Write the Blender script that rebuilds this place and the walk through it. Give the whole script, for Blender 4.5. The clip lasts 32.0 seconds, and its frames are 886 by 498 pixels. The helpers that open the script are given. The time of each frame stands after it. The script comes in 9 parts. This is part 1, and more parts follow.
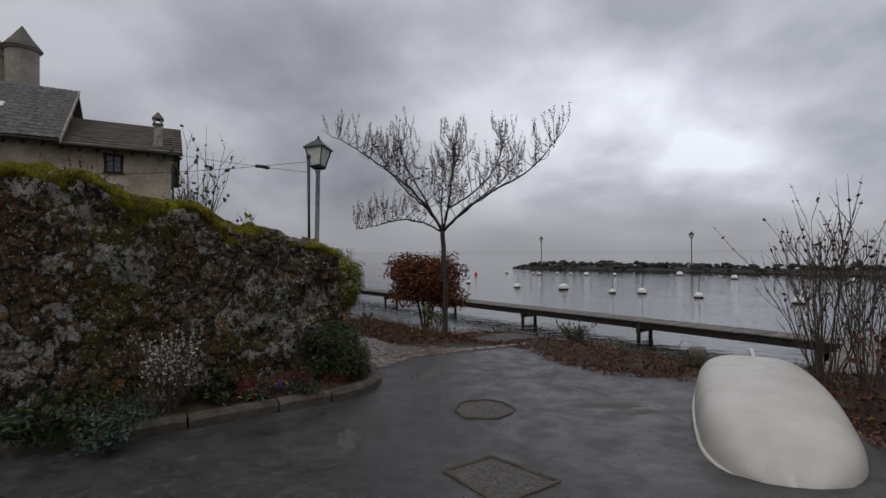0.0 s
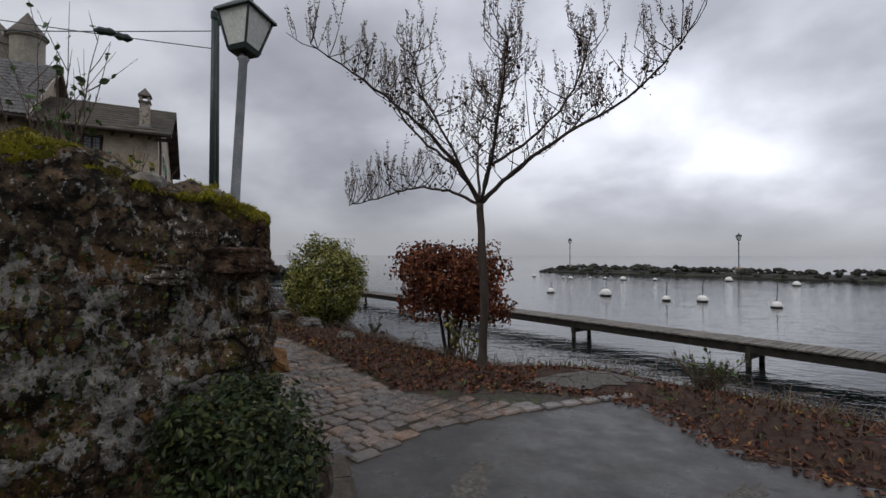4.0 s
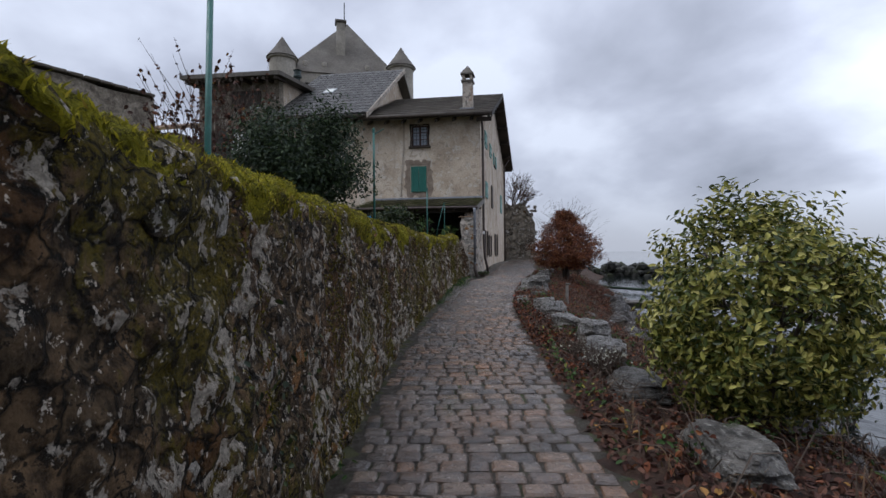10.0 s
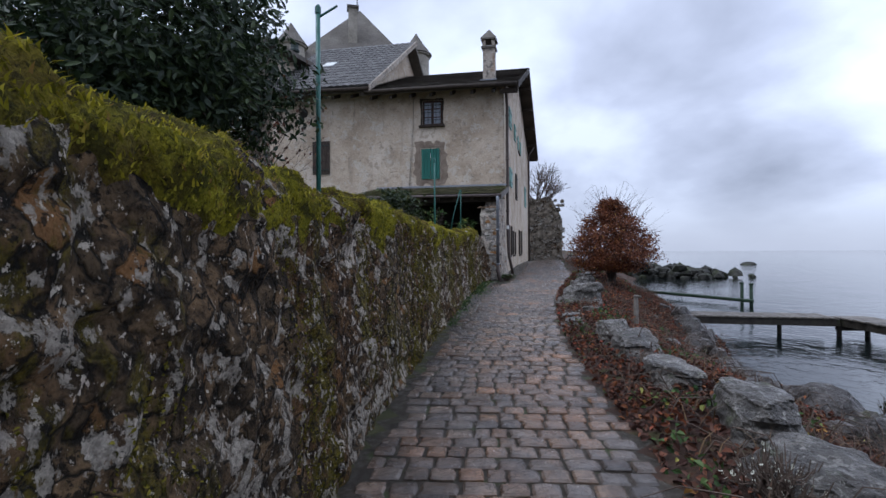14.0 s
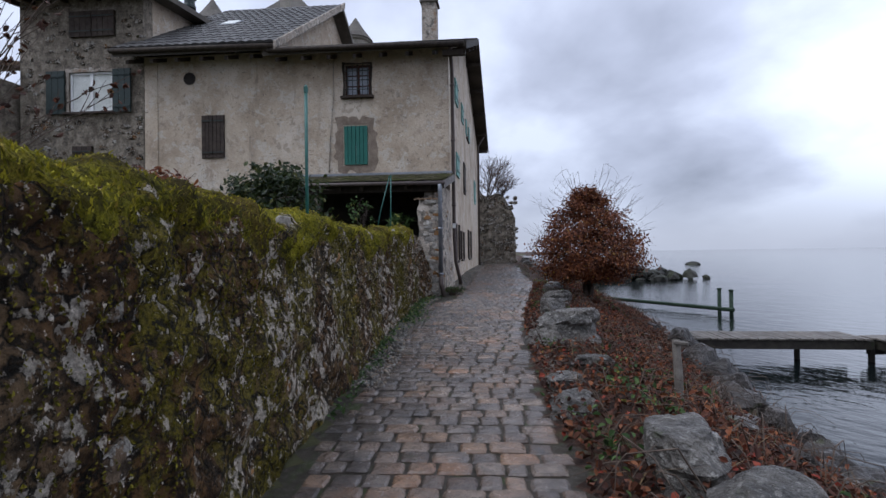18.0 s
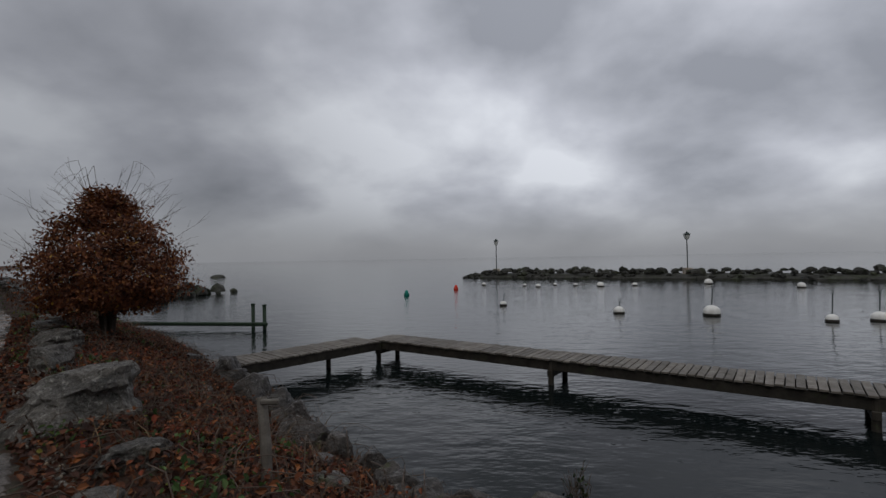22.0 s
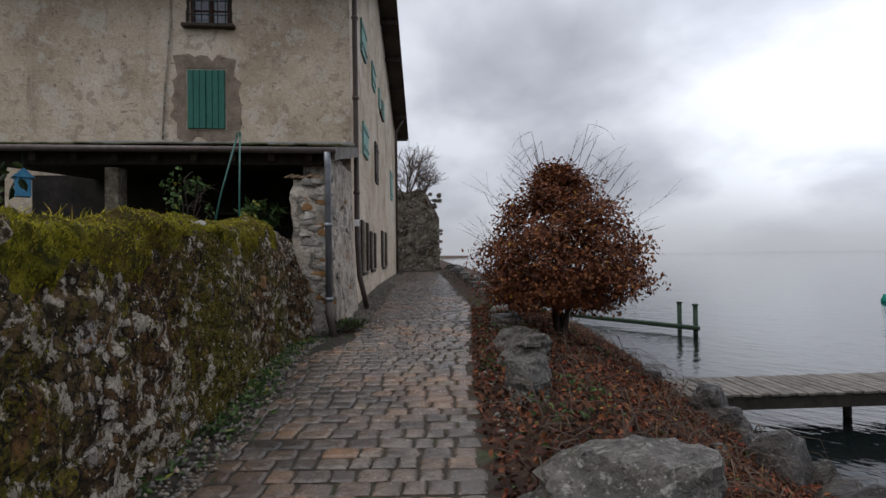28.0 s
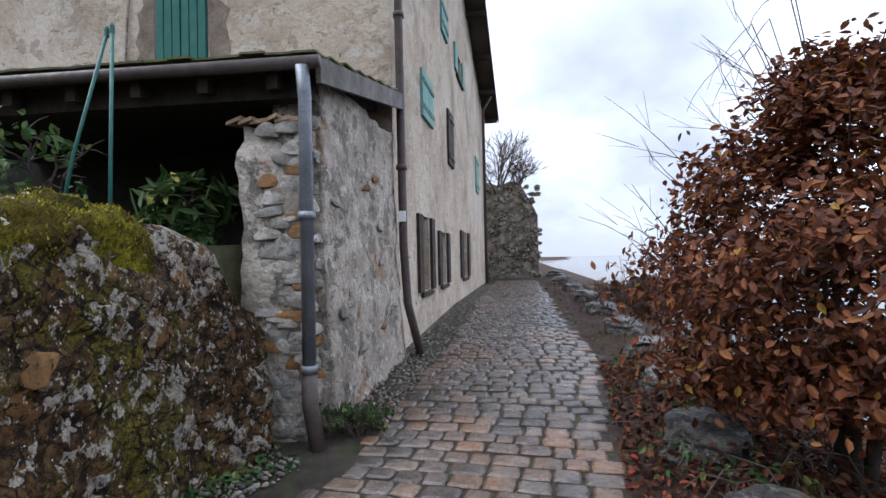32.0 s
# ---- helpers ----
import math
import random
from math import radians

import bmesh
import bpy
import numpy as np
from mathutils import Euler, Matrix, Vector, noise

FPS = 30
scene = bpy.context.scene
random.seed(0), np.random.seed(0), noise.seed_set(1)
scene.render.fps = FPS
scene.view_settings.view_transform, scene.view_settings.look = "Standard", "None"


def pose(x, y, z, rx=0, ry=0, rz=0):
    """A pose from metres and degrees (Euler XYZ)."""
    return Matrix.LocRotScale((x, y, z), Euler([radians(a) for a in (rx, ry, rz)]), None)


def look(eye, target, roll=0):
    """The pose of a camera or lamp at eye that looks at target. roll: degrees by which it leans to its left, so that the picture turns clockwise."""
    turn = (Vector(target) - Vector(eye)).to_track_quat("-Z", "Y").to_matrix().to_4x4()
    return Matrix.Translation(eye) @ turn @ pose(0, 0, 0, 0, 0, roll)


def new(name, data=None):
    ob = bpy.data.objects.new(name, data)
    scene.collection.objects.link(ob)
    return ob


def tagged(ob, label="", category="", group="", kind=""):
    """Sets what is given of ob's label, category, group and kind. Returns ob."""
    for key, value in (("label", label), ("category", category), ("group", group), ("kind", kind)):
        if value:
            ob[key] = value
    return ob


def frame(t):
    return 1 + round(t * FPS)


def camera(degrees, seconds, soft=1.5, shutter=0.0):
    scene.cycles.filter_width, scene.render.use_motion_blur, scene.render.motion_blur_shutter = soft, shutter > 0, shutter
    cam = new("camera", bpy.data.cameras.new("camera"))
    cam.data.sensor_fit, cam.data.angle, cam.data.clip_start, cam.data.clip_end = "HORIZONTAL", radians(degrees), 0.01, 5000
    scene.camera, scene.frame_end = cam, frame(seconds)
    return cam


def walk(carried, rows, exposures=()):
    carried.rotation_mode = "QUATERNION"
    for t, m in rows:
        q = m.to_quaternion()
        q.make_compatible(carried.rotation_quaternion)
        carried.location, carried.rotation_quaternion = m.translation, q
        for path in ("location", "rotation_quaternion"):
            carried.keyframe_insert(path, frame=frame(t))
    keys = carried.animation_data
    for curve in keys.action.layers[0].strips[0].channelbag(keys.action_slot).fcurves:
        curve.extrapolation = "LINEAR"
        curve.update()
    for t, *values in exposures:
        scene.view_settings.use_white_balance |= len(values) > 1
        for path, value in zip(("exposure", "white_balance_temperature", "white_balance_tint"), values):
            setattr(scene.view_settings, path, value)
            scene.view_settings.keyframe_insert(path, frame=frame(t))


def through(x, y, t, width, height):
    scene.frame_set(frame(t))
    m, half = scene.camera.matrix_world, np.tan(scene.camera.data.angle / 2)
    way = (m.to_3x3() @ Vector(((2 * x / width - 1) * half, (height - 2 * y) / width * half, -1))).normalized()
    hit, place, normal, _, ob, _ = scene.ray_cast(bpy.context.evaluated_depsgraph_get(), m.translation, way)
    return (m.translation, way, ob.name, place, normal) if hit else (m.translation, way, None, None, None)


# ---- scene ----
# ---------------------------------------------------------------- camera
# seconds, eye x y z, yaw, pitch, roll (degrees)
cam = camera(84.5, 32.0)
PATH = [
    (0.0, 4.506, 0.806, 2.030, 15.40, 0.29, -0.44),
    (0.5, 4.318, 1.294, 2.016, 14.16, 0.30, -0.46),
    (1.0, 4.109, 1.780, 2.002, 13.49, 0.44, -0.51),
    (1.5, 3.908, 2.304, 1.983, 12.89, 0.44, -0.34),
    (2.0, 3.803, 2.851, 1.943, 13.01, 0.43, -0.28),
    (2.5, 3.639, 3.402, 1.888, 14.02, 0.44, -0.21),
    (4.5, 2.889, 5.396, 1.705, 19.78, 0.76, 0.21),
    (5.0, 2.610, 5.929, 1.680, 22.19, 0.74, 0.30),
    (5.5, 2.303, 6.549, 1.675, 24.27, 0.80, 0.31),
    (6.0, 2.075, 7.050, 1.658, 28.19, 0.81, 0.31),
    (6.5, 1.884, 7.539, 1.628, 32.56, 0.91, 0.48),
    (7.0, 1.702, 7.956, 1.594, 36.90, 0.84, 0.46),
    (7.5, 1.380, 8.363, 1.574, 41.48, 0.73, 0.22),
    (8.0, 0.826, 8.845, 1.581, 46.26, 0.72, 0.00),
    (8.5, 0.234, 9.351, 1.595, 49.22, 0.68, -0.20),
    (9.0, -0.307, 9.831, 1.611, 52.12, 0.70, -0.37),
    (9.5, -0.816, 10.264, 1.624, 54.32, 0.59, -0.51),
    (10.0, -1.262, 10.655, 1.630, 56.11, 0.48, -0.59),
    (10.5, -1.684, 10.992, 1.628, 57.69, 0.42, -0.59),
    (11.0, -2.070, 11.285, 1.627, 58.59, 0.49, -0.51),
    (11.5, -2.458, 11.567, 1.626, 58.98, 0.53, -0.38),
    (12.0, -2.847, 11.800, 1.621, 59.00, 0.50, -0.29),
    (12.5, -3.147, 12.004, 1.613, 58.98, 0.49, -0.29),
    (13.0, -3.473, 12.202, 1.613, 58.78, 0.47, -0.32),
    (13.5, -3.855, 12.445, 1.614, 58.68, 0.45, -0.35),
    (14.0, -4.251, 12.732, 1.615, 58.16, 0.38, -0.34),
    (14.5, -4.623, 13.075, 1.625, 57.70, 0.37, -0.43),
    (16.5, -6.219, 14.439, 1.645, 56.27, 0.51, -0.50),
    (17.0, -6.591, 14.783, 1.658, 55.89, 0.53, -0.63),
    (17.5, -6.963, 15.099, 1.684, 54.84, 0.47, -0.75),
    (18.0, -7.316, 15.358, 1.724, 52.24, 0.50, -0.83),
    (18.5, -7.634, 15.601, 1.764, 48.55, 0.65, -0.84),
    (19.0, -7.933, 15.759, 1.800, 44.06, 0.66, -0.89),
    (19.5, -8.145, 15.925, 1.836, 38.26, 0.69, -0.85),
    (20.0, -8.251, 16.116, 1.865, 31.58, 0.86, -0.87),
    (20.5, -8.264, 16.267, 1.879, 24.71, 0.97, -0.93),
    (21.0, -8.286, 16.349, 1.879, 16.40, 1.14, -1.17),
    (21.5, -8.308, 16.399, 1.872, 7.76, 1.18, -1.19),
    (22.0, -8.313, 16.371, 1.873, 0.06, 1.08, -0.99),
    (22.5, -8.348, 16.366, 1.868, -5.22, 1.01, -0.82),
    (23.0, -8.409, 16.395, 1.863, -9.77, 0.95, -0.54),
    (23.5, -8.477, 16.430, 1.855, -12.67, 0.96, -0.22),
    (24.0, -8.537, 16.501, 1.840, -13.87, 0.92, 0.01),
    (24.5, -8.590, 16.669, 1.826, -11.45, 0.88, 0.23),
    (25.0, -8.664, 16.923, 1.825, -4.29, 0.89, 0.54),
    (25.5, -8.835, 17.044, 1.829, 6.23, 0.74, 0.68),
    (26.0, -9.166, 17.119, 1.847, 17.52, 0.81, 0.61),
    (26.5, -9.490, 17.323, 1.847, 26.74, 0.77, 0.40),
    (28.5, -11.017, 18.962, 1.857, 46.02, 0.77, -1.16),
    (29.0, -11.359, 19.347, 1.868, 48.57, 0.74, -1.37),
    (29.5, -11.738, 19.742, 1.896, 50.47, 0.82, -1.41),
    (30.0, -12.101, 20.160, 1.923, 51.96, 0.87, -1.42),
    (30.5, -12.446, 20.501, 1.938, 52.93, 0.88, -1.36),
    (31.0, -12.810, 20.834, 1.970, 53.38, 1.03, -1.37),
    (31.5, -13.197, 21.225, 1.985, 53.78, 1.09, -1.40),
    (32.0, -13.521, 21.554, 2.000, 54.35, 1.19, -1.35),
]


def aim(yaw, pitch):
    y, p = radians(yaw), radians(pitch)
    return Vector((-math.sin(y) * math.cos(p), math.cos(y) * math.cos(p), math.sin(p)))


# seconds, stops, white balance
EXPOSURES = [(0.0, -0.75, 6300, 11), (4.0, -0.47, 6300, 11), (6.0, -0.15, 6250, 10), (9.0, 0.0, 5850, 11), (11.0, 0.05, 5700, 12), (13.0, 0.25, 5450, 13), (18.0, 0.12, 5600, 13), (19.0, -0.17, 5550, 11), (20.0, -0.48, 5900, 9), (21.0, -0.75, 6000, 8), (23.0, -1.2, 6650, 11), (24.5, -1.2, 6700, 11),
             (26.0, -0.85, 6650, 11), (29.0, 0.18, 6050, 10), (31.0, 0.52, 5800, 10), (32.0, 0.75, 5650, 10)]
walk(cam, [(t, look((x, y, z), Vector((x, y, z)) + aim(yaw, pitch), roll)) for t, x, y, z, yaw, pitch, roll in PATH], EXPOSURES)
# ---------------------------------------------------------------- sky and light
SUN_UP, SUN_TURN = radians(24), radians(200)
world = bpy.data.worlds.new("overcast_sky")
scene.world = world
world.use_nodes = True
wt = world.node_tree
wt.nodes.clear()


def wnode(kind, **props):
    n = wt.nodes.new(kind)
    for k, v in props.items():
        if k == "op":
            n.operation = v
    return n


def wmath(op, a, b=None):
    n = wnode("ShaderNodeMath", op=op)
    for i, v in enumerate((a, b)):
        if v is None:
            continue
        if isinstance(v, (int, float)):
            n.inputs[i].default_value = v
        else:
            wt.links.new(v, n.inputs[i])
    return n.outputs[0]


coord = wnode("ShaderNodeTexCoord").outputs["Generated"]
split = wnode("ShaderNodeSeparateXYZ")
wt.links.new(coord, split.inputs[0])
up = wmath("MAXIMUM", split.outputs[2], 0.0)
over = wmath("ADD", up, 0.42)
flat = wnode("ShaderNodeCombineXYZ")
wt.links.new(wmath("DIVIDE", split.outputs[0], over), flat.inputs[0])
wt.links.new(wmath("DIVIDE", split.outputs[1], over), flat.inputs[1])


def wnoise(scale, detail, rough, dist, at):
    n = wnode("ShaderNodeTexNoise")
    m = wnode("ShaderNodeMapping")
    m.inputs["Location"].default_value = at
    wt.links.new(flat.outputs[0], m.inputs[0])
    wt.links.new(m.outputs[0], n.inputs["Vector"])
    n.inputs["Scale"].default_value, n.inputs["Detail"].default_value = scale, detail
    n.inputs["Roughness"].default_value, n.inputs["Distortion"].default_value = rough, dist
    return n.outputs["Fac"]


billow = wnoise(2.0, 6, 0.47, 0.1, (3.1, 1.7, 0.4))
broad = wnoise(0.8, 3, 0.5, 0.0, (9.3, 4.2, 2.0))
cover = wmath("ADD", wmath("MULTIPLY", billow, 0.62), wmath("MULTIPLY", broad, 0.38))
ramp = wnode("ShaderNodeValToRGB")
ramp.color_ramp.elements[0].position, ramp.color_ramp.elements[0].color = 0.37, (0.30, 0.31, 0.345, 1)
ramp.color_ramp.elements[1].position, ramp.color_ramp.elements[1].color = 0.60, (0.80, 0.815, 0.86, 1)
mid = ramp.color_ramp.elements.new(0.50)
mid.color = (0.545, 0.555, 0.605, 1)
wt.links.new(cover, ramp.inputs[0])
# the air thickens to a pale even grey towards the water line
low = wnode("ShaderNodeMapRange")
low.inputs["From Min"].default_value, low.inputs["From Max"].default_value = 0.0, 0.14
low.inputs["To Min"].default_value, low.inputs["To Max"].default_value = 0.9, 0.0
low.interpolation_type = "SMOOTHSTEP"
wt.links.new(split.outputs[2], low.inputs["Value"])
haze = wnode("ShaderNodeMix")
haze.data_type = "RGBA"
wt.links.new(low.outputs[0], haze.inputs[0])
# thinner, brighter cloud over the open lake
toward = wnode("ShaderNodeVectorMath", op="DOT_PRODUCT")
toward.inputs[1].default_value = (0.46, 0.78, 0.42)
wt.links.new(coord, toward.inputs[0])
thin = wnode("ShaderNodeMapRange")
thin.inputs["From Min"].default_value, thin.inputs["From Max"].default_value = 0.55, 1.0
thin.inputs["To Min"].default_value, thin.inputs["To Max"].default_value = 1.0, 1.95
thin.interpolation_type = "SMOOTHSTEP"
wt.links.new(toward.outputs["Value"], thin.inputs["Value"])
bright = wnode("ShaderNodeVectorMath", op="SCALE")
wt.links.new(ramp.outputs[0], bright.inputs[0])
wt.links.new(thin.outputs[0], bright.inputs["Scale"])
wt.links.new(bright.outputs[0], haze.inputs[6])
haze.inputs[7].default_value = (0.60, 0.605, 0.635, 1)
sky = wnode("ShaderNodeTexSky")
sky.sky_type, sky.sun_disc = "NISHITA", False
sky.sun_elevation, sky.sun_rotation = SUN_UP, SUN_TURN
clear, cloud, both, out = wnode("ShaderNodeBackground"), wnode("ShaderNodeBackground"), wnode("ShaderNodeMixShader"), wnode("ShaderNodeOutputWorld")
clear.inputs["Strength"].default_value, cloud.inputs["Strength"].default_value = 0.06, 1.0
both.inputs[0].default_value = 0.93
wt.links.new(sky.outputs[0], clear.inputs[0])
# an overcast sky is about three times as bright overhead as at the horizon
zen = wmath("ADD", wmath("MULTIPLY", up, 0.75), 0.88)
wt.links.new(zen, cloud.inputs["Strength"])
wt.links.new(haze.outputs[2], cloud.inputs[0])
wt.links.new(clear.outputs[0], both.inputs[1])
wt.links.new(cloud.outputs[0], both.inputs[2])
wt.links.new(both.outputs[0], out.inputs[0])

sun = new("sun", bpy.data.lights.new("sun", "SUN"))
sun.data.energy, sun.data.angle, sun.data.color = 1.9, radians(40), (1.0, 0.97, 0.93)
sun.matrix_world = look((0, 0, 60), (0 + 60 * math.sin(SUN_TURN) * -1, 60 * math.cos(SUN_TURN) * -1, 60 - 60 * math.tan(radians(55))))
# ---------------------------------------------------------------- materials
def material(name, cols, scale=6.0, detail=8, rough=(0.7, 0.9), bump=0.4, bscale=40.0, patches=(), metal=0.0,
             piece=0.0, island=0.0, stretch=(1, 1, 1), fine=0.25, distance=0.02, spec=0.18, tints=(), relief=None):
    """cols: stops of a noise ramp. patches: (colour, scale, from, to, strength) spots over it. piece: how far a piece's own tone strays."""
    m = bpy.data.materials.new(name)
    m.use_nodes = True
    nt = m.node_tree
    nodes, links = nt.nodes, nt.links
    bsdf = nodes["Principled BSDF"]
    geo = nodes.new("ShaderNodeNewGeometry")
    mp = nodes.new("ShaderNodeMapping")
    mp.inputs["Scale"].default_value = stretch
    links.new(geo.outputs["Position"], mp.inputs[0])

    def noisy(s, d=8, r=0.6, dist=0.0, own=None):
        n = nodes.new("ShaderNodeTexNoise")
        place = mp
        if own:
            place = nodes.new("ShaderNodeMapping")
            place.inputs["Scale"].default_value = own
            links.new(geo.outputs["Position"], place.inputs[0])
        links.new(place.outputs[0], n.inputs["Vector"])
        n.inputs["Scale"].default_value, n.inputs["Detail"].default_value = s, d
        n.inputs["Roughness"].default_value, n.inputs["Distortion"].default_value = r, dist
        return n.outputs["Fac"]

    def mix(fac, a, b, mode="MIX"):
        n = nodes.new("ShaderNodeMix")
        n.data_type, n.blend_type = "RGBA", mode
        for i, v in ((0, fac), (6, a), (7, b)):
            if isinstance(v, bpy.types.NodeSocket):
                links.new(v, n.inputs[i])
            else:
                n.inputs[i].default_value = v
        return n.outputs[2]

    ramp = nodes.new("ShaderNodeValToRGB")
    el = ramp.color_ramp.elements
    while len(el) < len(cols):
        el.new(0.5)
    for e, (p, c) in zip(el, cols):
        e.position, e.color = p, (*c, 1)
    links.new(noisy(scale, detail, 0.62), ramp.inputs[0])
    colour = ramp.outputs[0]
    for c, s, lo, hi, k, *own in patches:
        mr = nodes.new("ShaderNodeMapRange")
        mr.inputs["From Min"].default_value, mr.inputs["From Max"].default_value = lo, hi
        mr.inputs["To Max"].default_value = k
        links.new(noisy(s, 9, 0.68, 0.3, own[0] if own else None), mr.inputs["Value"])
        amount = mr.outputs[0]
        if len(own) > 1:
            mk = nodes.new("ShaderNodeMapRange")
            mk.inputs["From Min"].default_value, mk.inputs["From Max"].default_value = own[1][1:]
            links.new(noisy(own[1][0], 4, 0.5), mk.inputs["Value"])
            both_ = nodes.new("ShaderNodeMath")
            both_.operation = "MULTIPLY"
            links.new(amount, both_.inputs[0]), links.new(mk.outputs[0], both_.inputs[1])
            amount = both_.outputs[0]
        colour = mix(amount, colour, (*c, 1))
    # grain
    g = nodes.new("ShaderNodeMapRange")
    g.inputs["To Min"].default_value, g.inputs["To Max"].default_value = 1 - fine, 1 + fine
    g.inputs["From Min"].default_value, g.inputs["From Max"].default_value = 0.3, 0.7
    grain = noisy(bscale, 6, 0.7)
    links.new(grain, g.inputs["Value"])
    tone = g.outputs[0]
    if piece or island:
        src = nodes.new("ShaderNodeObjectInfo").outputs["Random"] if piece else geo.outputs["Random Per Island"]
        pr = nodes.new("ShaderNodeMapRange")
        pr.inputs["To Min"].default_value, pr.inputs["To Max"].default_value = 1 - (piece or island), 1 + (piece or island)
        links.new(src, pr.inputs["Value"])
        mu = nodes.new("ShaderNodeMath")
        mu.operation = "MULTIPLY"
        links.new(tone, mu.inputs[0]), links.new(pr.outputs[0], mu.inputs[1])
        tone = mu.outputs[0]
    if tints:
        tr = nodes.new("ShaderNodeValToRGB")
        te = tr.color_ramp.elements
        while len(te) < len(tints):
            te.new(0.5)
        for e, (p, c) in zip(te, tints):
            e.position, e.color = p, (*c, 1)
        if piece or island:
            mo = nodes.new("ShaderNodeMath")
            mo.operation = "MULTIPLY"
            mo.inputs[1].default_value = 7.31
            fr = nodes.new("ShaderNodeMath")
            fr.operation = "FRACT"
            links.new(src, mo.inputs[0]), links.new(mo.outputs[0], fr.inputs[0]), links.new(fr.outputs[0], tr.inputs[0])
        colour = mix(1.0, colour, tr.outputs[0], "MULTIPLY")
    hsv = nodes.new("ShaderNodeHueSaturation")
    links.new(colour, hsv.inputs["Color"]), links.new(tone, hsv.inputs["Value"])
    links.new(hsv.outputs[0], bsdf.inputs["Base Color"])
    rr = nodes.new("ShaderNodeMapRange")
    rr.inputs["From Min"].default_value, rr.inputs["From Max"].default_value = 0.35, 0.65
    rr.inputs["To Min"].default_value, rr.inputs["To Max"].default_value = rough
    links.new(noisy(scale * 1.7, 5), rr.inputs["Value"])
    links.new(rr.outputs[0], bsdf.inputs["Roughness"])
    bsdf.inputs["Metallic"].default_value = metal
    bsdf.inputs["Specular IOR Level"].default_value = spec
    if bump:
        b1 = nodes.new("ShaderNodeBump")
        b1.inputs["Strength"].default_value, b1.inputs["Distance"].default_value = bump, distance
        links.new(grain, b1.inputs["Height"])
        if relief:
            b2 = nodes.new("ShaderNodeBump")
            b2.inputs["Strength"].default_value, b2.inputs["Distance"].default_value = 1.0, relief[1]
            links.new(noisy(relief[0], 5, 0.6), b2.inputs["Height"])
            links.new(b2.outputs[0], b1.inputs["Normal"])
        links.new(b1.outputs[0], bsdf.inputs["Normal"])
    return m


def leafy(name, cols, rough=0.5, sheen=0.0, through=0.25):
    """Leaves: each leaf takes its own tone from a ramp."""
    m = bpy.data.materials.new(name)
    m.use_nodes = True
    nt = m.node_tree
    bsdf = nt.nodes["Principled BSDF"]
    geo = nt.nodes.new("ShaderNodeNewGeometry")
    ramp = nt.nodes.new("ShaderNodeValToRGB")
    el = ramp.color_ramp.elements
    while len(el) < len(cols):
        el.new(0.5)
    for e, (p, c) in zip(el, cols):
        e.position, e.color = p, (*c, 1)
    nt.links.new(geo.outputs["Random Per Island"], ramp.inputs[0])
    nt.links.new(ramp.outputs[0], bsdf.inputs["Base Color"])
    bsdf.inputs["Roughness"].default_value = rough
    bsdf.inputs["Specular IOR Level"].default_value = 0.22
    glow = nt.nodes.new("ShaderNodeBsdfTranslucent")
    nt.links.new(ramp.outputs[0], glow.inputs[0])
    ms = nt.nodes.new("ShaderNodeMixShader")
    ms.inputs[0].default_value = through
    nt.links.new(bsdf.outputs[0], ms.inputs[1]), nt.links.new(glow.outputs[0], ms.inputs[2])
    nt.links.new(ms.outputs[0], nt.nodes["Material Output"].inputs[0])
    return m


M = {}
M["asphalt"] = material("wet_asphalt", [(0.3, (0.021, 0.020, 0.018)), (0.6, (0.037, 0.035, 0.033)), (0.8, (0.056, 0.053, 0.049))], 1.4, 9, (0.26, 0.62), 0.6, 160,
                        [((0.012, 0.012, 0.013), 0.5, 0.5, 0.62, 0.7), ((0.075, 0.073, 0.07), 3.0, 0.60, 0.64, 0.6), ((0.014, 0.013, 0.012), 9, 0.55, 0.59, 0.6), ((0.085, 0.078, 0.07), 22, 0.58, 0.62, 0.6), ((0.09, 0.088, 0.085), 60, 0.6, 0.64, 0.6), ((0.010, 0.010, 0.010), 5, 0.6, 0.64, 0.6)], distance=0.006, spec=0.48, relief=(3, 0.02))
M["earth"] = material("leaf_mould", [(0.3, (0.022, 0.013, 0.010)), (0.5, (0.040, 0.023, 0.016)), (0.7, (0.07, 0.042, 0.027))], 5, 9, (0.7, 0.95), 0.8, 45,
                      [((0.05, 0.055, 0.02), 2.2, 0.56, 0.64, 0.7), ((0.11, 0.045, 0.025), 7, 0.56, 0.66, 0.7)], distance=0.04)
M["garden"] = material("rough_grass_ground", [(0.3, (0.03, 0.035, 0.015)), (0.7, (0.08, 0.075, 0.035))], 3, 8, (0.8, 0.95), 0.8, 40, distance=0.04)
M["joint"] = material("muddy_joint", [(0.3, (0.018, 0.015, 0.011)), (0.7, (0.048, 0.040, 0.030))], 9, 8, (0.4, 0.9), 0.8, 90,
                      [((0.035, 0.045, 0.015), 3, 0.55, 0.62, 0.8)], distance=0.01)
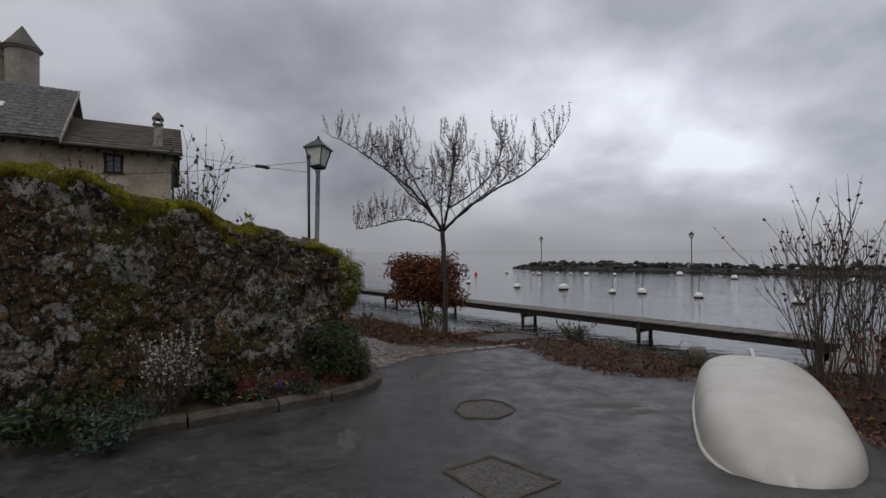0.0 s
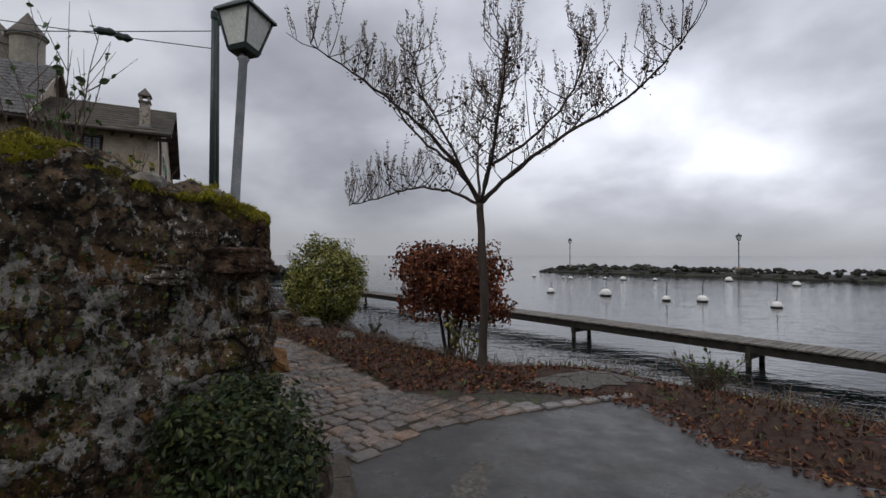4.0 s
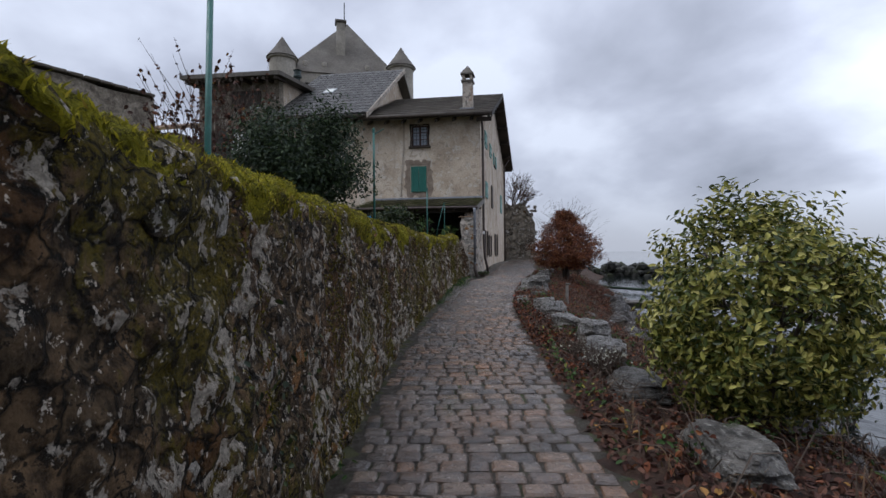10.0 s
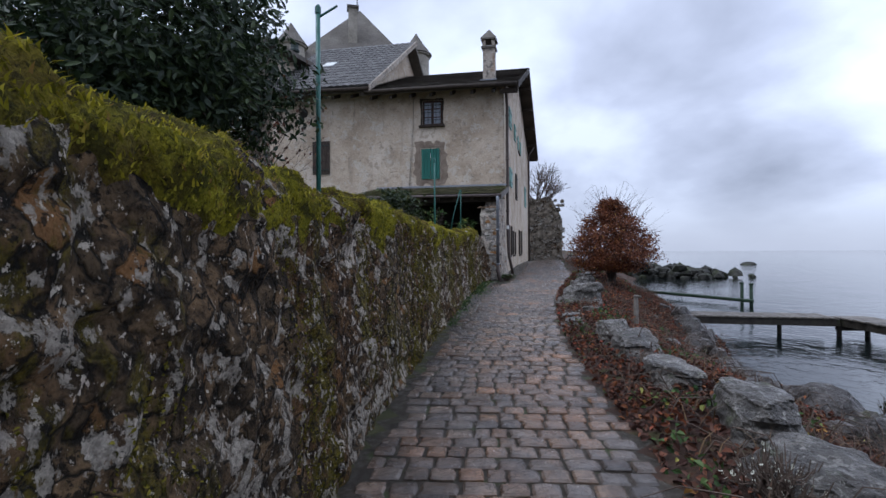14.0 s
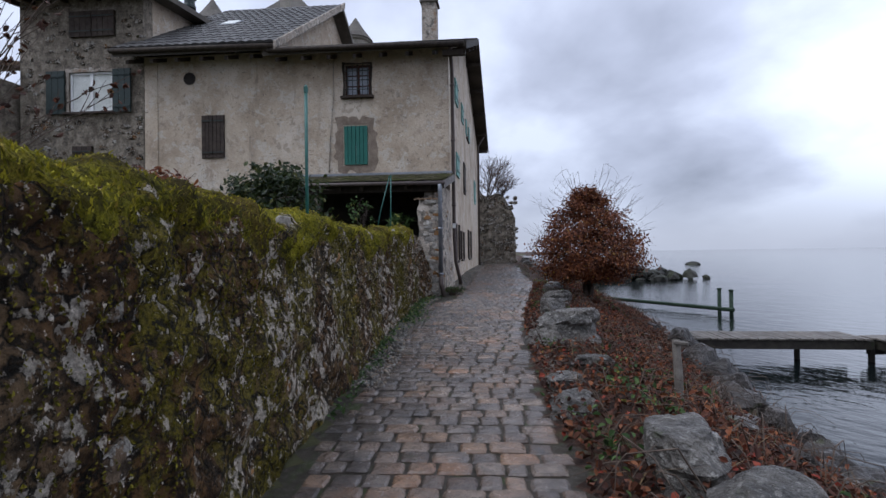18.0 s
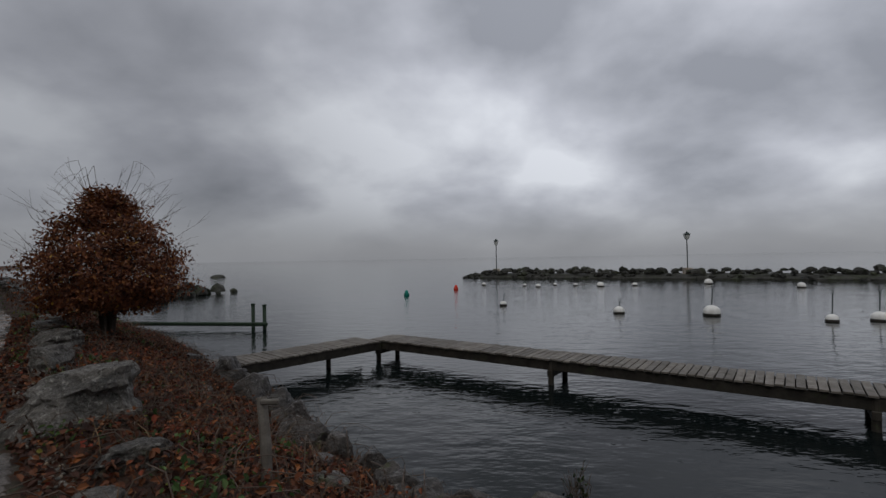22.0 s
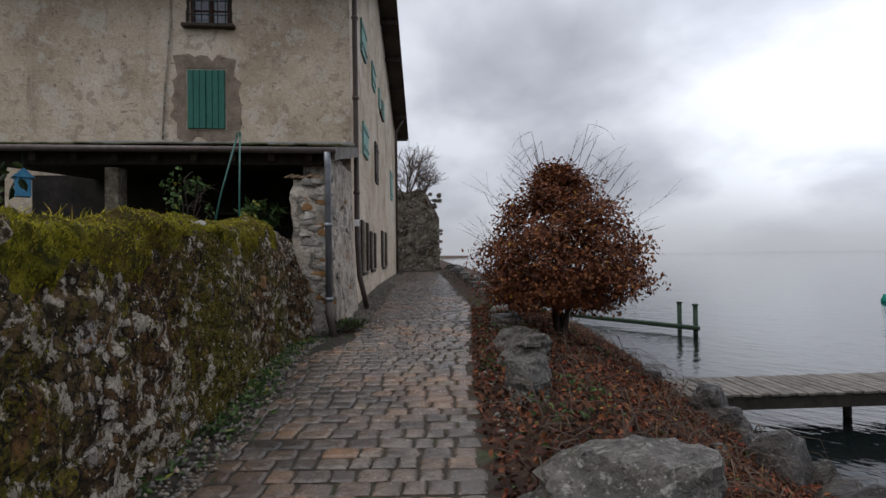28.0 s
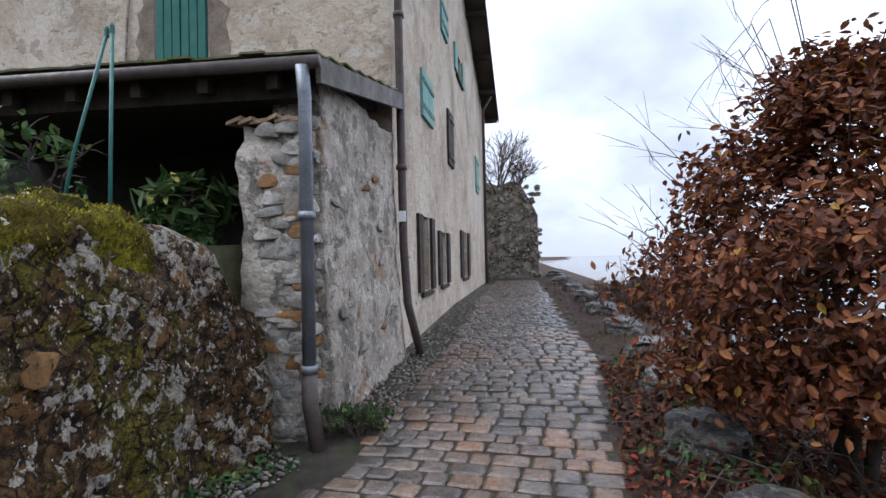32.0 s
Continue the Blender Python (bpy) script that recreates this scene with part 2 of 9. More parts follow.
SETT = dict(spec=0.5, cols=[(0.25, (0.052, 0.044, 0.039)), (0.5, (0.104, 0.087, 0.075)), (0.75, (0.175, 0.146, 0.122))], scale=5.5, detail=9, rough=(0.08, 0.30), bump=0.5, bscale=60,
            patches=[((0.15, 0.092, 0.058), 0.9, 0.48, 0.60, 0.65), ((0.034, 0.028, 0.023), 1.15, 0.50, 0.60, 0.6), ((0.05, 0.047, 0.045), 3.6, 0.56, 0.64, 0.6), ((0.05, 0.055, 0.02), 1.3, 0.60, 0.68, 0.5)], distance=0.008, relief=(16, 0.012),
            tints=[(0.0, (0.6, 0.58, 0.58)), (0.3, (0.86, 0.85, 0.85)), (0.55, (1.0, 0.96, 0.92)), (0.74, (1.08, 0.98, 0.87)), (0.90, (1.16, 0.98, 0.83)), (1.0, (1.34, 1.02, 0.74))])
M["sett"] = material("wet_sett", piece=0.2, **SETT)
M["sett_far"] = material("wet_sett_far", island=0.2, **SETT)

def masonry_face(name, dark, light, stone, pale, moss, brown, lichen=(0.40, 0.385, 0.365), green=(0.085, 0.075, 0.014)):
    """Old rubble: stones of their own tone in dark joints, grown over by pale lichen, moss and brown damp.
    stone: stones in a metre; pale, moss, brown: noise level from which each of them covers the face."""
    m = bpy.data.materials.new(name)
    m.use_nodes = True
    nt = m.node_tree
    nodes, links = nt.nodes, nt.links
    bsdf = nodes["Principled BSDF"]
    pos = nodes.new("ShaderNodeNewGeometry").outputs["Position"]

    def put(n, i, v):
        if isinstance(v, bpy.types.NodeSocket):
            links.new(v, n.inputs[i])
        else:
            n.inputs[i].default_value = v

    def calc(op, a, b=0.0):
        n = nodes.new("ShaderNodeMath")
        n.operation = op
        put(n, 0, a), put(n, 1, b)
        return n.outputs[0]

    def vec(op, a, b):
        n = nodes.new("ShaderNodeVectorMath")
        n.operation = op
        put(n, 0, a), put(n, 1, b)
        return n.outputs[0]

    def cloud_(scale, detail=6, rough=0.62, stretch=(1, 1, 1), colour=False):
        n = nodes.new("ShaderNodeTexNoise")
        put(n, "Vector", vec("MULTIPLY", pos, stretch))
        put(n, "Scale", scale), put(n, "Detail", detail), put(n, "Roughness", rough)
        return n.outputs["Color" if colour else "Fac"]

    def step(v, lo, hi, k=1.0):
        n = nodes.new("ShaderNodeMapRange")
        n.interpolation_type = "SMOOTHSTEP"
        put(n, "Value", v), put(n, "From Min", lo), put(n, "From Max", hi), put(n, "To Max", k)
        return n.outputs[0]

    def over(fac, a, b, mode="MIX"):
        n = nodes.new("ShaderNodeMix")
        n.data_type, n.blend_type = "RGBA", mode
        put(n, 0, fac)
        put(n, 6, a if isinstance(a, bpy.types.NodeSocket) else (*a, 1)), put(n, 7, b if isinstance(b, bpy.types.NodeSocket) else (*b, 1))
        return n.outputs[2]

    def cells(scale, where, feature="F1"):
        n = nodes.new("ShaderNodeTexVoronoi")
        n.feature = feature
        put(n, "Vector", where), put(n, "Scale", scale)
        return n

    bent = vec("ADD", vec("MULTIPLY", pos, (1, 1, 1.25)), vec("MULTIPLY", vec("SUBTRACT", cloud_(5, 4, 0.6, (1, 1, 1), True), (0.5, 0.5, 0.5)), (0.22, 0.22, 0.22)))
    st_ = cells(stone, bent)
    own = nodes.new("ShaderNodeSeparateColor")
    links.new(st_.outputs["Color"], own.inputs[0])
    r1, r2, r3 = own.outputs[0], own.outputs[1], own.outputs[2]
    joint = step(cells(stone, bent, "DISTANCE_TO_EDGE").outputs["Distance"], 0.0, 0.09)
    grain = cloud_(46, 8, 0.7)
    mid_ = cloud_(13, 8, 0.66)
    colour = over(step(mid_, 0.34, 0.66), dark, light)
    colour = over(step(r1, 0.0, 1.0), colour, over(1.0, colour, (1.9, 1.75, 1.6), "MULTIPLY"))
    colour = over(step(r2, 0.93, 0.95, 0.85), colour, (0.21, 0.105, 0.036))
    # damp red-brown zones
    colour = over(step(cloud_(0.75, 4, 0.55), brown, brown + 0.10, 0.75), colour, over(step(mid_, 0.38, 0.62), (0.022, 0.010, 0.004), (0.115, 0.056, 0.019)))
    # moss in streaks that run down the face
    streak = calc("ADD", calc("MULTIPLY", cloud_(1.5, 5, 0.6, (1, 1, 0.42)), 0.62), calc("MULTIPLY", cloud_(10, 7, 0.7, (1, 1, 0.6)), 0.38))
    colour = over(step(streak, moss, moss + 0.05, 0.9), colour, over(step(grain, 0.36, 0.64), (0.030, 0.027, 0.006), green))
    # deep joints and holes
    colour = over(calc("MULTIPLY", calc("SUBTRACT", 1.0, joint), step(cloud_(4.2, 5), 0.36, 0.52)), colour, (0.008, 0.007, 0.005))
    colour = over(step(cloud_(21, 6, 0.7), 0.55, 0.59, 0.9), colour, (0.009, 0.007, 0.005))
    # pale lichen: whole stone faces, torn blotches and small spots
    face = calc("MULTIPLY", step(r3, 0.52, 0.78), step(cloud_(1.0, 4, 0.5), 0.36, 0.52))
    rich = calc("MULTIPLY", calc("SUBTRACT", cloud_(0.7, 3, 0.5), 0.5), 0.24)
    blotch = step(calc("ADD", calc("ADD", cloud_(14, 8, 0.7, (1, 1, 0.72)), rich), calc("MULTIPLY", face, 0.11)), pale, pale + 0.035)
    blotch = calc("MAXIMUM", blotch, step(calc("ADD", cloud_(5.2, 9, 0.7), rich), pale + 0.085, pale + 0.10))
    fleck = step(cloud_(27, 6, 0.7, (1, 1, 0.8)), pale + 0.045, pale + 0.065)
    grey = over(step(cloud_(34, 7, 0.72), 0.34, 0.66), tuple(c * 0.42 for c in lichen), lichen)
    colour = over(calc("MULTIPLY", blotch, 0.88), colour, grey)
    colour = over(calc("MULTIPLY", fleck, 0.9), colour, tuple(c * 1.25 for c in lichen))
    colour = over(step(cloud_(24, 5, 0.65, (1, 1, 1.3)), 0.62, 0.645, 0.9), colour, (0.012, 0.010, 0.007))
    links.new(colour, bsdf.inputs["Base Color"])
    bsdf.inputs["Roughness"].default_value, bsdf.inputs["Specular IOR Level"].default_value = 0.88, 0.16
    b1, b2 = nodes.new("ShaderNodeBump"), nodes.new("ShaderNodeBump")
    put(b1, "Strength", 1.0), put(b1, "Distance", 0.05)
    put(b1, "Height", calc("ADD", calc("MULTIPLY", joint, 0.7), calc("MULTIPLY", mid_, 1.3)))
    put(b2, "Strength", 0.9), put(b2, "Distance", 0.02), put(b2, "Height", calc("ADD", grain, calc("MULTIPLY", blotch, 0.25)))
    links.new(b1.outputs[0], b2.inputs["Normal"]), links.new(b2.outputs[0], bsdf.inputs["Normal"])
    return m


M["wall"] = masonry_face("lichened_rubble_wall", (0.011, 0.008, 0.005), (0.110, 0.077, 0.044), 7.0, 0.571, 0.510, 0.475, (0.48, 0.425, 0.35), (0.13, 0.10, 0.012))
M["wall_mossy"] = masonry_face("moss_grown_rubble_wall", (0.011, 0.008, 0.004), (0.105, 0.074, 0.036), 7.5, 0.585, 0.478, 0.46, (0.58, 0.51, 0.42), (0.17, 0.135, 0.014))
M["wall_front"] = masonry_face("damp_rubble_wall", (0.013, 0.010, 0.006), (0.112, 0.080, 0.052), 3.4, 0.576, 0.520, 0.49, (0.40, 0.375, 0.34), (0.10, 0.085, 0.016))
M["wallstone"] = masonry_face("wall_stone", (0.018, 0.014, 0.010), (0.12, 0.095, 0.070), 4.0, 0.54, 0.56, 0.54, (0.44, 0.41, 0.36))
M["redblock"] = masonry_face("red_brown_block", (0.040, 0.022, 0.013), (0.135, 0.080, 0.050), 1.2, 0.61, 0.62, 0.60)
M["moss"] = material("moss", [(0.3, (0.065, 0.062, 0.007)), (0.48, (0.19, 0.175, 0.012)), (0.68, (0.36, 0.32, 0.02))], 5, 8, (0.9, 1.0), 1.0, 120,
                     [((0.09, 0.055, 0.018), 1.1, 0.50, 0.60, 0.75), ((0.035, 0.026, 0.009), 3.1, 0.50, 0.56, 0.7), ((0.03, 0.03, 0.008), 7, 0.54, 0.60, 0.75), ((0.022, 0.020, 0.007), 38, 0.54, 0.58, 0.7)], distance=0.04, fine=0.5, spec=0.1, relief=(18, 0.05))
M["mossblade"] = leafy("moss_blade", [(0.0, (0.075, 0.072, 0.007)), (0.5, (0.22, 0.20, 0.013)), (0.85, (0.40, 0.35, 0.025)), (1.0, (0.20, 0.12, 0.04))], 0.9)
M["mossdark"] = leafy("face_moss", [(0.0, (0.034, 0.031, 0.005)), (0.5, (0.105, 0.092, 0.011)), (0.9, (0.21, 0.18, 0.020)), (1.0, (0.11, 0.065, 0.02))], 0.9)
M["ochre"] = material("ochre_stone", [(0.3, (0.12, 0.062, 0.025)), (0.7, (0.26, 0.14, 0.055))], 9, 8, (0.7, 0.9), 0.6, 60, [((0.05, 0.04, 0.03), 6, 0.55, 0.65, 0.7)], piece=0.3, distance=0.012)
M["boulder"] = material("shore_boulder", [(0.3, (0.034, 0.030, 0.026)), (0.5, (0.082, 0.074, 0.064)), (0.72, (0.18, 0.165, 0.145))], 4.5, 10, (0.3, 0.7), 1.0, 26,
                        [((0.025, 0.024, 0.021), 2.6, 0.55, 0.62, 0.8), ((0.05, 0.06, 0.02), 3, 0.6, 0.66, 0.7), ((0.30, 0.285, 0.255), 14, 0.57, 0.60, 0.6), ((0.30, 0.285, 0.26), 40, 0.60, 0.62, 0.7), ((0.03, 0.028, 0.025), 9, 0.58, 0.62, 0.7, (1, 1, 2.5))], piece=0.25, distance=0.03, relief=(9, 0.16), spec=0.4)
M["bankrock"] = material("wet_brown_rock", [(0.3, (0.014, 0.011, 0.009)), (0.5, (0.034, 0.028, 0.024)), (0.72, (0.085, 0.075, 0.066))], 4.5, 10, (0.3, 0.7), 1.0, 26,
                         [((0.018, 0.015, 0.012), 2.6, 0.54, 0.6, 0.8), ((0.05, 0.055, 0.02), 3, 0.58, 0.63, 0.7), ((0.20, 0.185, 0.17), 12, 0.58, 0.6, 0.6)], piece=0.3, distance=0.03, spec=0.4, relief=(9, 0.12))
M["breakrock"] = material("breakwater_rock", [(0.3, (0.012, 0.012, 0.010)), (0.6, (0.038, 0.037, 0.032)), (0.8, (0.10, 0.097, 0.088))], 1.2, 9, (0.7, 0.95), 0.6, 8,
                          [((0.025, 0.03, 0.012), 0.8, 0.5, 0.62, 0.7)], island=0.4, distance=0.05)
M["plaster"] = material("weathered_render", [(0.3, (0.285, 0.225, 0.163)), (0.5, (0.43, 0.352, 0.265)), (0.7, (0.52, 0.44, 0.345))], 0.9, 10, (0.8, 0.95), 0.6, 26,
                        [((0.59, 0.53, 0.45), 0.35, 0.5, 0.62, 0.7), ((0.19, 0.145, 0.11), 1.1, 0.58, 0.68, 0.6), ((0.50, 0.46, 0.40), 2.6, 0.55, 0.58, 0.6), ((0.25, 0.20, 0.15), 3.6, 0.575, 0.60, 0.6), ((0.085, 0.07, 0.055), 4.0, 0.66, 0.69, 0.8),
                         ((0.10, 0.085, 0.07), 15, 0.63, 0.645, 0.85), ((0.13, 0.105, 0.08), 4.5, 0.625, 0.64, 0.7, (1, 1, 3.2)), ((0.50, 0.46, 0.40), 6, 0.60, 0.615, 0.5, (1, 1, 2.2)), ((0.14, 0.115, 0.09), 1.6, 0.60, 0.70, 0.5, (1, 1, 0.16))], fine=0.16, distance=0.02, relief=(9, 0.035))
M["plaster_low"] = material("peeling_render", [(0.3, (0.18, 0.15, 0.12)), (0.5, (0.33, 0.285, 0.235)), (0.7, (0.46, 0.41, 0.345))], 2.2, 10, (0.8, 0.95), 0.7, 22,
                            [((0.22, 0.13, 0.07), 1.5, 0.57, 0.62, 0.7), ((0.13, 0.12, 0.105), 2.6, 0.55, 0.575, 0.75), ((0.09, 0.085, 0.075), 5.3, 0.58, 0.61, 0.75), ((0.50, 0.465, 0.405), 7, 0.58, 0.60, 0.7)], fine=0.15, distance=0.03, relief=(8, 0.06))
M["rubble"] = material("rubble_masonry", [(0.3, (0.08, 0.066, 0.050)), (0.5, (0.17, 0.145, 0.113)), (0.7, (0.29, 0.25, 0.20))], 4.5, 9, (0.8, 0.95), 0.8, 18, [((0.05, 0.045, 0.038), 7, 0.55, 0.62, 0.7)], distance=0.04)
M["castle"] = material("castle_stone", [(0.3, (0.21, 0.19, 0.155)), (0.7, (0.36, 0.33, 0.28))], 0.6, 8, (0.8, 0.95), 0.4, 4, distance=0.05)
M["slate"] = material("castle_roof", [(0.3, (0.075, 0.066, 0.057)), (0.7, (0.13, 0.118, 0.10))], 0.5, 8, (0.7, 0.9), 0.4, 5, distance=0.03)
M["tile"] = material("cement_roof_tile", [(0.3, (0.045, 0.043, 0.042)), (0.7, (0.105, 0.10, 0.095))], 3, 8, (0.5, 0.8), 0.3, 40, piece=0.2, distance=0.01)
M["tile_far"] = material("cement_roof_tile_joined", [(0.3, (0.085, 0.085, 0.088)), (0.7, (0.16, 0.158, 0.155))], 3, 8, (0.5, 0.8), 0.3, 40, island=0.2, distance=0.01)
M["roofbrown"] = material("brown_roof", [(0.3, (0.05, 0.042, 0.034)), (0.7, (0.105, 0.09, 0.072))], 1.2, 8, (0.7, 0.9), 0.4, 30, [((0.06, 0.07, 0.02), 0.9, 0.6, 0.7, 0.5)], island=0.2, distance=0.01)
M["mossroof"] = material("mossy_tile", [(0.3, (0.055, 0.052, 0.03)), (0.7, (0.14, 0.125, 0.075))], 3, 8, (0.8, 0.95), 0.6, 30, [((0.07, 0.08, 0.02), 1.6, 0.5, 0.6, 0.8)], island=0.3, distance=0.02)
M["darkwood"] = material("dark_timber", [(0.3, (0.018, 0.014, 0.011)), (0.7, (0.05, 0.038, 0.028))], 8, 8, (0.6, 0.85), 0.5, 60, stretch=(1, 1, 0.3), piece=0.25, distance=0.006)
M["greywood"] = material("weathered_plank", [(0.3, (0.07, 0.06, 0.05)), (0.7, (0.15, 0.136, 0.118))], 5, 8, (0.5, 0.8), 0.5, 70, piece=0.25, distance=0.005)
M["pierwood"] = material("wet_pier_beam", [(0.3, (0.012, 0.010, 0.008)), (0.7, (0.04, 0.034, 0.026))], 6, 8, (0.4, 0.8), 0.5, 50, [((0.03, 0.04, 0.015), 3, 0.58, 0.66, 0.6)], piece=0.2, distance=0.006, spec=0.3)
M["shutgreen"] = material("green_painted_shutter", [(0.3, (0.012, 0.085, 0.066)), (0.7, (0.02, 0.12, 0.093))], 4, 7, (0.45, 0.7), 0.3, 60, distance=0.003, fine=0.12, spec=0.3)
M["shutpale"] = material("pale_green_shutter", [(0.3, (0.14, 0.27, 0.24)), (0.7, (0.22, 0.36, 0.32))], 4, 7, (0.6, 0.8), 0.3, 60, distance=0.003)
M["shutbrown"] = material("brown_wood_shutter", [(0.3, (0.028, 0.020, 0.016)), (0.7, (0.062, 0.048, 0.038))], 6, 8, (0.6, 0.85), 0.4, 60, piece=0.15, distance=0.004)
M["white"] = material("white_paint", [(0.3, (0.62, 0.62, 0.61)), (0.7, (0.78, 0.78, 0.77))], 3, 6, (0.4, 0.6), 0.1, 60, fine=0.05, spec=0.4)
M["hull"] = material("dirty_white_hull", [(0.3, (0.35, 0.325, 0.285)), (0.7, (0.45, 0.425, 0.38))], 2.0, 9, (0.3, 0.5), 0.15, 60, [((0.30, 0.28, 0.24), 2.4, 0.58, 0.75, 0.5), ((0.28, 0.255, 0.22), 9, 0.64, 0.7, 0.4)], fine=0.06, distance=0.003, spec=0.45)
M["iron"] = material("dark_green_iron", [(0.3, (0.010, 0.020, 0.018)), (0.7, (0.022, 0.034, 0.03))], 9, 6, (0.35, 0.6), 0.2, 60, metal=0.2, distance=0.003, spec=0.4)
M["greenpole"] = material("green_painted_post", [(0.3, (0.012, 0.07, 0.055)), (0.7, (0.02, 0.10, 0.08))], 9, 6, (0.4, 0.6), 0.2, 60, distance=0.003, spec=0.4)
M["mooring"] = material("algae_green_timber", [(0.3, (0.012, 0.022, 0.013)), (0.7, (0.03, 0.05, 0.03))], 6, 8, (0.5, 0.8), 0.5, 50, distance=0.006)
M["zinc"] = material("zinc_pipe", [(0.3, (0.13, 0.14, 0.155)), (0.7, (0.22, 0.23, 0.25))], 5, 7, (0.35, 0.6), 0.2, 60, metal=0.5, distance=0.003, spec=0.5)
M["brownpipe"] = material("brown_cast_pipe", [(0.3, (0.045, 0.032, 0.028)), (0.7, (0.085, 0.065, 0.055))], 8, 7, (0.4, 0.7), 0.3, 60, distance=0.003, spec=0.35)
M["galv"] = material("grey_lamp_pole", [(0.3, (0.15, 0.16, 0.165)), (0.7, (0.24, 0.25, 0.255))], 5, 7, (0.4, 0.6), 0.2, 60, metal=0.4, distance=0.002, spec=0.5)
M["kerb"] = material("kerb_stone", [(0.3, (0.03, 0.025, 0.020)), (0.7, (0.10, 0.083, 0.066))], 6, 9, (0.6, 0.9), 0.7, 50, [((0.04, 0.045, 0.015), 3, 0.55, 0.65, 0.7)], piece=0.2, distance=0.012)
M["gravelpatch"] = material("gravel_patch", [(0.3, (0.035, 0.032, 0.028)), (0.5, (0.075, 0.068, 0.06)), (0.7, (0.14, 0.13, 0.115))], 28, 9, (0.5, 0.9), 1.0, 90, distance=0.012)
M["bark"] = material("grey_brown_bark", [(0.3, (0.028, 0.021, 0.017)), (0.7, (0.075, 0.060, 0.049))], 9, 9, (0.7, 0.95), 0.7, 55, stretch=(1, 1, 0.35), distance=0.012)
M["twig"] = material("dark_twig", [(0.3, (0.05, 0.036, 0.028)), (0.7, (0.10, 0.075, 0.058))], 9, 5, (0.8, 0.95), 0.0, 60)
M["glass"] = material("dark_window_glass", [(0.3, (0.012, 0.013, 0.016)), (0.7, (0.03, 0.032, 0.036))], 2, 4, (0.05, 0.12), 0.0, 20, spec=0.5)
M["windowred"] = material("red_brown_window_frame", [(0.3, (0.035, 0.014, 0.010)), (0.7, (0.07, 0.028, 0.02))], 6, 6, (0.5, 0.7), 0.2, 60, distance=0.003)
# pale blue-grey base colour imitates sky reflected in the panes
M["skypane"] = material("pane_with_painted_sky", [(0.3, (0.20, 0.22, 0.26)), (0.7, (0.30, 0.32, 0.36))], 2, 4, (0.06, 0.14), 0.0, 20, spec=0.5)
M["buoywhite"] = material("dirty_white_buoy", [(0.3, (0.50, 0.49, 0.46)), (0.7, (0.72, 0.71, 0.68))], 4, 7, (0.4, 0.6), 0.1, 40, [((0.10, 0.11, 0.06), 5, 0.6, 0.7, 0.5)])
M["buoygreen"] = material("green_buoy", [(0.3, (0.0, 0.12, 0.09)), (0.7, (0.01, 0.18, 0.14))], 4, 5, (0.4, 0.6), 0.1, 40)
M["buoyred"] = material("red_buoy", [(0.3, (0.42, 0.03, 0.015)), (0.7, (0.55, 0.05, 0.03))], 4, 5, (0.4, 0.6), 0.1, 40)
# near-black base colour stands for the shade inside the shed and small openings
M["hollow_shade"] = material("interior_shade", [(0.3, (0.012, 0.011, 0.010)), (0.7, (0.035, 0.03, 0.027))], 3, 7, (0.8, 0.95), 0.4, 30)
M["blue"] = material("blue_plastic", [(0.3, (0.04, 0.17, 0.30)), (0.7, (0.06, 0.22, 0.36))], 3, 5, (0.4, 0.6), 0.1, 40)
M["mint"] = material("mint_plastic", [(0.3, (0.18, 0.42, 0.38)), (0.7, (0.24, 0.50, 0.46))], 3, 5, (0.4, 0.6), 0.1, 40)
M["lampglass"] = material("frosted_lamp_glass", [(0.3, (0.45, 0.46, 0.42)), (0.7, (0.58, 0.59, 0.55))], 3, 5, (0.25, 0.4), 0.0, 40, spec=0.5)
M["terracotta"] = material("broken_clay_tile", [(0.3, (0.16, 0.10, 0.06)), (0.7, (0.30, 0.22, 0.15))], 8, 8, (0.8, 0.95), 0.5, 50, piece=0.3, distance=0.01)
M["leaf_maple"] = leafy("red_brown_leaf", [(0.0, (0.040, 0.014, 0.009)), (0.4, (0.10, 0.032, 0.016)), (0.8, (0.18, 0.060, 0.026)), (1.0, (0.26, 0.10, 0.038))], 0.6)
M["leaf_beech"] = leafy("rust_leaf", [(0.0, (0.038, 0.013, 0.008)), (0.4, (0.095, 0.031, 0.014)), (0.8, (0.18, 0.06, 0.022)), (0.985, (0.22, 0.09, 0.028)), (1.0, (0.36, 0.22, 0.03))], 0.55)
M["leaf_aucuba"] = leafy("variegated_leaf", [(0.0, (0.022, 0.034, 0.008)), (0.3, (0.06, 0.078, 0.016)), (0.55, (0.165, 0.165, 0.033)), (0.8, (0.29, 0.27, 0.06)), (1.0, (0.44, 0.39, 0.12))], 0.35)
M["leaf_box"] = leafy("dark_green_leaf", [(0.0, (0.008, 0.015, 0.005)), (0.5, (0.019, 0.031, 0.009)), (0.9, (0.042, 0.056, 0.014)), (1.0, (0.09, 0.09, 0.024))], 0.45)
M["leaf_ever"] = leafy("evergreen_leaf", [(0.0, (0.008, 0.016, 0.008)), (0.6, (0.022, 0.036, 0.015)), (1.0, (0.05, 0.07, 0.025))], 0.5)
M["leaf_litter"] = leafy("fallen_leaf", [(0.0, (0.022, 0.010, 0.008)), (0.4, (0.060, 0.026, 0.018)), (0.75, (0.11, 0.052, 0.033)), (0.93, (0.17, 0.06, 0.03)), (1.0, (0.27, 0.15, 0.04))], 0.7, through=0.1)
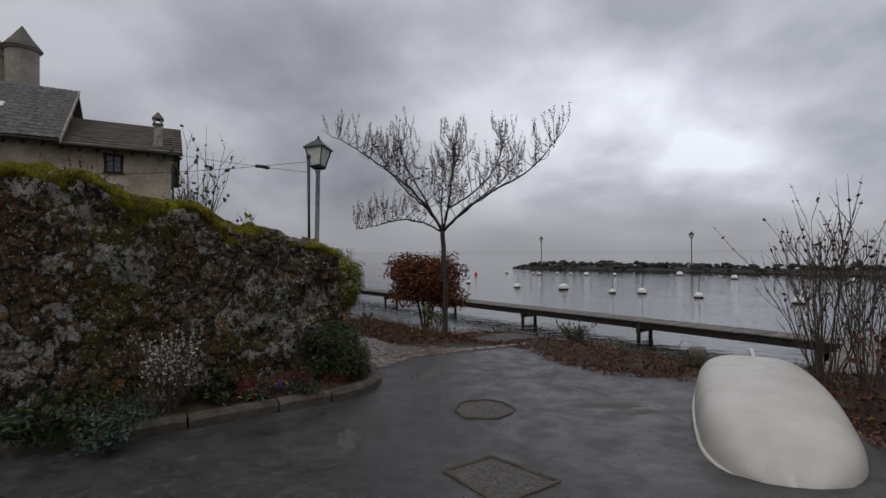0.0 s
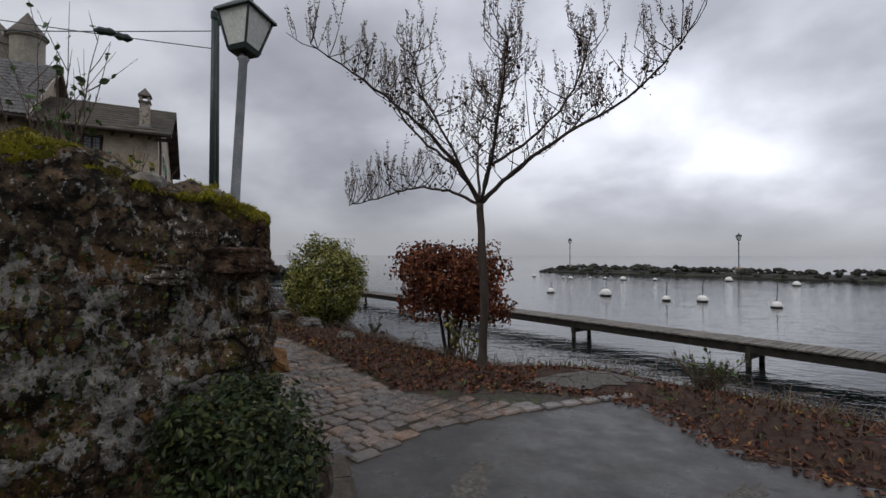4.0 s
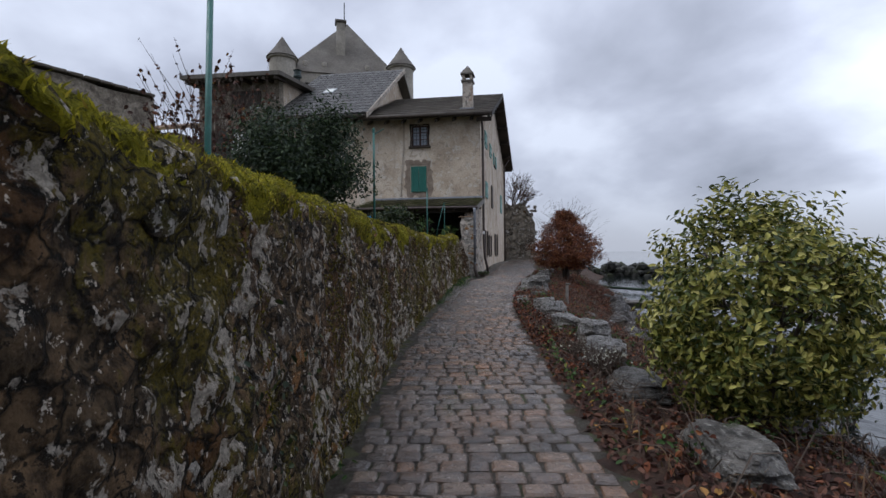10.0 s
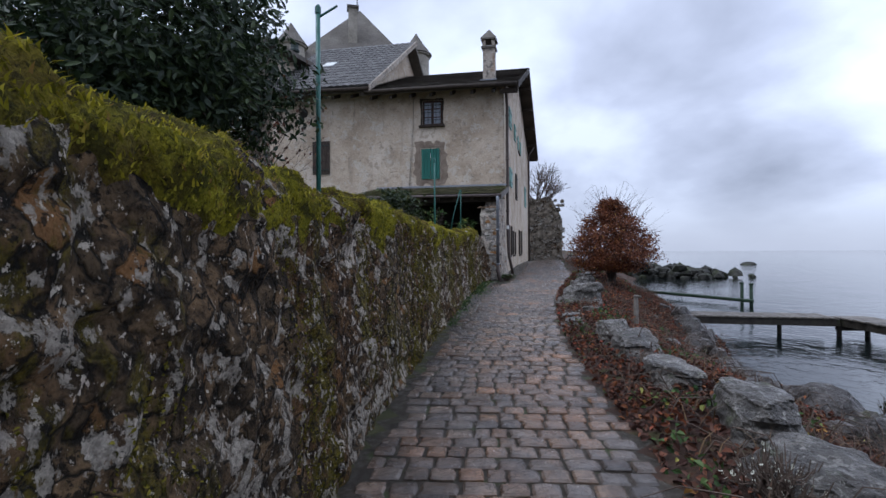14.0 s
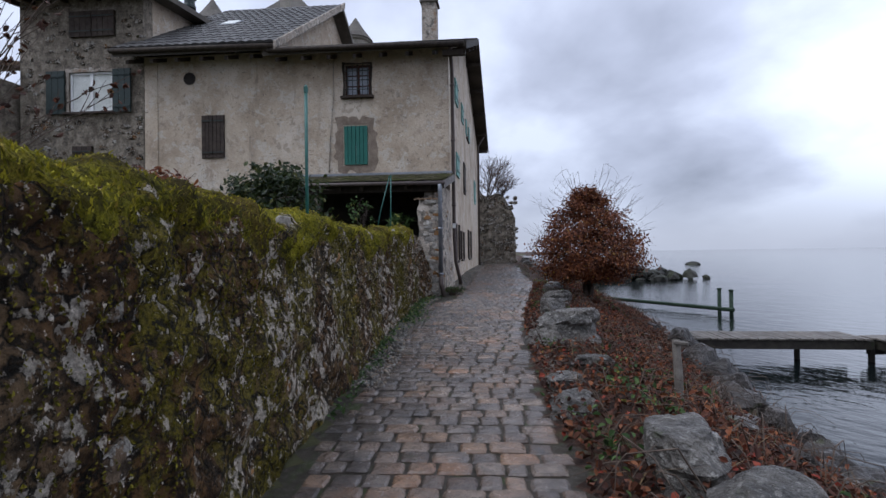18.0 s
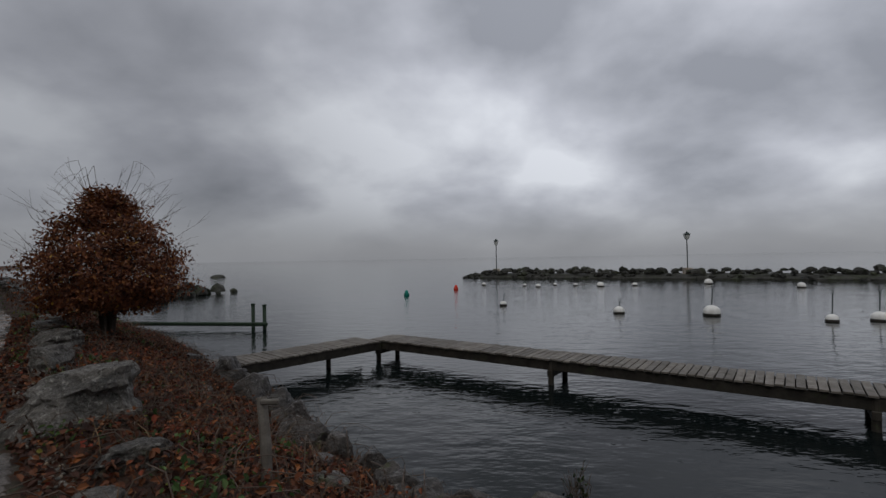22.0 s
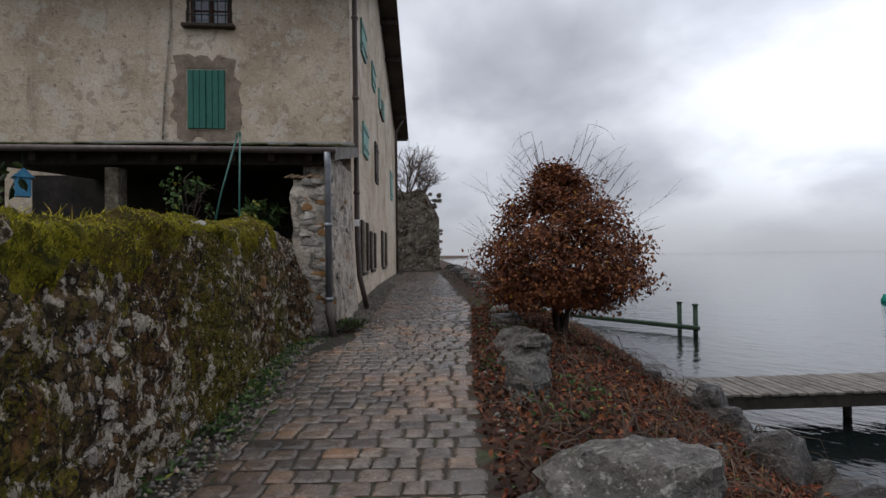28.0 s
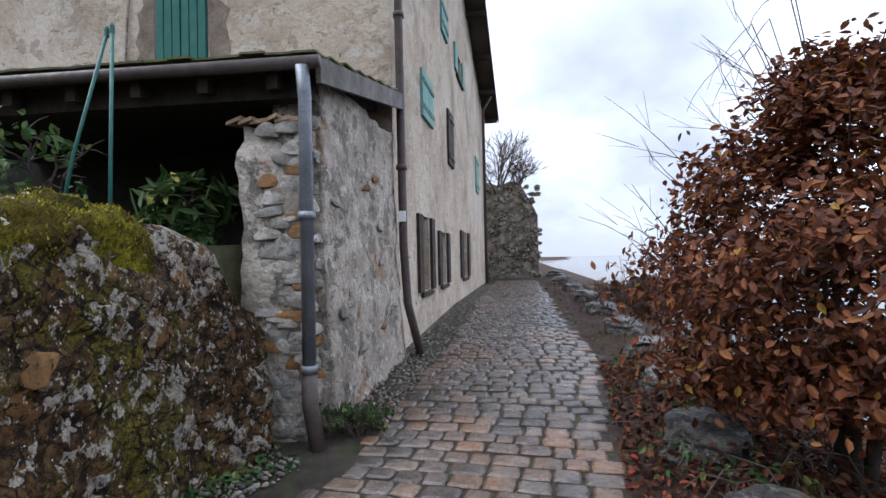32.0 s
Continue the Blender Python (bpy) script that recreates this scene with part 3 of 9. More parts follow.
M["leaf_dark"] = leafy("withered_leaf", [(0.0, (0.014, 0.009, 0.007)), (0.6, (0.035, 0.022, 0.016)), (1.0, (0.07, 0.04, 0.025))], 0.7)
M["leaf_bright"] = leafy("bright_fallen_leaf", [(0.0, (0.07, 0.014, 0.009)), (0.5, (0.16, 0.036, 0.014)), (0.9, (0.24, 0.085, 0.022)), (1.0, (0.32, 0.20, 0.04))], 0.7, through=0.1)
M["leaf_rust"] = leafy("rust_litter", [(0.0, (0.018, 0.008, 0.006)), (0.4, (0.052, 0.020, 0.012)), (0.75, (0.108, 0.040, 0.019)), (0.93, (0.165, 0.062, 0.024)), (1.0, (0.22, 0.035, 0.022))], 0.7, through=0.1)
M["leaf_weed"] = leafy("weed_leaf", [(0.0, (0.02, 0.04, 0.012)), (0.5, (0.05, 0.09, 0.025)), (0.9, (0.10, 0.15, 0.05)), (1.0, (0.28, 0.25, 0.05))], 0.6)
M["leaf_grey"] = leafy("grey_green_leaf", [(0.0, (0.02, 0.035, 0.024)), (0.6, (0.05, 0.075, 0.052)), (1.0, (0.10, 0.13, 0.095))], 0.7)
M["leaf_red"] = leafy("red_bed_leaf", [(0.0, (0.03, 0.008, 0.006)), (0.6, (0.09, 0.018, 0.014)), (0.9, (0.17, 0.04, 0.02)), (1.0, (0.05, 0.08, 0.02))], 0.6)
M["petal"] = leafy("pale_petal", [(0.0, (0.38, 0.38, 0.30)), (1.0, (0.66, 0.66, 0.56))], 0.7)
M["seed"] = leafy("grey_seed", [(0.0, (0.12, 0.095, 0.085)), (0.6, (0.23, 0.195, 0.175)), (1.0, (0.34, 0.30, 0.28))], 0.8)
M["grass"] = leafy("dry_grass", [(0.0, (0.03, 0.019, 0.011)), (0.6, (0.075, 0.044, 0.025)), (1.0, (0.15, 0.10, 0.05))], 0.8, through=0.1)


def lake_material():
    m = bpy.data.materials.new("lake_water")
    m.use_nodes = True
    nt = m.node_tree
    b = nt.nodes["Principled BSDF"]
    b.inputs["Base Color"].default_value = (0.004, 0.006, 0.006, 1)
    b.inputs["Specular IOR Level"].default_value = 0.36
    b.inputs["Roughness"].default_value, b.inputs["IOR"].default_value = 0.05, 1.333
    geo = nt.nodes.new("ShaderNodeNewGeometry")
    heights = []
    for scale, stretch, k in ((1.6, (0.8, 1.25, 1), 1.0), (4.2, (0.7, 1.5, 1), 0.45), (0.25, (1, 1, 1), 1.6)):
        mp, n = nt.nodes.new("ShaderNodeMapping"), nt.nodes.new("ShaderNodeTexNoise")
        mp.inputs["Rotation"].default_value, mp.inputs["Scale"].default_value = (0, 0, radians(25)), stretch
        nt.links.new(geo.outputs["Position"], mp.inputs[0]), nt.links.new(mp.outputs[0], n.inputs["Vector"])
        n.inputs["Scale"].default_value, n.inputs["Detail"].default_value = scale, 3
        mu = nt.nodes.new("ShaderNodeMath")
        mu.operation = "MULTIPLY"
        mu.inputs[1].default_value = k
        nt.links.new(n.outputs["Fac"], mu.inputs[0])
        heights.append(mu.outputs[0])
    add = heights[0]
    for h in heights[1:]:
        a = nt.nodes.new("ShaderNodeMath")
        nt.links.new(add, a.inputs[0]), nt.links.new(h, a.inputs[1])
        add = a.outputs[0]
    bump = nt.nodes.new("ShaderNodeBump")
    bump.inputs["Strength"].default_value, bump.inputs["Distance"].default_value = 0.5, 0.05
    nt.links.new(add, bump.inputs["Height"]), nt.links.new(bump.outputs[0], b.inputs["Normal"])
    return m


M["water"] = lake_material()
# ---------------------------------------------------------------- mesh helpers
rng = np.random.default_rng(7)


def thing(name, label, category, at=(0, 0, 0), turn=0.0, group="", kind=""):
    ob = new(name)
    ob.matrix_world = Matrix.Translation(at) @ Matrix.Rotation(turn, 4, "Z")
    return tagged(ob, label, category, group, kind)


def part(name, bm, mat, parent=None, label="", smooth=False):
    """A bmesh, or (verts, faces), as one mesh object under a thing."""
    me = bpy.data.meshes.new(name)
    if isinstance(bm, tuple):
        me.from_pydata(*(list(map(tuple, v)) if i == 0 else [tuple(int(k) for k in f) for f in v] for i, v in ((0, bm[0]),)), [], [tuple(map(int, f)) for f in bm[1]])
    else:
        bm.normal_update()
        bm.to_mesh(me)
        bm.free()
    for m in mat if isinstance(mat, (list, tuple)) else [mat]:
        me.materials.append(m)
    if smooth:
        me.polygons.foreach_set("use_smooth", [True] * len(me.polygons))
    ob = new(name, me)
    if parent:
        ob.parent = parent
    if label:
        ob["label"] = label
    return ob


def share(name, me, m, parent):
    """Another object on a mesh that is there already."""
    ob = new(name, me)
    ob.parent = parent
    ob.matrix_local = m
    return ob


def box(bm, centre, size, m=None, bevel=0.0):
    r = bmesh.ops.create_cube(bm, size=1)
    vs = r["verts"]
    for v in vs:
        v.co = Vector((v.co.x * size[0] + centre[0], v.co.y * size[1] + centre[1], v.co.z * size[2] + centre[2]))
    if bevel:
        es = list({e for v in vs for e in v.link_edges})
        vs = list({v for f in bmesh.ops.bevel(bm, geom=es, offset=bevel, segments=1, affect="EDGES")["faces"] for v in f.verts} | set(v for v in vs if v.is_valid))
    if m is not None:
        bmesh.ops.transform(bm, matrix=m, verts=[v for v in vs if v.is_valid])
    return vs


def boxed(size, bevel=0.01, centre=(0, 0, 0)):
    bm = bmesh.new()
    box(bm, centre, size, None, bevel)
    return bm


def tube_data(points, radii, n=6, cap=True):
    """Verts and faces of a tapering tube along points."""
    pts = [Vector(p) for p in points]
    vs, fs = [], []
    side = None
    for i, p in enumerate(pts):
        d = (pts[min(i + 1, len(pts) - 1)] - pts[max(i - 1, 0)])
        d = d.normalized() if d.length > 1e-9 else Vector((0, 0, 1))
        if side is None:
            side = d.cross(Vector((0.3, 0.5, 0.81)))
            if side.length < 1e-3:
                side = d.cross(Vector((1, 0, 0)))
        side = (side - d * side.dot(d)).normalized()
        other = d.cross(side)
        r = radii[i] if isinstance(radii, (list, tuple)) else radii
        for k in range(n):
            a = 2 * math.pi * k / n
            vs.append(tuple(p + r * (math.cos(a) * side + math.sin(a) * other)))
    for i in range(len(pts) - 1):
        for k in range(n):
            a, b = i * n + k, i * n + (k + 1) % n
            fs.append((a, b, b + n, a + n))
    if cap:
        fs.append(tuple(reversed(range(n))))
        fs.append(tuple(range((len(pts) - 1) * n, len(pts) * n)))
    return vs, fs


class Bag:
    """Gathers many small shapes for one mesh."""

    def __init__(self):
        self.v, self.f = [], []

    def add(self, vf):
        o = len(self.v)
        self.v += vf[0]
        self.f += [tuple(i + o for i in f) for f in vf[1]]

    def tube(self, points, radii, n=5, cap=True):
        self.add(tube_data(points, radii, n, cap))

    def data(self):
        return self.v, self.f


def lathe(profile, n=16, m=None):
    """Verts and faces of a turned shape from (radius, height)."""
    vs, fs = [], []
    for r, z in profile:
        for k in range(n):
            a = 2 * math.pi * k / n
            vs.append(Vector((r * math.cos(a), r * math.sin(a), z)))
    for i in range(len(profile) - 1):
        for k in range(n):
            a, b = i * n + k, i * n + (k + 1) % n
            fs.append((a, b, b + n, a + n))
    fs.append(tuple(reversed(range(n))))
    fs.append(tuple(range((len(profile) - 1) * n, len(profile) * n)))
    if m is not None:
        vs = [m @ v for v in vs]
    return [tuple(v) for v in vs], fs


def prism(outline, z0, z1):
    n = len(outline)
    vs = [(x, y, z0) for x, y in outline] + [(x, y, z1) for x, y in outline]
    fs = [tuple(reversed(range(n))), tuple(range(n, 2 * n))] + [(i, (i + 1) % n, n + (i + 1) % n, n + i) for i in range(n)]
    return vs, fs


def rock_data(size, seed, cuts=2, rough=0.28, flat=0.0):
    """An uneven angular stone of about that size, resting on z = 0."""
    bm = bmesh.new()
    bmesh.ops.create_icosphere(bm, subdivisions=cuts, radius=1)
    r = random.Random(seed)
    planes = [(Vector((r.uniform(-1, 1), r.uniform(-1, 1), r.uniform(-0.4, 1))).normalized(), r.uniform(0.55, 0.86)) for _ in range(13)]
    if flat:
        planes.append((Vector((r.uniform(-0.1, 0.1), r.uniform(-0.1, 0.1), 1)).normalized(), flat))
    off = Vector((seed * 3.7, seed * 1.3, 0))
    for v in bm.verts:
        p = v.co.copy()
        for nrm, d in planes:
            over_ = p.dot(nrm) - d
            if over_ > 0:
                p -= nrm * over_ * 0.97
        p *= 1 + rough * 0.38 * (noise.fractal(v.co * 1.7 + off, 1.0, 2.0, 3))
        v.co = p
    zs = [v.co.z for v in bm.verts]
    z0 = min(zs) * 0.6
    out_v = [(v.co.x * size[0] / 2, v.co.y * size[1] / 2, (max(v.co.z, z0) - z0) * size[2] / (max(zs) - z0)) for v in bm.verts]
    out_f = [tuple(v.index for v in f.verts) for f in bm.faces]
    bm.free()
    return out_v, out_f


def slab_rock(size, seed):
    """A blocky bedded boulder with worn edges and strata, resting on z = 0."""
    bm = bmesh.new()
    bmesh.ops.create_cube(bm, size=2)
    bmesh.ops.subdivide_edges(bm, edges=bm.edges, cuts=12, use_grid_fill=True)
    r = random.Random(seed)
    off = Vector((seed * 2.3, seed * 0.7, seed * 1.1))
    lean_x, lean_y, taper = r.uniform(-0.22, 0.22), r.uniform(-0.22, 0.22), r.uniform(0.05, 0.25)
    top_x, top_y = r.uniform(-0.18, 0.18), r.uniform(-0.18, 0.18)
    chips = [(Vector((r.choice((-1, 1)) * r.uniform(0.5, 1), r.choice((-1, 1)) * r.uniform(0.3, 1), r.uniform(0, 0.8))).normalized(), r.uniform(0.95, 1.2)) for _ in range(6)]
    for v in bm.verts:
        p = v.co.copy()
        k = (abs(p.x) ** 7 + abs(p.y) ** 7 + abs(p.z) ** 7) ** (1 / 7)
        p /= k
        for nrm, d in chips:
            o_ = p.dot(nrm) - d
            if o_ > 0:
                p -= nrm * o_ * 0.95
        layer = math.floor((p.z + 0.25 * noise.noise(p * 1.1 + off)) * 3.2)
        step = 0.07 * noise.cell(Vector((layer * 1.7 + seed, 0.3, 0.7)))
        s = (1 - taper * (p.z + 1) / 2) * (1 + step)
        n1 = noise.fractal(p * 1.5 + off, 1.0, 2.0, 4)
        p = Vector((p.x * s + lean_x * p.z, p.y * s + lean_y * p.z, p.z + (top_x * p.x + top_y * p.y if p.z > 0 else 0))) * (1 + 0.10 * n1 + 0.05 * noise.fractal(p * 4.5 + off, 0.9, 2.0, 3))
        v.co = p
    z0, z1 = min(v.co.z for v in bm.verts), max(v.co.z for v in bm.verts)
    out_v = [(v.co.x * size[0] / 2, v.co.y * size[1] / 2, (v.co.z - z0) / (z1 - z0) * size[2]) for v in bm.verts]
    out_f = [tuple(v.index for v in f.verts) for f in bm.faces]
    bm.free()
    return out_v, out_f


def leaves(points, size, normals=None, bend=0.25, seed=1, long=1.9, jitter=0.5, droop=0.0):
    """A leaf of two folded quads at each point. Returns verts and faces."""
    r = np.random.default_rng(seed)
    p = np.asarray(points, float)
    n = len(p)
    if not n:
        return [], []
    up = r.normal(size=(n, 3)) if normals is None else np.asarray(normals, float) + r.normal(size=(n, 3)) * jitter
    up /= np.linalg.norm(up, axis=1, keepdims=True) + 1e-9
    t = r.normal(size=(n, 3))
    t[:, 2] -= droop
    t -= up * (t * up).sum(1, keepdims=True)
    t /= np.linalg.norm(t, axis=1, keepdims=True) + 1e-9
    s = np.cross(up, t)
    k = size * r.uniform(0.65, 1.3, (n, 1))
    l, w, b = t * k * long / 2, s * k / 2, up * k * bend
    vs = np.stack([p - l, p - l * 0.45 + w * 0.8 + b * 0.5, p + l * 0.25 + w * 0.9 + b * 0.35, p + l - b * 0.5, p + l * 0.25 - w * 0.9 + b * 0.35, p - l * 0.45 - w * 0.8 + b * 0.5], 1).reshape(-1, 3)
    i = np.arange(n) * 6
    fs = np.concatenate([np.stack([i, i + 1, i + 2, i + 3], 1), np.stack([i, i + 3, i + 4, i + 5], 1)])
    return vs.tolist(), fs.tolist()


def blades(points, height, width=0.012, lean=0.5, seed=2):
    r = np.random.default_rng(seed)
    p = np.asarray(points, float)
    n = len(p)
    a = r.uniform(0, 2 * np.pi, n)
    h = height * r.uniform(0.4, 1.3, n)
    d = np.stack([np.cos(a), np.sin(a), np.zeros(n)], 1)
    side = np.stack([-np.sin(a), np.cos(a), np.zeros(n)], 1) * (width / 2)
    ln = lean * r.uniform(0.2, 1.4, n)
    tip = p + d * (h * ln)[:, None] + np.array([0, 0, 1]) * h[:, None]
    midp = p + d * (h * ln * 0.3)[:, None] + np.array([0, 0, 1]) * (h * 0.6)[:, None]
    vs = np.stack([p - side, p + side, midp + side * 0.8, midp - side * 0.8, tip], 1).reshape(-1, 3)
    i = np.arange(n) * 5
    fs = np.stack([i, i + 1, i + 2, i + 3], 1).tolist() + np.stack([i + 3, i + 2, i + 4], 1).tolist()
    return vs.tolist(), fs


# ---------------------------------------------------------------- the plan
LAKE = -0.85
FRONT = [(-6.3, 0.2), (-4.2, 2.1), (-2.3, 3.9), (-1.1, 5.1), (-0.3, 6), (0.35, 6.85), (0.85, 7.6)]
LANE = [(0.9, 8), (0.1, 8.55), (-0.74, 9.13), (-1.72, 9.95), (-2.7, 10.7), (-3.85, 11.45), (-5.4, 12.5), (-7.2, 13.8), (-8.75, 15.05), (-10.1, 16.2), (-11.3, 17.2), (-12.6, 18.3), (-13.6, 19.1), (-15.3, 20.65), (-16.4, 21.55), (-16.95, 22.1), (-17.1, 22.6)]
HOUSE_O, HOUSE_A, HOUSE_B = Vector((-19.05, 24.75)), Vector((-0.669, -0.743)), Vector((-0.701, 0.713))
EDGE = [(8.2, -40), (7.4, -3), (7.3, 4.3), (7.2, 7), (6.8, 8.6), (6.3, 9), (5, 9.35), (4.2, 9.75), (3.7, 10.8), (2.5, 11.05), (1.5, 10.7), (0.8, 10.4), (-0.2, 11.2), (-1.24, 12.05), (-2.2, 12.8), (-3.5, 13.6), (-4.6, 14.4), (-6.2, 15.6), (-8.45, 17.25), (-10.1, 18.6), (-11.5, 19.95), (-12.85, 21.3), (-13.75, 22.3), (-14.65, 23.35), (-16, 25), (-17.4, 26.65), (-19.9, 28.9), (-23.4, 32.3), (-28.5, 37.2), (-70, 78)]
SHORE = [(40.0, -20.0), (24.0, -1.0), (15.5, 8.5), (12.0, 12.6), (8.29, 14.07), (4.89, 14.87), (1.98, 15.53), (-0.62, 16.93), (-2.42, 18.03), (-4.02, 18.93), (-5.52, 19.93), (-6.92, 20.93), (-8.22, 21.83), (-9.27, 22.73), (-10.37, 24.43), (-11.72, 26.53), (-13.22, 28.03), (-14.21, 29.07), (-16.5, 32.3), (-21.0, 36.2), (-25.0, 40.5), (-29.0, 46.0), (-33.0, 52.0), (-45.0, 65.0), (-95.0, 100.0), (-400.0, 205.0)]
# row of blocks between asphalt yard and paved lane
EDGING = [(1, 8.1), (1.25, 8.6), (1.48, 9.38), (2.2, 10.1), (2.8, 10.6), (3.4, 11.1)]
RISE_U = np.array([-40, -12, -7.4, -3.8, 0, 5, 7.5, 10, 12.5, 16, 19.3, 21.7, 23.1, 30, 60])
RISE_Z = np.array([0.9, 0.45, 0.3, 0.01, 0.08, 0.09, 0.11, 0.21, 0.34, 0.43, 0.52, 0.6, 0.68, 0.95, 1.2])


def rise(x, y):
    """Height of the walked ground."""
    return np.interp((0.8 - x) * 0.75 + (y - 9.5) * 0.66, RISE_U, RISE_Z)


def side_of(px, py, line):
    """Distance to a polyline and on which side of it points lie (+: left of its way)."""
    px, py = np.asarray(px, float), np.asarray(py, float)
    best, sign = np.full(px.shape, 1e9), np.ones(px.shape)
    for (ax, ay), (bx, by) in zip(line[:-1], line[1:]):
        dx, dy = bx - ax, by - ay
        t = np.clip(((px - ax) * dx + (py - ay) * dy) / (dx * dx + dy * dy), 0, 1)
        d = np.hypot(px - ax - t * dx, py - ay - t * dy)
        s = np.sign(dx * (py - ay) - dy * (px - ax))
        near = d < best - 1e-9
        best, sign = np.where(near, d, best), np.where(near, s, sign)
    return best, np.where(sign == 0, 1, sign)


WALL_LINE = FRONT + LANE
# the same line carried on along the house front, to tell garden from lane
GARDEN_LINE = WALL_LINE + [tuple(HOUSE_O + HOUSE_A * 0.3 + HOUSE_B * b) for b in (-0.1, 15.5)] + [(-60, 66)]
TOP_AT = np.array([(-6.3, 0.2, 4.2), (-4.2, 2.1, 3.85), (-2.3, 3.9, 3.4), (-1.4, 5, 3.05), (-0.6, 5.9, 2.72), (0.05, 6.8, 2.42), (0.5, 7.5, 2.25), (0.75, 7.95, 2.08), (0.1, 8.55, 2.07), (-0.74, 9.1, 2.1), (-2, 9.95, 2.12), (-3.3, 10.9, 2.03), (-5.2, 12.2, 2.08), (-6.8, 13.3, 2.05), (-8.7, 14.8, 2.08), (-10.2, 16, 2.03), (-11.8, 17.4, 2.06), (-13.5, 18.8, 2.08), (-15.3, 20.4, 2.2), (-16.5, 21.5, 2.3), (-16.95, 22.1, 2.26), (-17.1, 22.6, 1.6)])


def land(x, y):
    """Height of the ground sheet."""
    x, y = np.asarray(x, float), np.asarray(y, float)
    base = rise(x, y)
    dw, sw = side_of(x, y, GARDEN_LINE)
    de, se = side_of(x, y, EDGE)
    ds, ss = side_of(x, y, SHORE)
    # lake side of the edge of the paving: a planted bank falling to the water
    bank = (se < 0) & ~(sw > 0)
    f = np.clip((de) / (de + ds + 1e-6), 0, 1)
    drop = np.where(f < 0.2, 0.05 * np.sin(f / 0.2 * np.pi * 0.5), 0.05 - (np.clip(f - 0.2, 0, 1) / 0.8) ** 1.15 * (base + 0.15 - LAKE))
    bump = 0.05 * np.sin(x * 2.3 + 1.1 * np.sin(y * 1.7)) * np.cos(y * 2.1)
    z = np.where(bank, np.maximum(base + drop + bump * np.clip(de * 3, 0, 1), LAKE - 0.15), base)
    # garden behind the wall
    top = 1.75 + np.clip((-(x) - 0) * 0.02, 0, 1.2) + np.clip(6.5 - y, 0, 8) * 0.28
    gz = np.minimum(top, 3.6) + 0.06 * np.sin(x * 1.3) * np.cos(y * 1.1)
    garden = (sw > 0) & (dw > 0.42)
    z = np.where(garden, gz, z)
    wet = ss < 0
    z = np.where(wet & ~garden, LAKE - 0.12 - np.minimum(ds * 0.35, 5), z)
    return z


# ---------------------------------------------------------------- ground and lake
def axis(lo, hi, step, far, grow=1.25):
    a = list(np.arange(lo, hi + 1e-6, step))
    s = step
    while a[0] > -far:
        s *= grow
        a.insert(0, a[0] - s)
    s = step
    while a[-1] < far:
        s *= grow
        a.append(a[-1] + s)
    return np.array(a)


def build_ground():
    xs, ys = axis(-32, 14, 0.22, 2600), axis(-1, 42, 0.22, 2600)
    gx, gy = np.meshgrid(xs, ys)
    z = land(gx, gy)
    nx, ny = len(xs), len(ys)
    v = np.stack([gx, gy, z], -1).reshape(-1, 3)
    i = (np.arange(ny - 1)[:, None] * nx + np.arange(nx - 1)[None]).ravel()
    f = np.stack([i, i + 1, i + 1 + nx, i + nx], 1)
    cx, cy = v[f].mean(1)[:, 0], v[f].mean(1)[:, 1]
    dw, sw = side_of(cx, cy, GARDEN_LINE)
    de, se = side_of(cx, cy, EDGE)
    ob = part("ground", (v.tolist(), f.tolist()), [M["asphalt"], M["earth"], M["garden"], M["joint"]], None, smooth=True)
    kind_ = np.zeros(len(f), int)
    bank = (se < 0) & ~(sw > 0)
    kind_[bank] = 1
    kind_[sw > 0] = 2
    lane = (~bank) & (sw < 0) & (side_of(cx, cy, EDGING)[1] > 0)
    kind_[lane] = 3
    ob.data.polygons.foreach_set("material_index", kind_.astype(np.int32))
    tagged(ob, "wet asphalt yard, muddy lane bed and leaf-strewn bank", "ground", kind="structure")


build_ground()
lake = part("water", ([(-3000, -600, LAKE), (3000, -600, LAKE), (3000, 4500, LAKE), (-3000, 4500, LAKE)], [(0, 1, 2, 3)]), M["water"])
tagged(lake, "still grey lake with fine ripples", "lake", kind="structure")


# ---------------------------------------------------------------- the long mossy wall
def resample(line, step):
    out_ = []
    for (a, b) in zip(line[:-1], line[1:]):
        a, b = Vector(a), Vector(b)
        n = max(1, round((b - a).length / step))
        out_ += [a.lerp(b, i / n) for i in range(n)]
    return out_ + [Vector(line[-1])]


def smooth_line(pts, rounds=6):
    for _ in range(rounds):
        pts = [pts[0]] + [(pts[i - 1] + 2 * pts[i] + pts[i + 1]) / 4 for i in range(1, len(pts) - 1)] + [pts[-1]]
    return pts


WALL_PTS = smooth_line(resample(WALL_LINE, 0.05), 16)


def wall_top(p):
    d = np.hypot(TOP_AT[:, 0] - p[0], TOP_AT[:, 1] - p[1])
    w = 1 / (d + 0.25) ** 4
    return float((TOP_AT[:, 2] * w).sum() / w.sum())


def wall_frame(i):
    a, b = WALL_PTS[max(i - 3, 0)], WALL_PTS[min(i + 3, len(WALL_PTS) - 1)]
    d = (b - a).normalized()
    return Vector((d.y, -d.x))  # outwards, to the lane


WALL_OUT = [wall_frame(i) for i in range(len(WALL_PTS))]
WALL_H = [wall_top(p) for p in WALL_PTS]


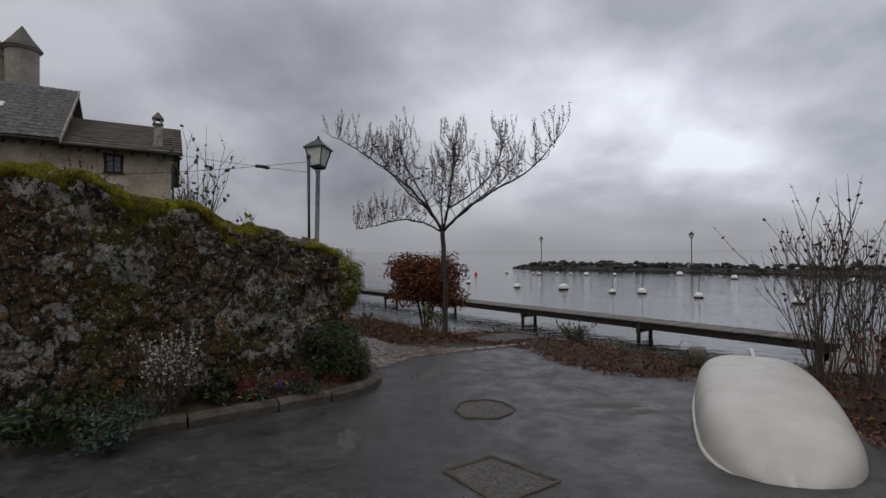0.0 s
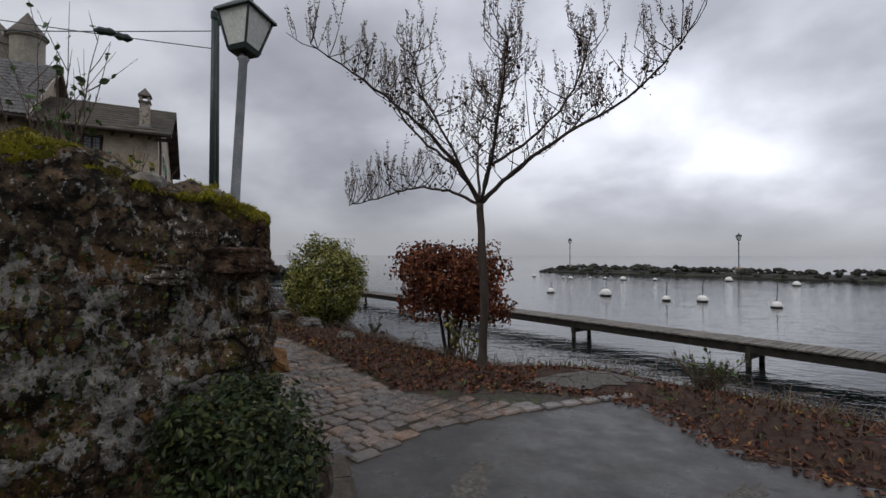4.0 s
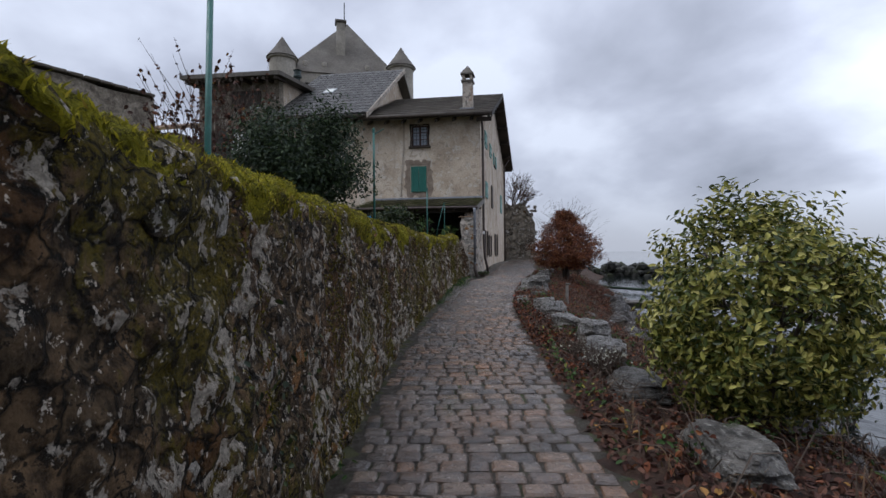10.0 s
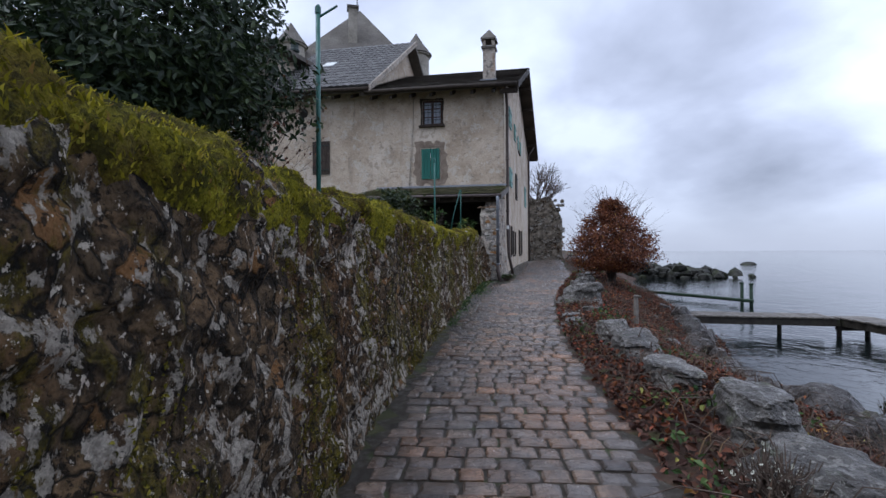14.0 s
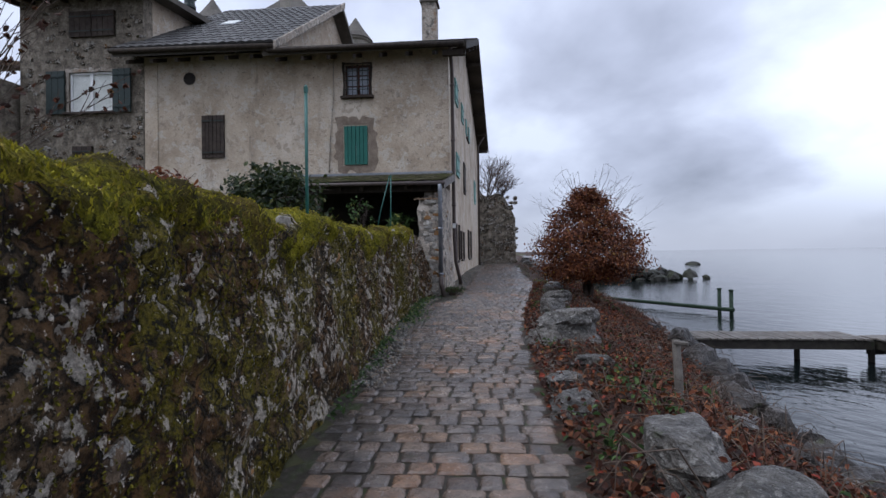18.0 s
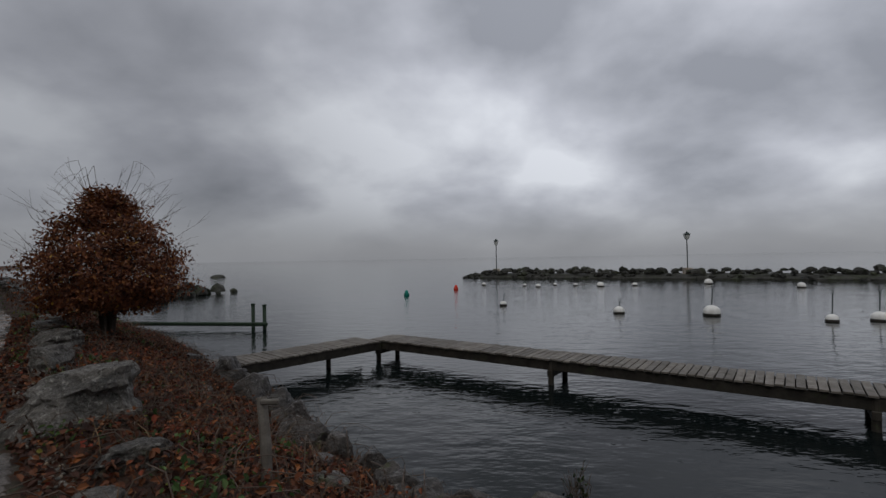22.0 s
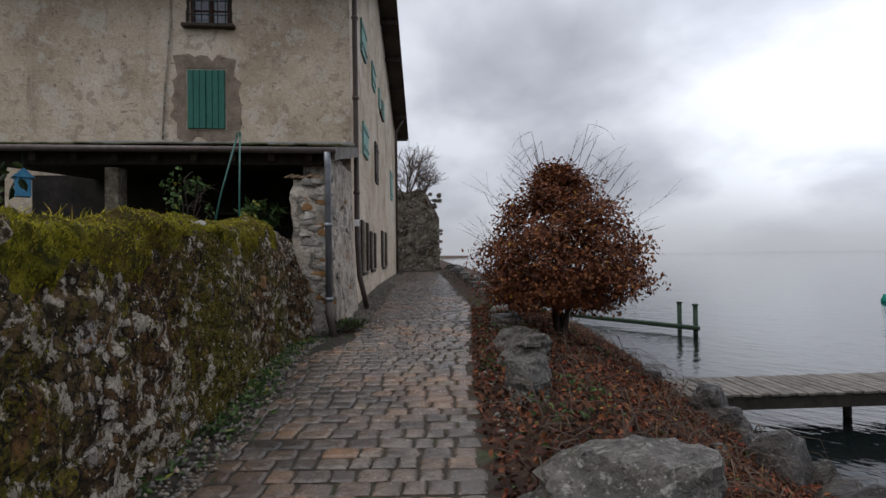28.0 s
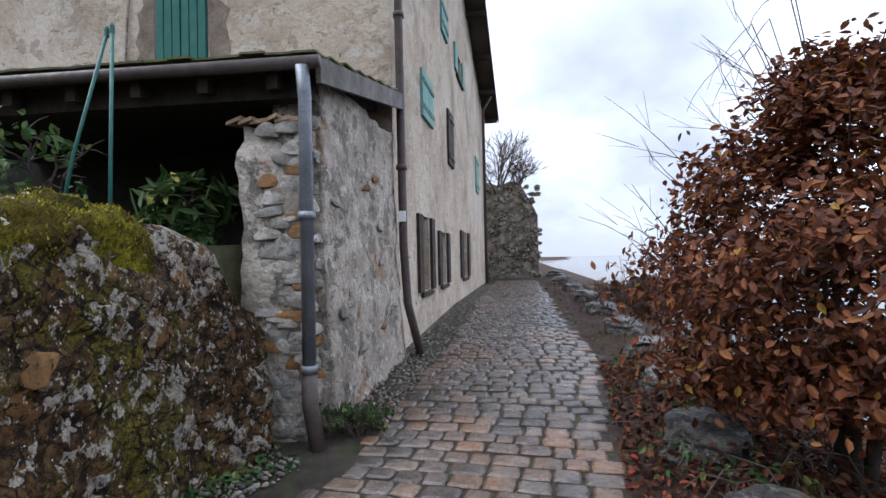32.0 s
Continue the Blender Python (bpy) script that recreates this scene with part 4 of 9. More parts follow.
def wall_point(i, k, thick=0.55):
    """k from 0 at the foot over the rounded top (1) to the back (1.5)."""
    p, o, h = WALL_PTS[i], WALL_OUT[i], WALL_H[i]
    z0 = float(rise(p.x, p.y)) - 0.12
    wob = 0.05 * noise.noise(Vector((p.x * 0.8, p.y * 0.8, 3)))
    h = h + 0.07 * noise.noise(Vector((p.x * 1.6, p.y * 1.6, 8)))
    a = 0.0
    if k <= 0.86:
        f = k / 0.86
        q = Vector((p.x, p.y, z0 + f * (h - 0.16 - z0))) - Vector((o.x, o.y, 0)) * (0.10 * f)
    else:
        a = (k - 0.86) / 0.64 * math.pi
        q = Vector((p.x, p.y, h - 0.16)) - Vector((o.x, o.y, 0)) * (0.10 + thick / 2 * (1 - math.cos(a)))
        q.z += 0.17 * math.sin(min(a, math.pi / 2)) if a < math.pi / 2 else 0.17 * math.sin(a) - 0.5 * max(0, (k - 1.3))
    rel = noise.fractal(Vector((q.x * 3.2, q.y * 3.2, q.z * 4.0)), 0.9, 2.0, 4) * 0.045 + noise.noise(Vector((q.x * 11, q.y * 11, q.z * 13))) * 0.014
    cell = noise.voronoi(Vector((q.x * 3.4, q.y * 3.4, q.z * 4.6)))[0]
    rel += 0.11 * min(0.34, cell[1] - cell[0]) - 0.02
    nrm = Vector((o.x, o.y, 0.0)) if k < 0.86 else Vector((o.x * math.cos(a), o.y * math.cos(a), math.sin(a)))
    return q + nrm * (rel + wob), nrm


def build_wall():
    ks = [0.0] + list(np.linspace(0.025, 0.86, 38)) + list(np.linspace(0.9, 1.5, 11))
    vs, fs = [], []
    n, m = len(WALL_PTS), len(ks)
    for i in range(n):
        for k in ks:
            vs.append(tuple(wall_point(i, k)[0]))
    for i in range(n - 1):
        for j in range(m - 1):
            a = i * m + j
            fs.append((a, a + m, a + m + 1, a + 1))
    fs.append(tuple(range((n - 1) * m, n * m)))
    w = thing("wall_garden", "old rubble garden wall, lichened and dark with damp", "wall", kind="structure")
    ob = part("masonry", (vs, fs), [M["wall"], M["wall_front"], M["wall_mossy"]], w, smooth=True)
    turn_ = min(range(n), key=lambda i: (WALL_PTS[i] - Vector((0.9, 7.9))).length)
    ob.data.polygons.foreach_set("material_index", [1 if k // (m - 1) < turn_ else 0 if vs[f[0]][0] < -16.65 else 2 if vs[f[0]][0] + 2.6 * noise.noise(Vector(vs[f[0]]) * 0.9) + 0.8 * noise.noise(Vector(vs[f[0]]) * 3.1) < -8.6 else 0 for k, f in enumerate(fs)])
    # moss lies over the top as a cushion with a ragged rim
    mk = list(np.linspace(0.80, 1.5, 19))
    mv, mf = [], []
    for i in range(n):
        p = WALL_PTS[i]
        rag = 0.11 * noise.noise(Vector((p.x * 1.5, p.y * 1.5, 1))) + 0.06 * noise.noise(Vector((p.x * 9, p.y * 9, 5)))
        far_ = min(1.0, max(0.0, (-p.x - 4) / 4))
        k0 = 0.85 if p.x > -1.5 else 0.83 - 0.2 * far_ * max(0.0, 0.25 + noise.noise(Vector((p.x * 0.8, p.y * 0.8, 7))))
        for j, k in enumerate(mk):
            k = k0 + (k - 0.80) * (1.5 - k0) / 0.7
            q, nr = wall_point(i, min(max(k + (rag if k < 1.1 else 0), 0.2), 1.5))
            puff = 0.012 + 0.04 * noise.noise(q * 2.0) + 0.03 * noise.noise(q * 7) + 0.014 * noise.noise(q * 19)
            if j == 0:
                puff = -0.02
            mv.append(tuple(q + nr * puff))
    mm = len(mk)
    for i in range(n - 1):
        if WALL_PTS[i].x < -16.7 + 0.1 * noise.noise(Vector((i * 0.7, 2.0, 0))):
            break
        for j in range(mm - 1):
            a = i * mm + j
            mf.append((a, a + mm, a + mm + 1, a + 1))
    part("moss_cushion", (mv, mf), M["moss"], w, "thick olive and yellow moss", smooth=True)
    # fine moss shoots on the cushion
    mva = np.array(mv)
    pick = rng.integers(0, len(mf), 95000)
    quad = np.array([mf[i] for i in pick])
    uv = rng.random((len(pick), 2))
    p = (mva[quad[:, 0]] * (1 - uv[:, :1]) + mva[quad[:, 1]] * uv[:, :1]) * (1 - uv[:, 1:]) + (mva[quad[:, 3]] * (1 - uv[:, :1]) + mva[quad[:, 2]] * uv[:, :1]) * uv[:, 1:]
    tagged(part("moss_shoots", blades(p - [0, 0, 0.01], 0.024, 0.009, 1.2, 3), M["mossblade"], w), kind="stuff")
    # moss that drapes down the face in tufts and streaks
    r = random.Random(61)
    tp, tn = [], []
    for _ in range(120000):
        i, k = r.randrange(n), r.uniform(0.06, 0.88)
        p = WALL_PTS[i]
        z = k * 2.0
        far_ = min(1.0, max(0.0, (-p.x - 3) / 5))
        if p.x < -16.3 and r.random() < 0.85:
            continue
        if noise.noise(Vector((p.x * 1.1, p.y * 1.1, z * 0.45))) + 0.6 * noise.noise(Vector((p.x * 4.2, p.y * 4.2, z * 1.6))) < 0.48 - 0.26 * k - 0.28 * far_:
            continue
        q, nr = wall_point(i, k)
        tp.append(tuple(q + nr * r.uniform(-0.002, 0.014)))
        tn.append((nr.x, nr.y, 0.5))
    tagged(part("moss_tufts", leaves(tp, 0.009, tn, 0.5, 14, 1.8, 0.9, 0.9), M["mossdark"], w), kind="stuff")
    return w


GARDEN_WALL = build_wall()
# ---------------------------------------------------------------- the house by the lane
# house frame: a runs along the garden front, b along the lane front, out of corner HOUSE_O
def hp(a, b, z):
    q = HOUSE_O + HOUSE_A * a + HOUSE_B * b
    return Vector((q.x, q.y, z))


HTURN_A = math.atan2(HOUSE_A.y, HOUSE_A.x)
HTURN_B = math.atan2(HOUSE_B.y, HOUSE_B.x)


def wall_with_holes(length, z0, z1, holes, thick, m, inward):
    """A wall in the plane of x along it and z up, with openings (x0, x1, z0, z1) right through; inward: which way (+1/-1) y runs in."""
    xs = sorted({0.0, length, *[h[0] for h in holes], *[h[1] for h in holes]})
    zs = sorted({z0, z1, *[h[2] for h in holes], *[h[3] for h in holes]})
    solid = lambda x, z: not any(h[0] < x < h[1] and h[2] < z < h[3] for h in holes)
    cell = {}
    vs, fs, seen = [], [], {}

    def vert(x, y, z):
        k = (round(x, 4), round(y, 4), round(z, 4))
        if k not in seen:
            seen[k] = len(vs)
            vs.append(tuple(m @ Vector((x, y, z))))
        return seen[k]

    nx, nz = len(xs) - 1, len(zs) - 1
    for i in range(nx):
        for j in range(nz):
            cell[i, j] = solid((xs[i] + xs[i + 1]) / 2, (zs[j] + zs[j + 1]) / 2)
    t = thick * inward
    for (i, j), s in cell.items():
        if not s:
            continue
        x0, x1, a0, a1 = xs[i], xs[i + 1], zs[j], zs[j + 1]
        fs.append([vert(x0, 0, a0), vert(x1, 0, a0), vert(x1, 0, a1), vert(x0, 0, a1)])
        fs.append([vert(x0, t, a0), vert(x0, t, a1), vert(x1, t, a1), vert(x1, t, a0)])
        for di, dj, e in ((-1, 0, (x0, a0, x0, a1)), (1, 0, (x1, a1, x1, a0)), (0, -1, (x1, a0, x0, a0)), (0, 1, (x0, a1, x1, a1))):
            if not cell.get((i + di, j + dj), False):
                fs.append([vert(e[0], 0, e[1]), vert(e[0], t, e[1]), vert(e[2], t, e[3]), vert(e[2], 0, e[3])])
    return vs, fs


def front_matrix(which, a=0.0, b=0.0):
    if which == "a":
        return Matrix.Translation(hp(a, b, 0)) @ Matrix.Rotation(HTURN_A, 4, "Z")
    return Matrix.Translation(hp(a, b, 0)) @ Matrix.Rotation(HTURN_B, 4, "Z")


house = thing("house", "tall old rendered house with green shutters and brown roof", "house", hp(0, 0, 0))
HM = house.matrix_world.inverted()


def hpart(name, vf, mat, label="", parent=None, smooth=False):
    """A part given in world space, under the house (or a part of it at the house's own origin)."""
    v = [tuple(HM @ Vector(p)) for p in vf[0]]
    return part(name, (v, vf[1]), mat, parent or house, label, smooth)


S_HOLES = [(2.45, 3.25, 6.69, 7.68), (2.55, 3.29, 4.53, 5.74), (7.18, 7.93, 4.87, 6.24), (0.35, 5.0, 0.4, 3.3)]
S_LEN, S_TOP = 9.86, 8.2
MA, MB = front_matrix("a"), front_matrix("b")
hpart("wall_front", wall_with_holes(S_LEN, -0.5, S_TOP, S_HOLES, 0.45, MA, -1), M["plaster"], "beige render, stained and cracked")
LANE_OPENINGS = [(1.63, 2.23, 1.48, 2.73, "shutbrown", 1), (3.40, 4.00, 1.5, 2.55, "shutbrown", 1), (6.7, 7.6, 1.5, 2.73, "shutbrown", 1), (1.78, 2.72, 4.42, 5.22, "shutpale", 0), (4.5, 5.25, 4.12, 5.36, "shutbrown", 0),
                 (1.66, 2.53, 6.93, 7.75, "shutpale", 0), (3.95, 4.7, 6.88, 7.6, "shutpale", 0), (6.35, 7.2, 6.8, 7.46, "shutpale", 1), (10.4, 11.3, 4.3, 5.5, "shutpale", 0)]
E_HOLES = [q[:4] for q in LANE_OPENINGS]
B_LEN = 13.9
hpart("wall_lane", wall_with_holes(B_LEN, -0.5, 8.05, E_HOLES, 0.45, MB, 1), M["plaster"], "beige render on the lane side")
hpart("wall_end", wall_with_holes(S_LEN, -0.5, 8.05, [], 0.45, front_matrix("a", 0, B_LEN), 1), M["plaster"])
hpart("wall_back", wall_with_holes(B_LEN, -0.5, 8.1, [], 0.45, front_matrix("b", S_LEN), -1), M["plaster"])
# gable over the lane front
RIDGE_B, RIDGE_Z, EAVE_Z, OVER = 5.85, 10.85, 7.98, 0.6
gab = [hp(0, 0, 8.05), hp(0, B_LEN, 8.05), hp(0, RIDGE_B, RIDGE_Z - 0.12)]
gab += [p + (hp(0.4, 0, 0) - hp(0, 0, 0)) for p in gab]
hpart("gable", ([tuple(p) for p in gab], [(0, 1, 2), (5, 4, 3), (0, 3, 4, 1), (1, 4, 5, 2), (2, 5, 3, 0)]), M["plaster"])


def roof_slab(name, a0, a1, b0, z0, b1, z1, mat, thick=0.16, label=""):
    c = [hp(a0, b0, z0), hp(a1, b0, z0), hp(a1, b1, z1), hp(a0, b1, z1)]
    d = [p - Vector((0, 0, thick)) for p in c]
    return hpart(name, ([tuple(p) for p in c + d], [(0, 1, 2, 3), (7, 6, 5, 4), (0, 4, 5, 1), (1, 5, 6, 2), (2, 6, 7, 3), (3, 7, 4, 0)]), mat, label)


roof_slab("roof_front", -OVER, 5.6, -0.65, EAVE_Z, RIDGE_B, RIDGE_Z, M["roofbrown"], label="dull brown roof slope")
roof_slab("roof_rear", -OVER, 5.6, B_LEN + 0.9, 8.05, RIDGE_B, RIDGE_Z, M["roofbrown"])
# taller tiled roof on the west half
T_RIDGE_B, T_RIDGE_Z, T_A, T_EAVE = 5.7, 12.5, 5.2, 8.16
roof_slab("roof_tiled", T_A, 10.4, -0.7, T_EAVE, T_RIDGE_B, T_RIDGE_Z, M["slate"], 0.2)
roof_slab("roof_tiled_rear", T_A, 10.4, 12.0, 8.3, T_RIDGE_B, T_RIDGE_Z, M["slate"], 0.2)
gab = [hp(5.7, -0.2, 8.3), hp(5.7, 11.6, 8.3), hp(5.7, T_RIDGE_B, T_RIDGE_Z - 0.25)]
gab += [p + (hp(0.35, 0, 0) - hp(0, 0, 0)) for p in gab]
hpart("upper_gable", ([tuple(p) for p in gab], [(0, 1, 2), (5, 4, 3), (0, 3, 4, 1), (1, 4, 5, 2), (2, 5, 3, 0)]), M["plaster"])


# stone house beside it
stone_house = thing("stone_house", "grey rubble stone house with dark green shutters", "house", hp(9.88, 0, 0))
SM = stone_house.matrix_world.inverted()


def spart(name, vf, mat, label=""):
    return part(name, ([tuple(SM @ Vector(p)) for p in vf[0]], vf[1]), mat, stone_house, label)


ST_HOLES = [(1.06, 2.56, 6.5, 7.82), (0.95, 2.5, 8.96, 9.8), (1.75, 2.42, 4.84, 5.38)]
spart("wall_front", wall_with_holes(4.3, -0.5, 10.25, ST_HOLES, 0.45, front_matrix("a", 9.9, 0.02), -1), M["rubble"], "rough grey rubble")
spart("wall_side", wall_with_holes(9, 7.6, 10.6, [], 0.4, front_matrix("b", 9.93, 0.05), 1), M["plaster"], "grey render")
spart("wall_far", wall_with_holes(9, -0.5, 10.3, [], 0.4, front_matrix("b", 14.2, 0.05), -1), M["rubble"])


def slab_pts(c, thick):
    d = [p - Vector((0, 0, thick)) for p in c]
    return [tuple(p) for p in c + d], [(0, 1, 2, 3), (7, 6, 5, 4), (0, 4, 5, 1), (1, 5, 6, 2), (2, 6, 7, 3), (3, 7, 4, 0)]


spart("roof", slab_pts([hp(9.4, -0.85, 10.42), hp(14.6, -0.85, 10.48), hp(14.6, 9, 11.4), hp(9.4, 9, 11.3)], 0.2), M["slate"], "low dark roof")

# ---------------------------------------------------------------- castle keep
keep = thing("castle_keep", "great stone castle keep with steep roof and corner turrets", "castle", (-63.6, 36.9, 0))
KD = Vector((0.94, -0.34, 0))
KR = Vector((0.34, 0.94, 0))


def kp(toward, right, z):
    return tuple((KD * toward + KR * right + Vector((0, 0, z))) * 0.87)


K0 = [(8.2, -8.6), (8.2, 7.0), (-9, 7.0), (-9, -8.6)]
vs = [kp(t, r, z) for z in (0, 27.0) for t, r in K0]
part("tower", (vs, [(0, 1, 5, 4), (1, 2, 6, 5), (2, 3, 7, 6), (3, 0, 4, 7), (4, 5, 6, 7)]), M["castle"], keep)
vs = [kp(t * 1.03, r * 1.03, 27.0) for t, r in K0] + [kp(-1.0, -0.6, 37.9), kp(0.2, 0.2, 37.9)]
part("roof", (vs, [(0, 1, 5, 4), (1, 2, 5), (2, 3, 4, 5), (3, 0, 4), (3, 2, 1, 0)]), M["slate"], keep, "steep grey-brown tiled roof")
for t, r in ((8.6, -8.9), (8.6, 7.3), (-9, 7.3), (-9, -8.9)):
    at = Matrix.Translation(kp(t, r, 0))
    tur = part("turret", lathe([(0.8, 18.7), (1.5, 20.4), (1.5, 24.4), (1.7, 24.5), (1.7, 24.7)], 18, at), M["castle"], keep)
    part("turret_roof", lathe([(1.85, 24.7), (0.95, 25.9), (0.05, 27.3)], 18, at), M["slate"], tur)
part("chimney", (*[prism([kp(5.6, -1.6, 0)[:2], kp(5.6, -0.4, 0)[:2], kp(4.4, -0.4, 0)[:2], kp(4.4, -1.6, 0)[:2]], 23.5, 31.0)],)[0], M["castle"], keep)

part("chimney_cap", prism([kp(5.8, -1.8, 0)[:2], kp(5.8, -0.2, 0)[:2], kp(4.2, -0.2, 0)[:2], kp(4.2, -1.8, 0)[:2]], 31.0, 31.25), M["slate"], keep)
part("finial_rod", tube_data([kp(-0.4, -0.2, 37.6), kp(-0.4, -0.2, 41.5)], 0.07, 6), M["iron"], keep)
for r_ in (-6.0, -3.4, 2.6, 5.4):
    part("roof_vent", boxed((0.5, 0.5, 0.6), 0.05, kp(7.3, r_, 28.5)), M["castle"], keep)
for r_ in (-5.5, -1.5, 2.5):
    part("window", boxed((0.5, 0.9, 1.5), 0.03, kp(8.2, r_, 24.6)), M["hollow_shade"], keep)

# ---------------------------------------------------------------- old walls and shed behind the garden
def old_wall(name, a, b, z0, za, zb, label, tiles=True):
    w = thing(name, label, "wall", kind="structure")
    a, b = Vector(a), Vector(b)
    n = int((b - a).length / 0.4)
    d = (b - a).normalized()
    o = Vector((d.y, -d.x)) * 0.22
    vs, fs = [], []
    for i in range(n + 1):
        p = a.lerp(b, i / n)
        h = za + (zb - za) * i / n + 0.08 * noise.noise(Vector((p.x, p.y, 4)))
        for s, z in ((1, z0), (1, (z0 + h) / 2), (1, h), (-1, h), (-1, z0)):
            j = 0.06 * noise.noise(Vector((p.x * 2, p.y * 2, z * 2)))
            vs.append((p.x + o.x * s + j, p.y + o.y * s + j, z))
    for i in range(n):
        for k in range(4):
            q = i * 5 + k
            fs.append((q, q + 5, q + 6, q + 1))
    fs += [(0, 1, 2, 3, 4), tuple(range(n * 5 + 4, n * 5 - 1, -1))]
    part("masonry", (vs, fs), M["rubble"], w)
    if tiles:
        made = None
        for i in range(int((b - a).length / 0.3)):
            p = a + d * (0.3 * i + 0.15)
            h = za + (zb - za) * (0.3 * i) / (b - a).length + 0.06
            m = Matrix.Translation((p.x, p.y, h)) @ Matrix.Rotation(math.atan2(d.y, d.x) + 0.03 * math.sin(i * 1.7), 4, "Z")
            if made is None:
                ob = part("cap_tile", boxed((0.29, 0.62, 0.07), 0.015), M["roofbrown"], w)
                ob.matrix_local = m
                made = ob.data
            else:
                share("cap_tile", made, m, w)


old_wall("wall_back", (-12.2, 3.6), (-15.4, 11.4), 1.5, 5.75, 5.5, "old brown rubble wall behind the garden, tile-capped")
shed = thing("garden_shed", "weathered brown timber shed with clay tile roof", "shed", (*hp(15.9, -0.8, 0)[:2], 2.0))
SI = shed.matrix_world.inverted()
v, f = prism([hp(14.5, -1.2, 0)[:2], hp(17.4, -1.2, 0)[:2], hp(17.4, 1.6, 0)[:2], hp(14.5, 1.6, 0)[:2]], 2.0, 7.6)
part("walls", ([tuple(SI @ Vector(p)) for p in v], f), M["rubble"], shed)
for k in range(14):
    a0 = 14.55 + 0.2 * k
    v, f = slab_pts([hp(a0, -1.25, 7.3 + 0.02 * (k % 3)), hp(a0 + 0.18, -1.25, 7.3 + 0.02 * (k % 3)), hp(a0 + 0.18, -1.21, 7.3), hp(a0, -1.21, 7.3)], 2.3 + 0.2 * (k % 2))
    part("board", ([tuple(SI @ Vector(p)) for p in v], f), M["shutbrown"], shed)
v, f = slab_pts([hp(14.3, -1.7, 7.75), hp(17.7, -1.7, 7.75), hp(17.7, 1.9, 8.9), hp(14.3, 1.9, 8.9)], 0.15)
part("roof", ([tuple(SI @ Vector(p)) for p in v], f), M["terracotta"], shed)

# ---------------------------------------------------------------- ruined wall at the end of the lane
def far_wall():
    w = thing("wall_ruin", "high ruined rubble wall closing the lane", "wall", kind="structure")
    line = resample([(-33.2, 34.2), (-31.6, 35.9), (-30.0, 37.3), (-29.1, 38.1)], 0.25)
    vs, fs = [], []
    hs = 26
    for i, p in enumerate(line):
        f = i / (len(line) - 1)
        h = 5.4 + 0.25 * noise.noise(Vector((p.x * 1.3, p.y * 1.3, 0))) - (0.0 if f < 0.86 else 1.5 * (f - 0.86) / 0.14)
        for j in range(hs):
            z = -0.3 + (h + 0.3) * j / (hs - 1)
            o = 0.10 * noise.fractal(Vector((p.x * 2, p.y * 2, z * 2.6)), 1, 2, 3)
            vs.append((p.x + 0.72 * (o + 0.02 * (h - z)), p.y - 0.69 * (o + 0.02 * (h - z)), z))
        vs.append((p.x - 0.6, p.y + 0.6, h))
        vs.append((p.x - 0.6, p.y + 0.6, -0.3))
    m = hs + 2
    for i in range(len(line) - 1):
        for j in range(m - 1):
            a = i * m + j
            fs.append((a, a + m, a + m + 1, a + 1))
    for a in (0, (len(line) - 1) * m):
        fs.append(tuple(range(a, a + m)))
    part("masonry", (vs, fs), M["rubble"], w)
    r = random.Random(44)
    shapes = [rock_data((0.42, 0.16, 0.24), 820 + k, 1, 0.2) for k in range(6)]
    made = {}
    ang = math.atan2(-0.69, 0.72) + math.pi / 2
    for k in range(280):
        p = line[r.randrange(len(line) // 3, len(line))]
        z = r.uniform(0.5, 5.2)
        m = Matrix.Translation((p.x + 0.72 * (0.02 * (5.4 - z) - 0.01), p.y - 0.69 * (0.02 * (5.4 - z) - 0.01), z)) @ Matrix.Rotation(ang, 4, "Z") @ Matrix.Diagonal((r.uniform(0.6, 1.3), 0.7, r.uniform(0.55, 1.1), 1))
        if k % 6 not in made:
            ob = part("stone", shapes[k % 6], M["wallstone"], w)
            ob.matrix_local = m
            made[k % 6] = ob.data
        else:
            share("stone", made[k % 6], m, w)


far_wall()
# ---------------------------------------------------------------- windows, shutters, roofs and pipes of the house
def in_front(which, along, out_, z):
    """World matrix at a front: x along it, y outwards, z up."""
    if which == "a":
        m = front_matrix("a")
        return m @ Matrix.Translation((along, out_, z))
    m = front_matrix("b")
    return m @ Matrix.Translation((along, -out_, z)) @ Matrix.Diagonal((1, -1, 1, 1))


def bm_at(bm, m, inv):
    bmesh.ops.transform(bm, matrix=inv @ m, verts=bm.verts)
    if (inv @ m).determinant() < 0:
        bmesh.ops.reverse_faces(bm, faces=bm.faces)
    return bm


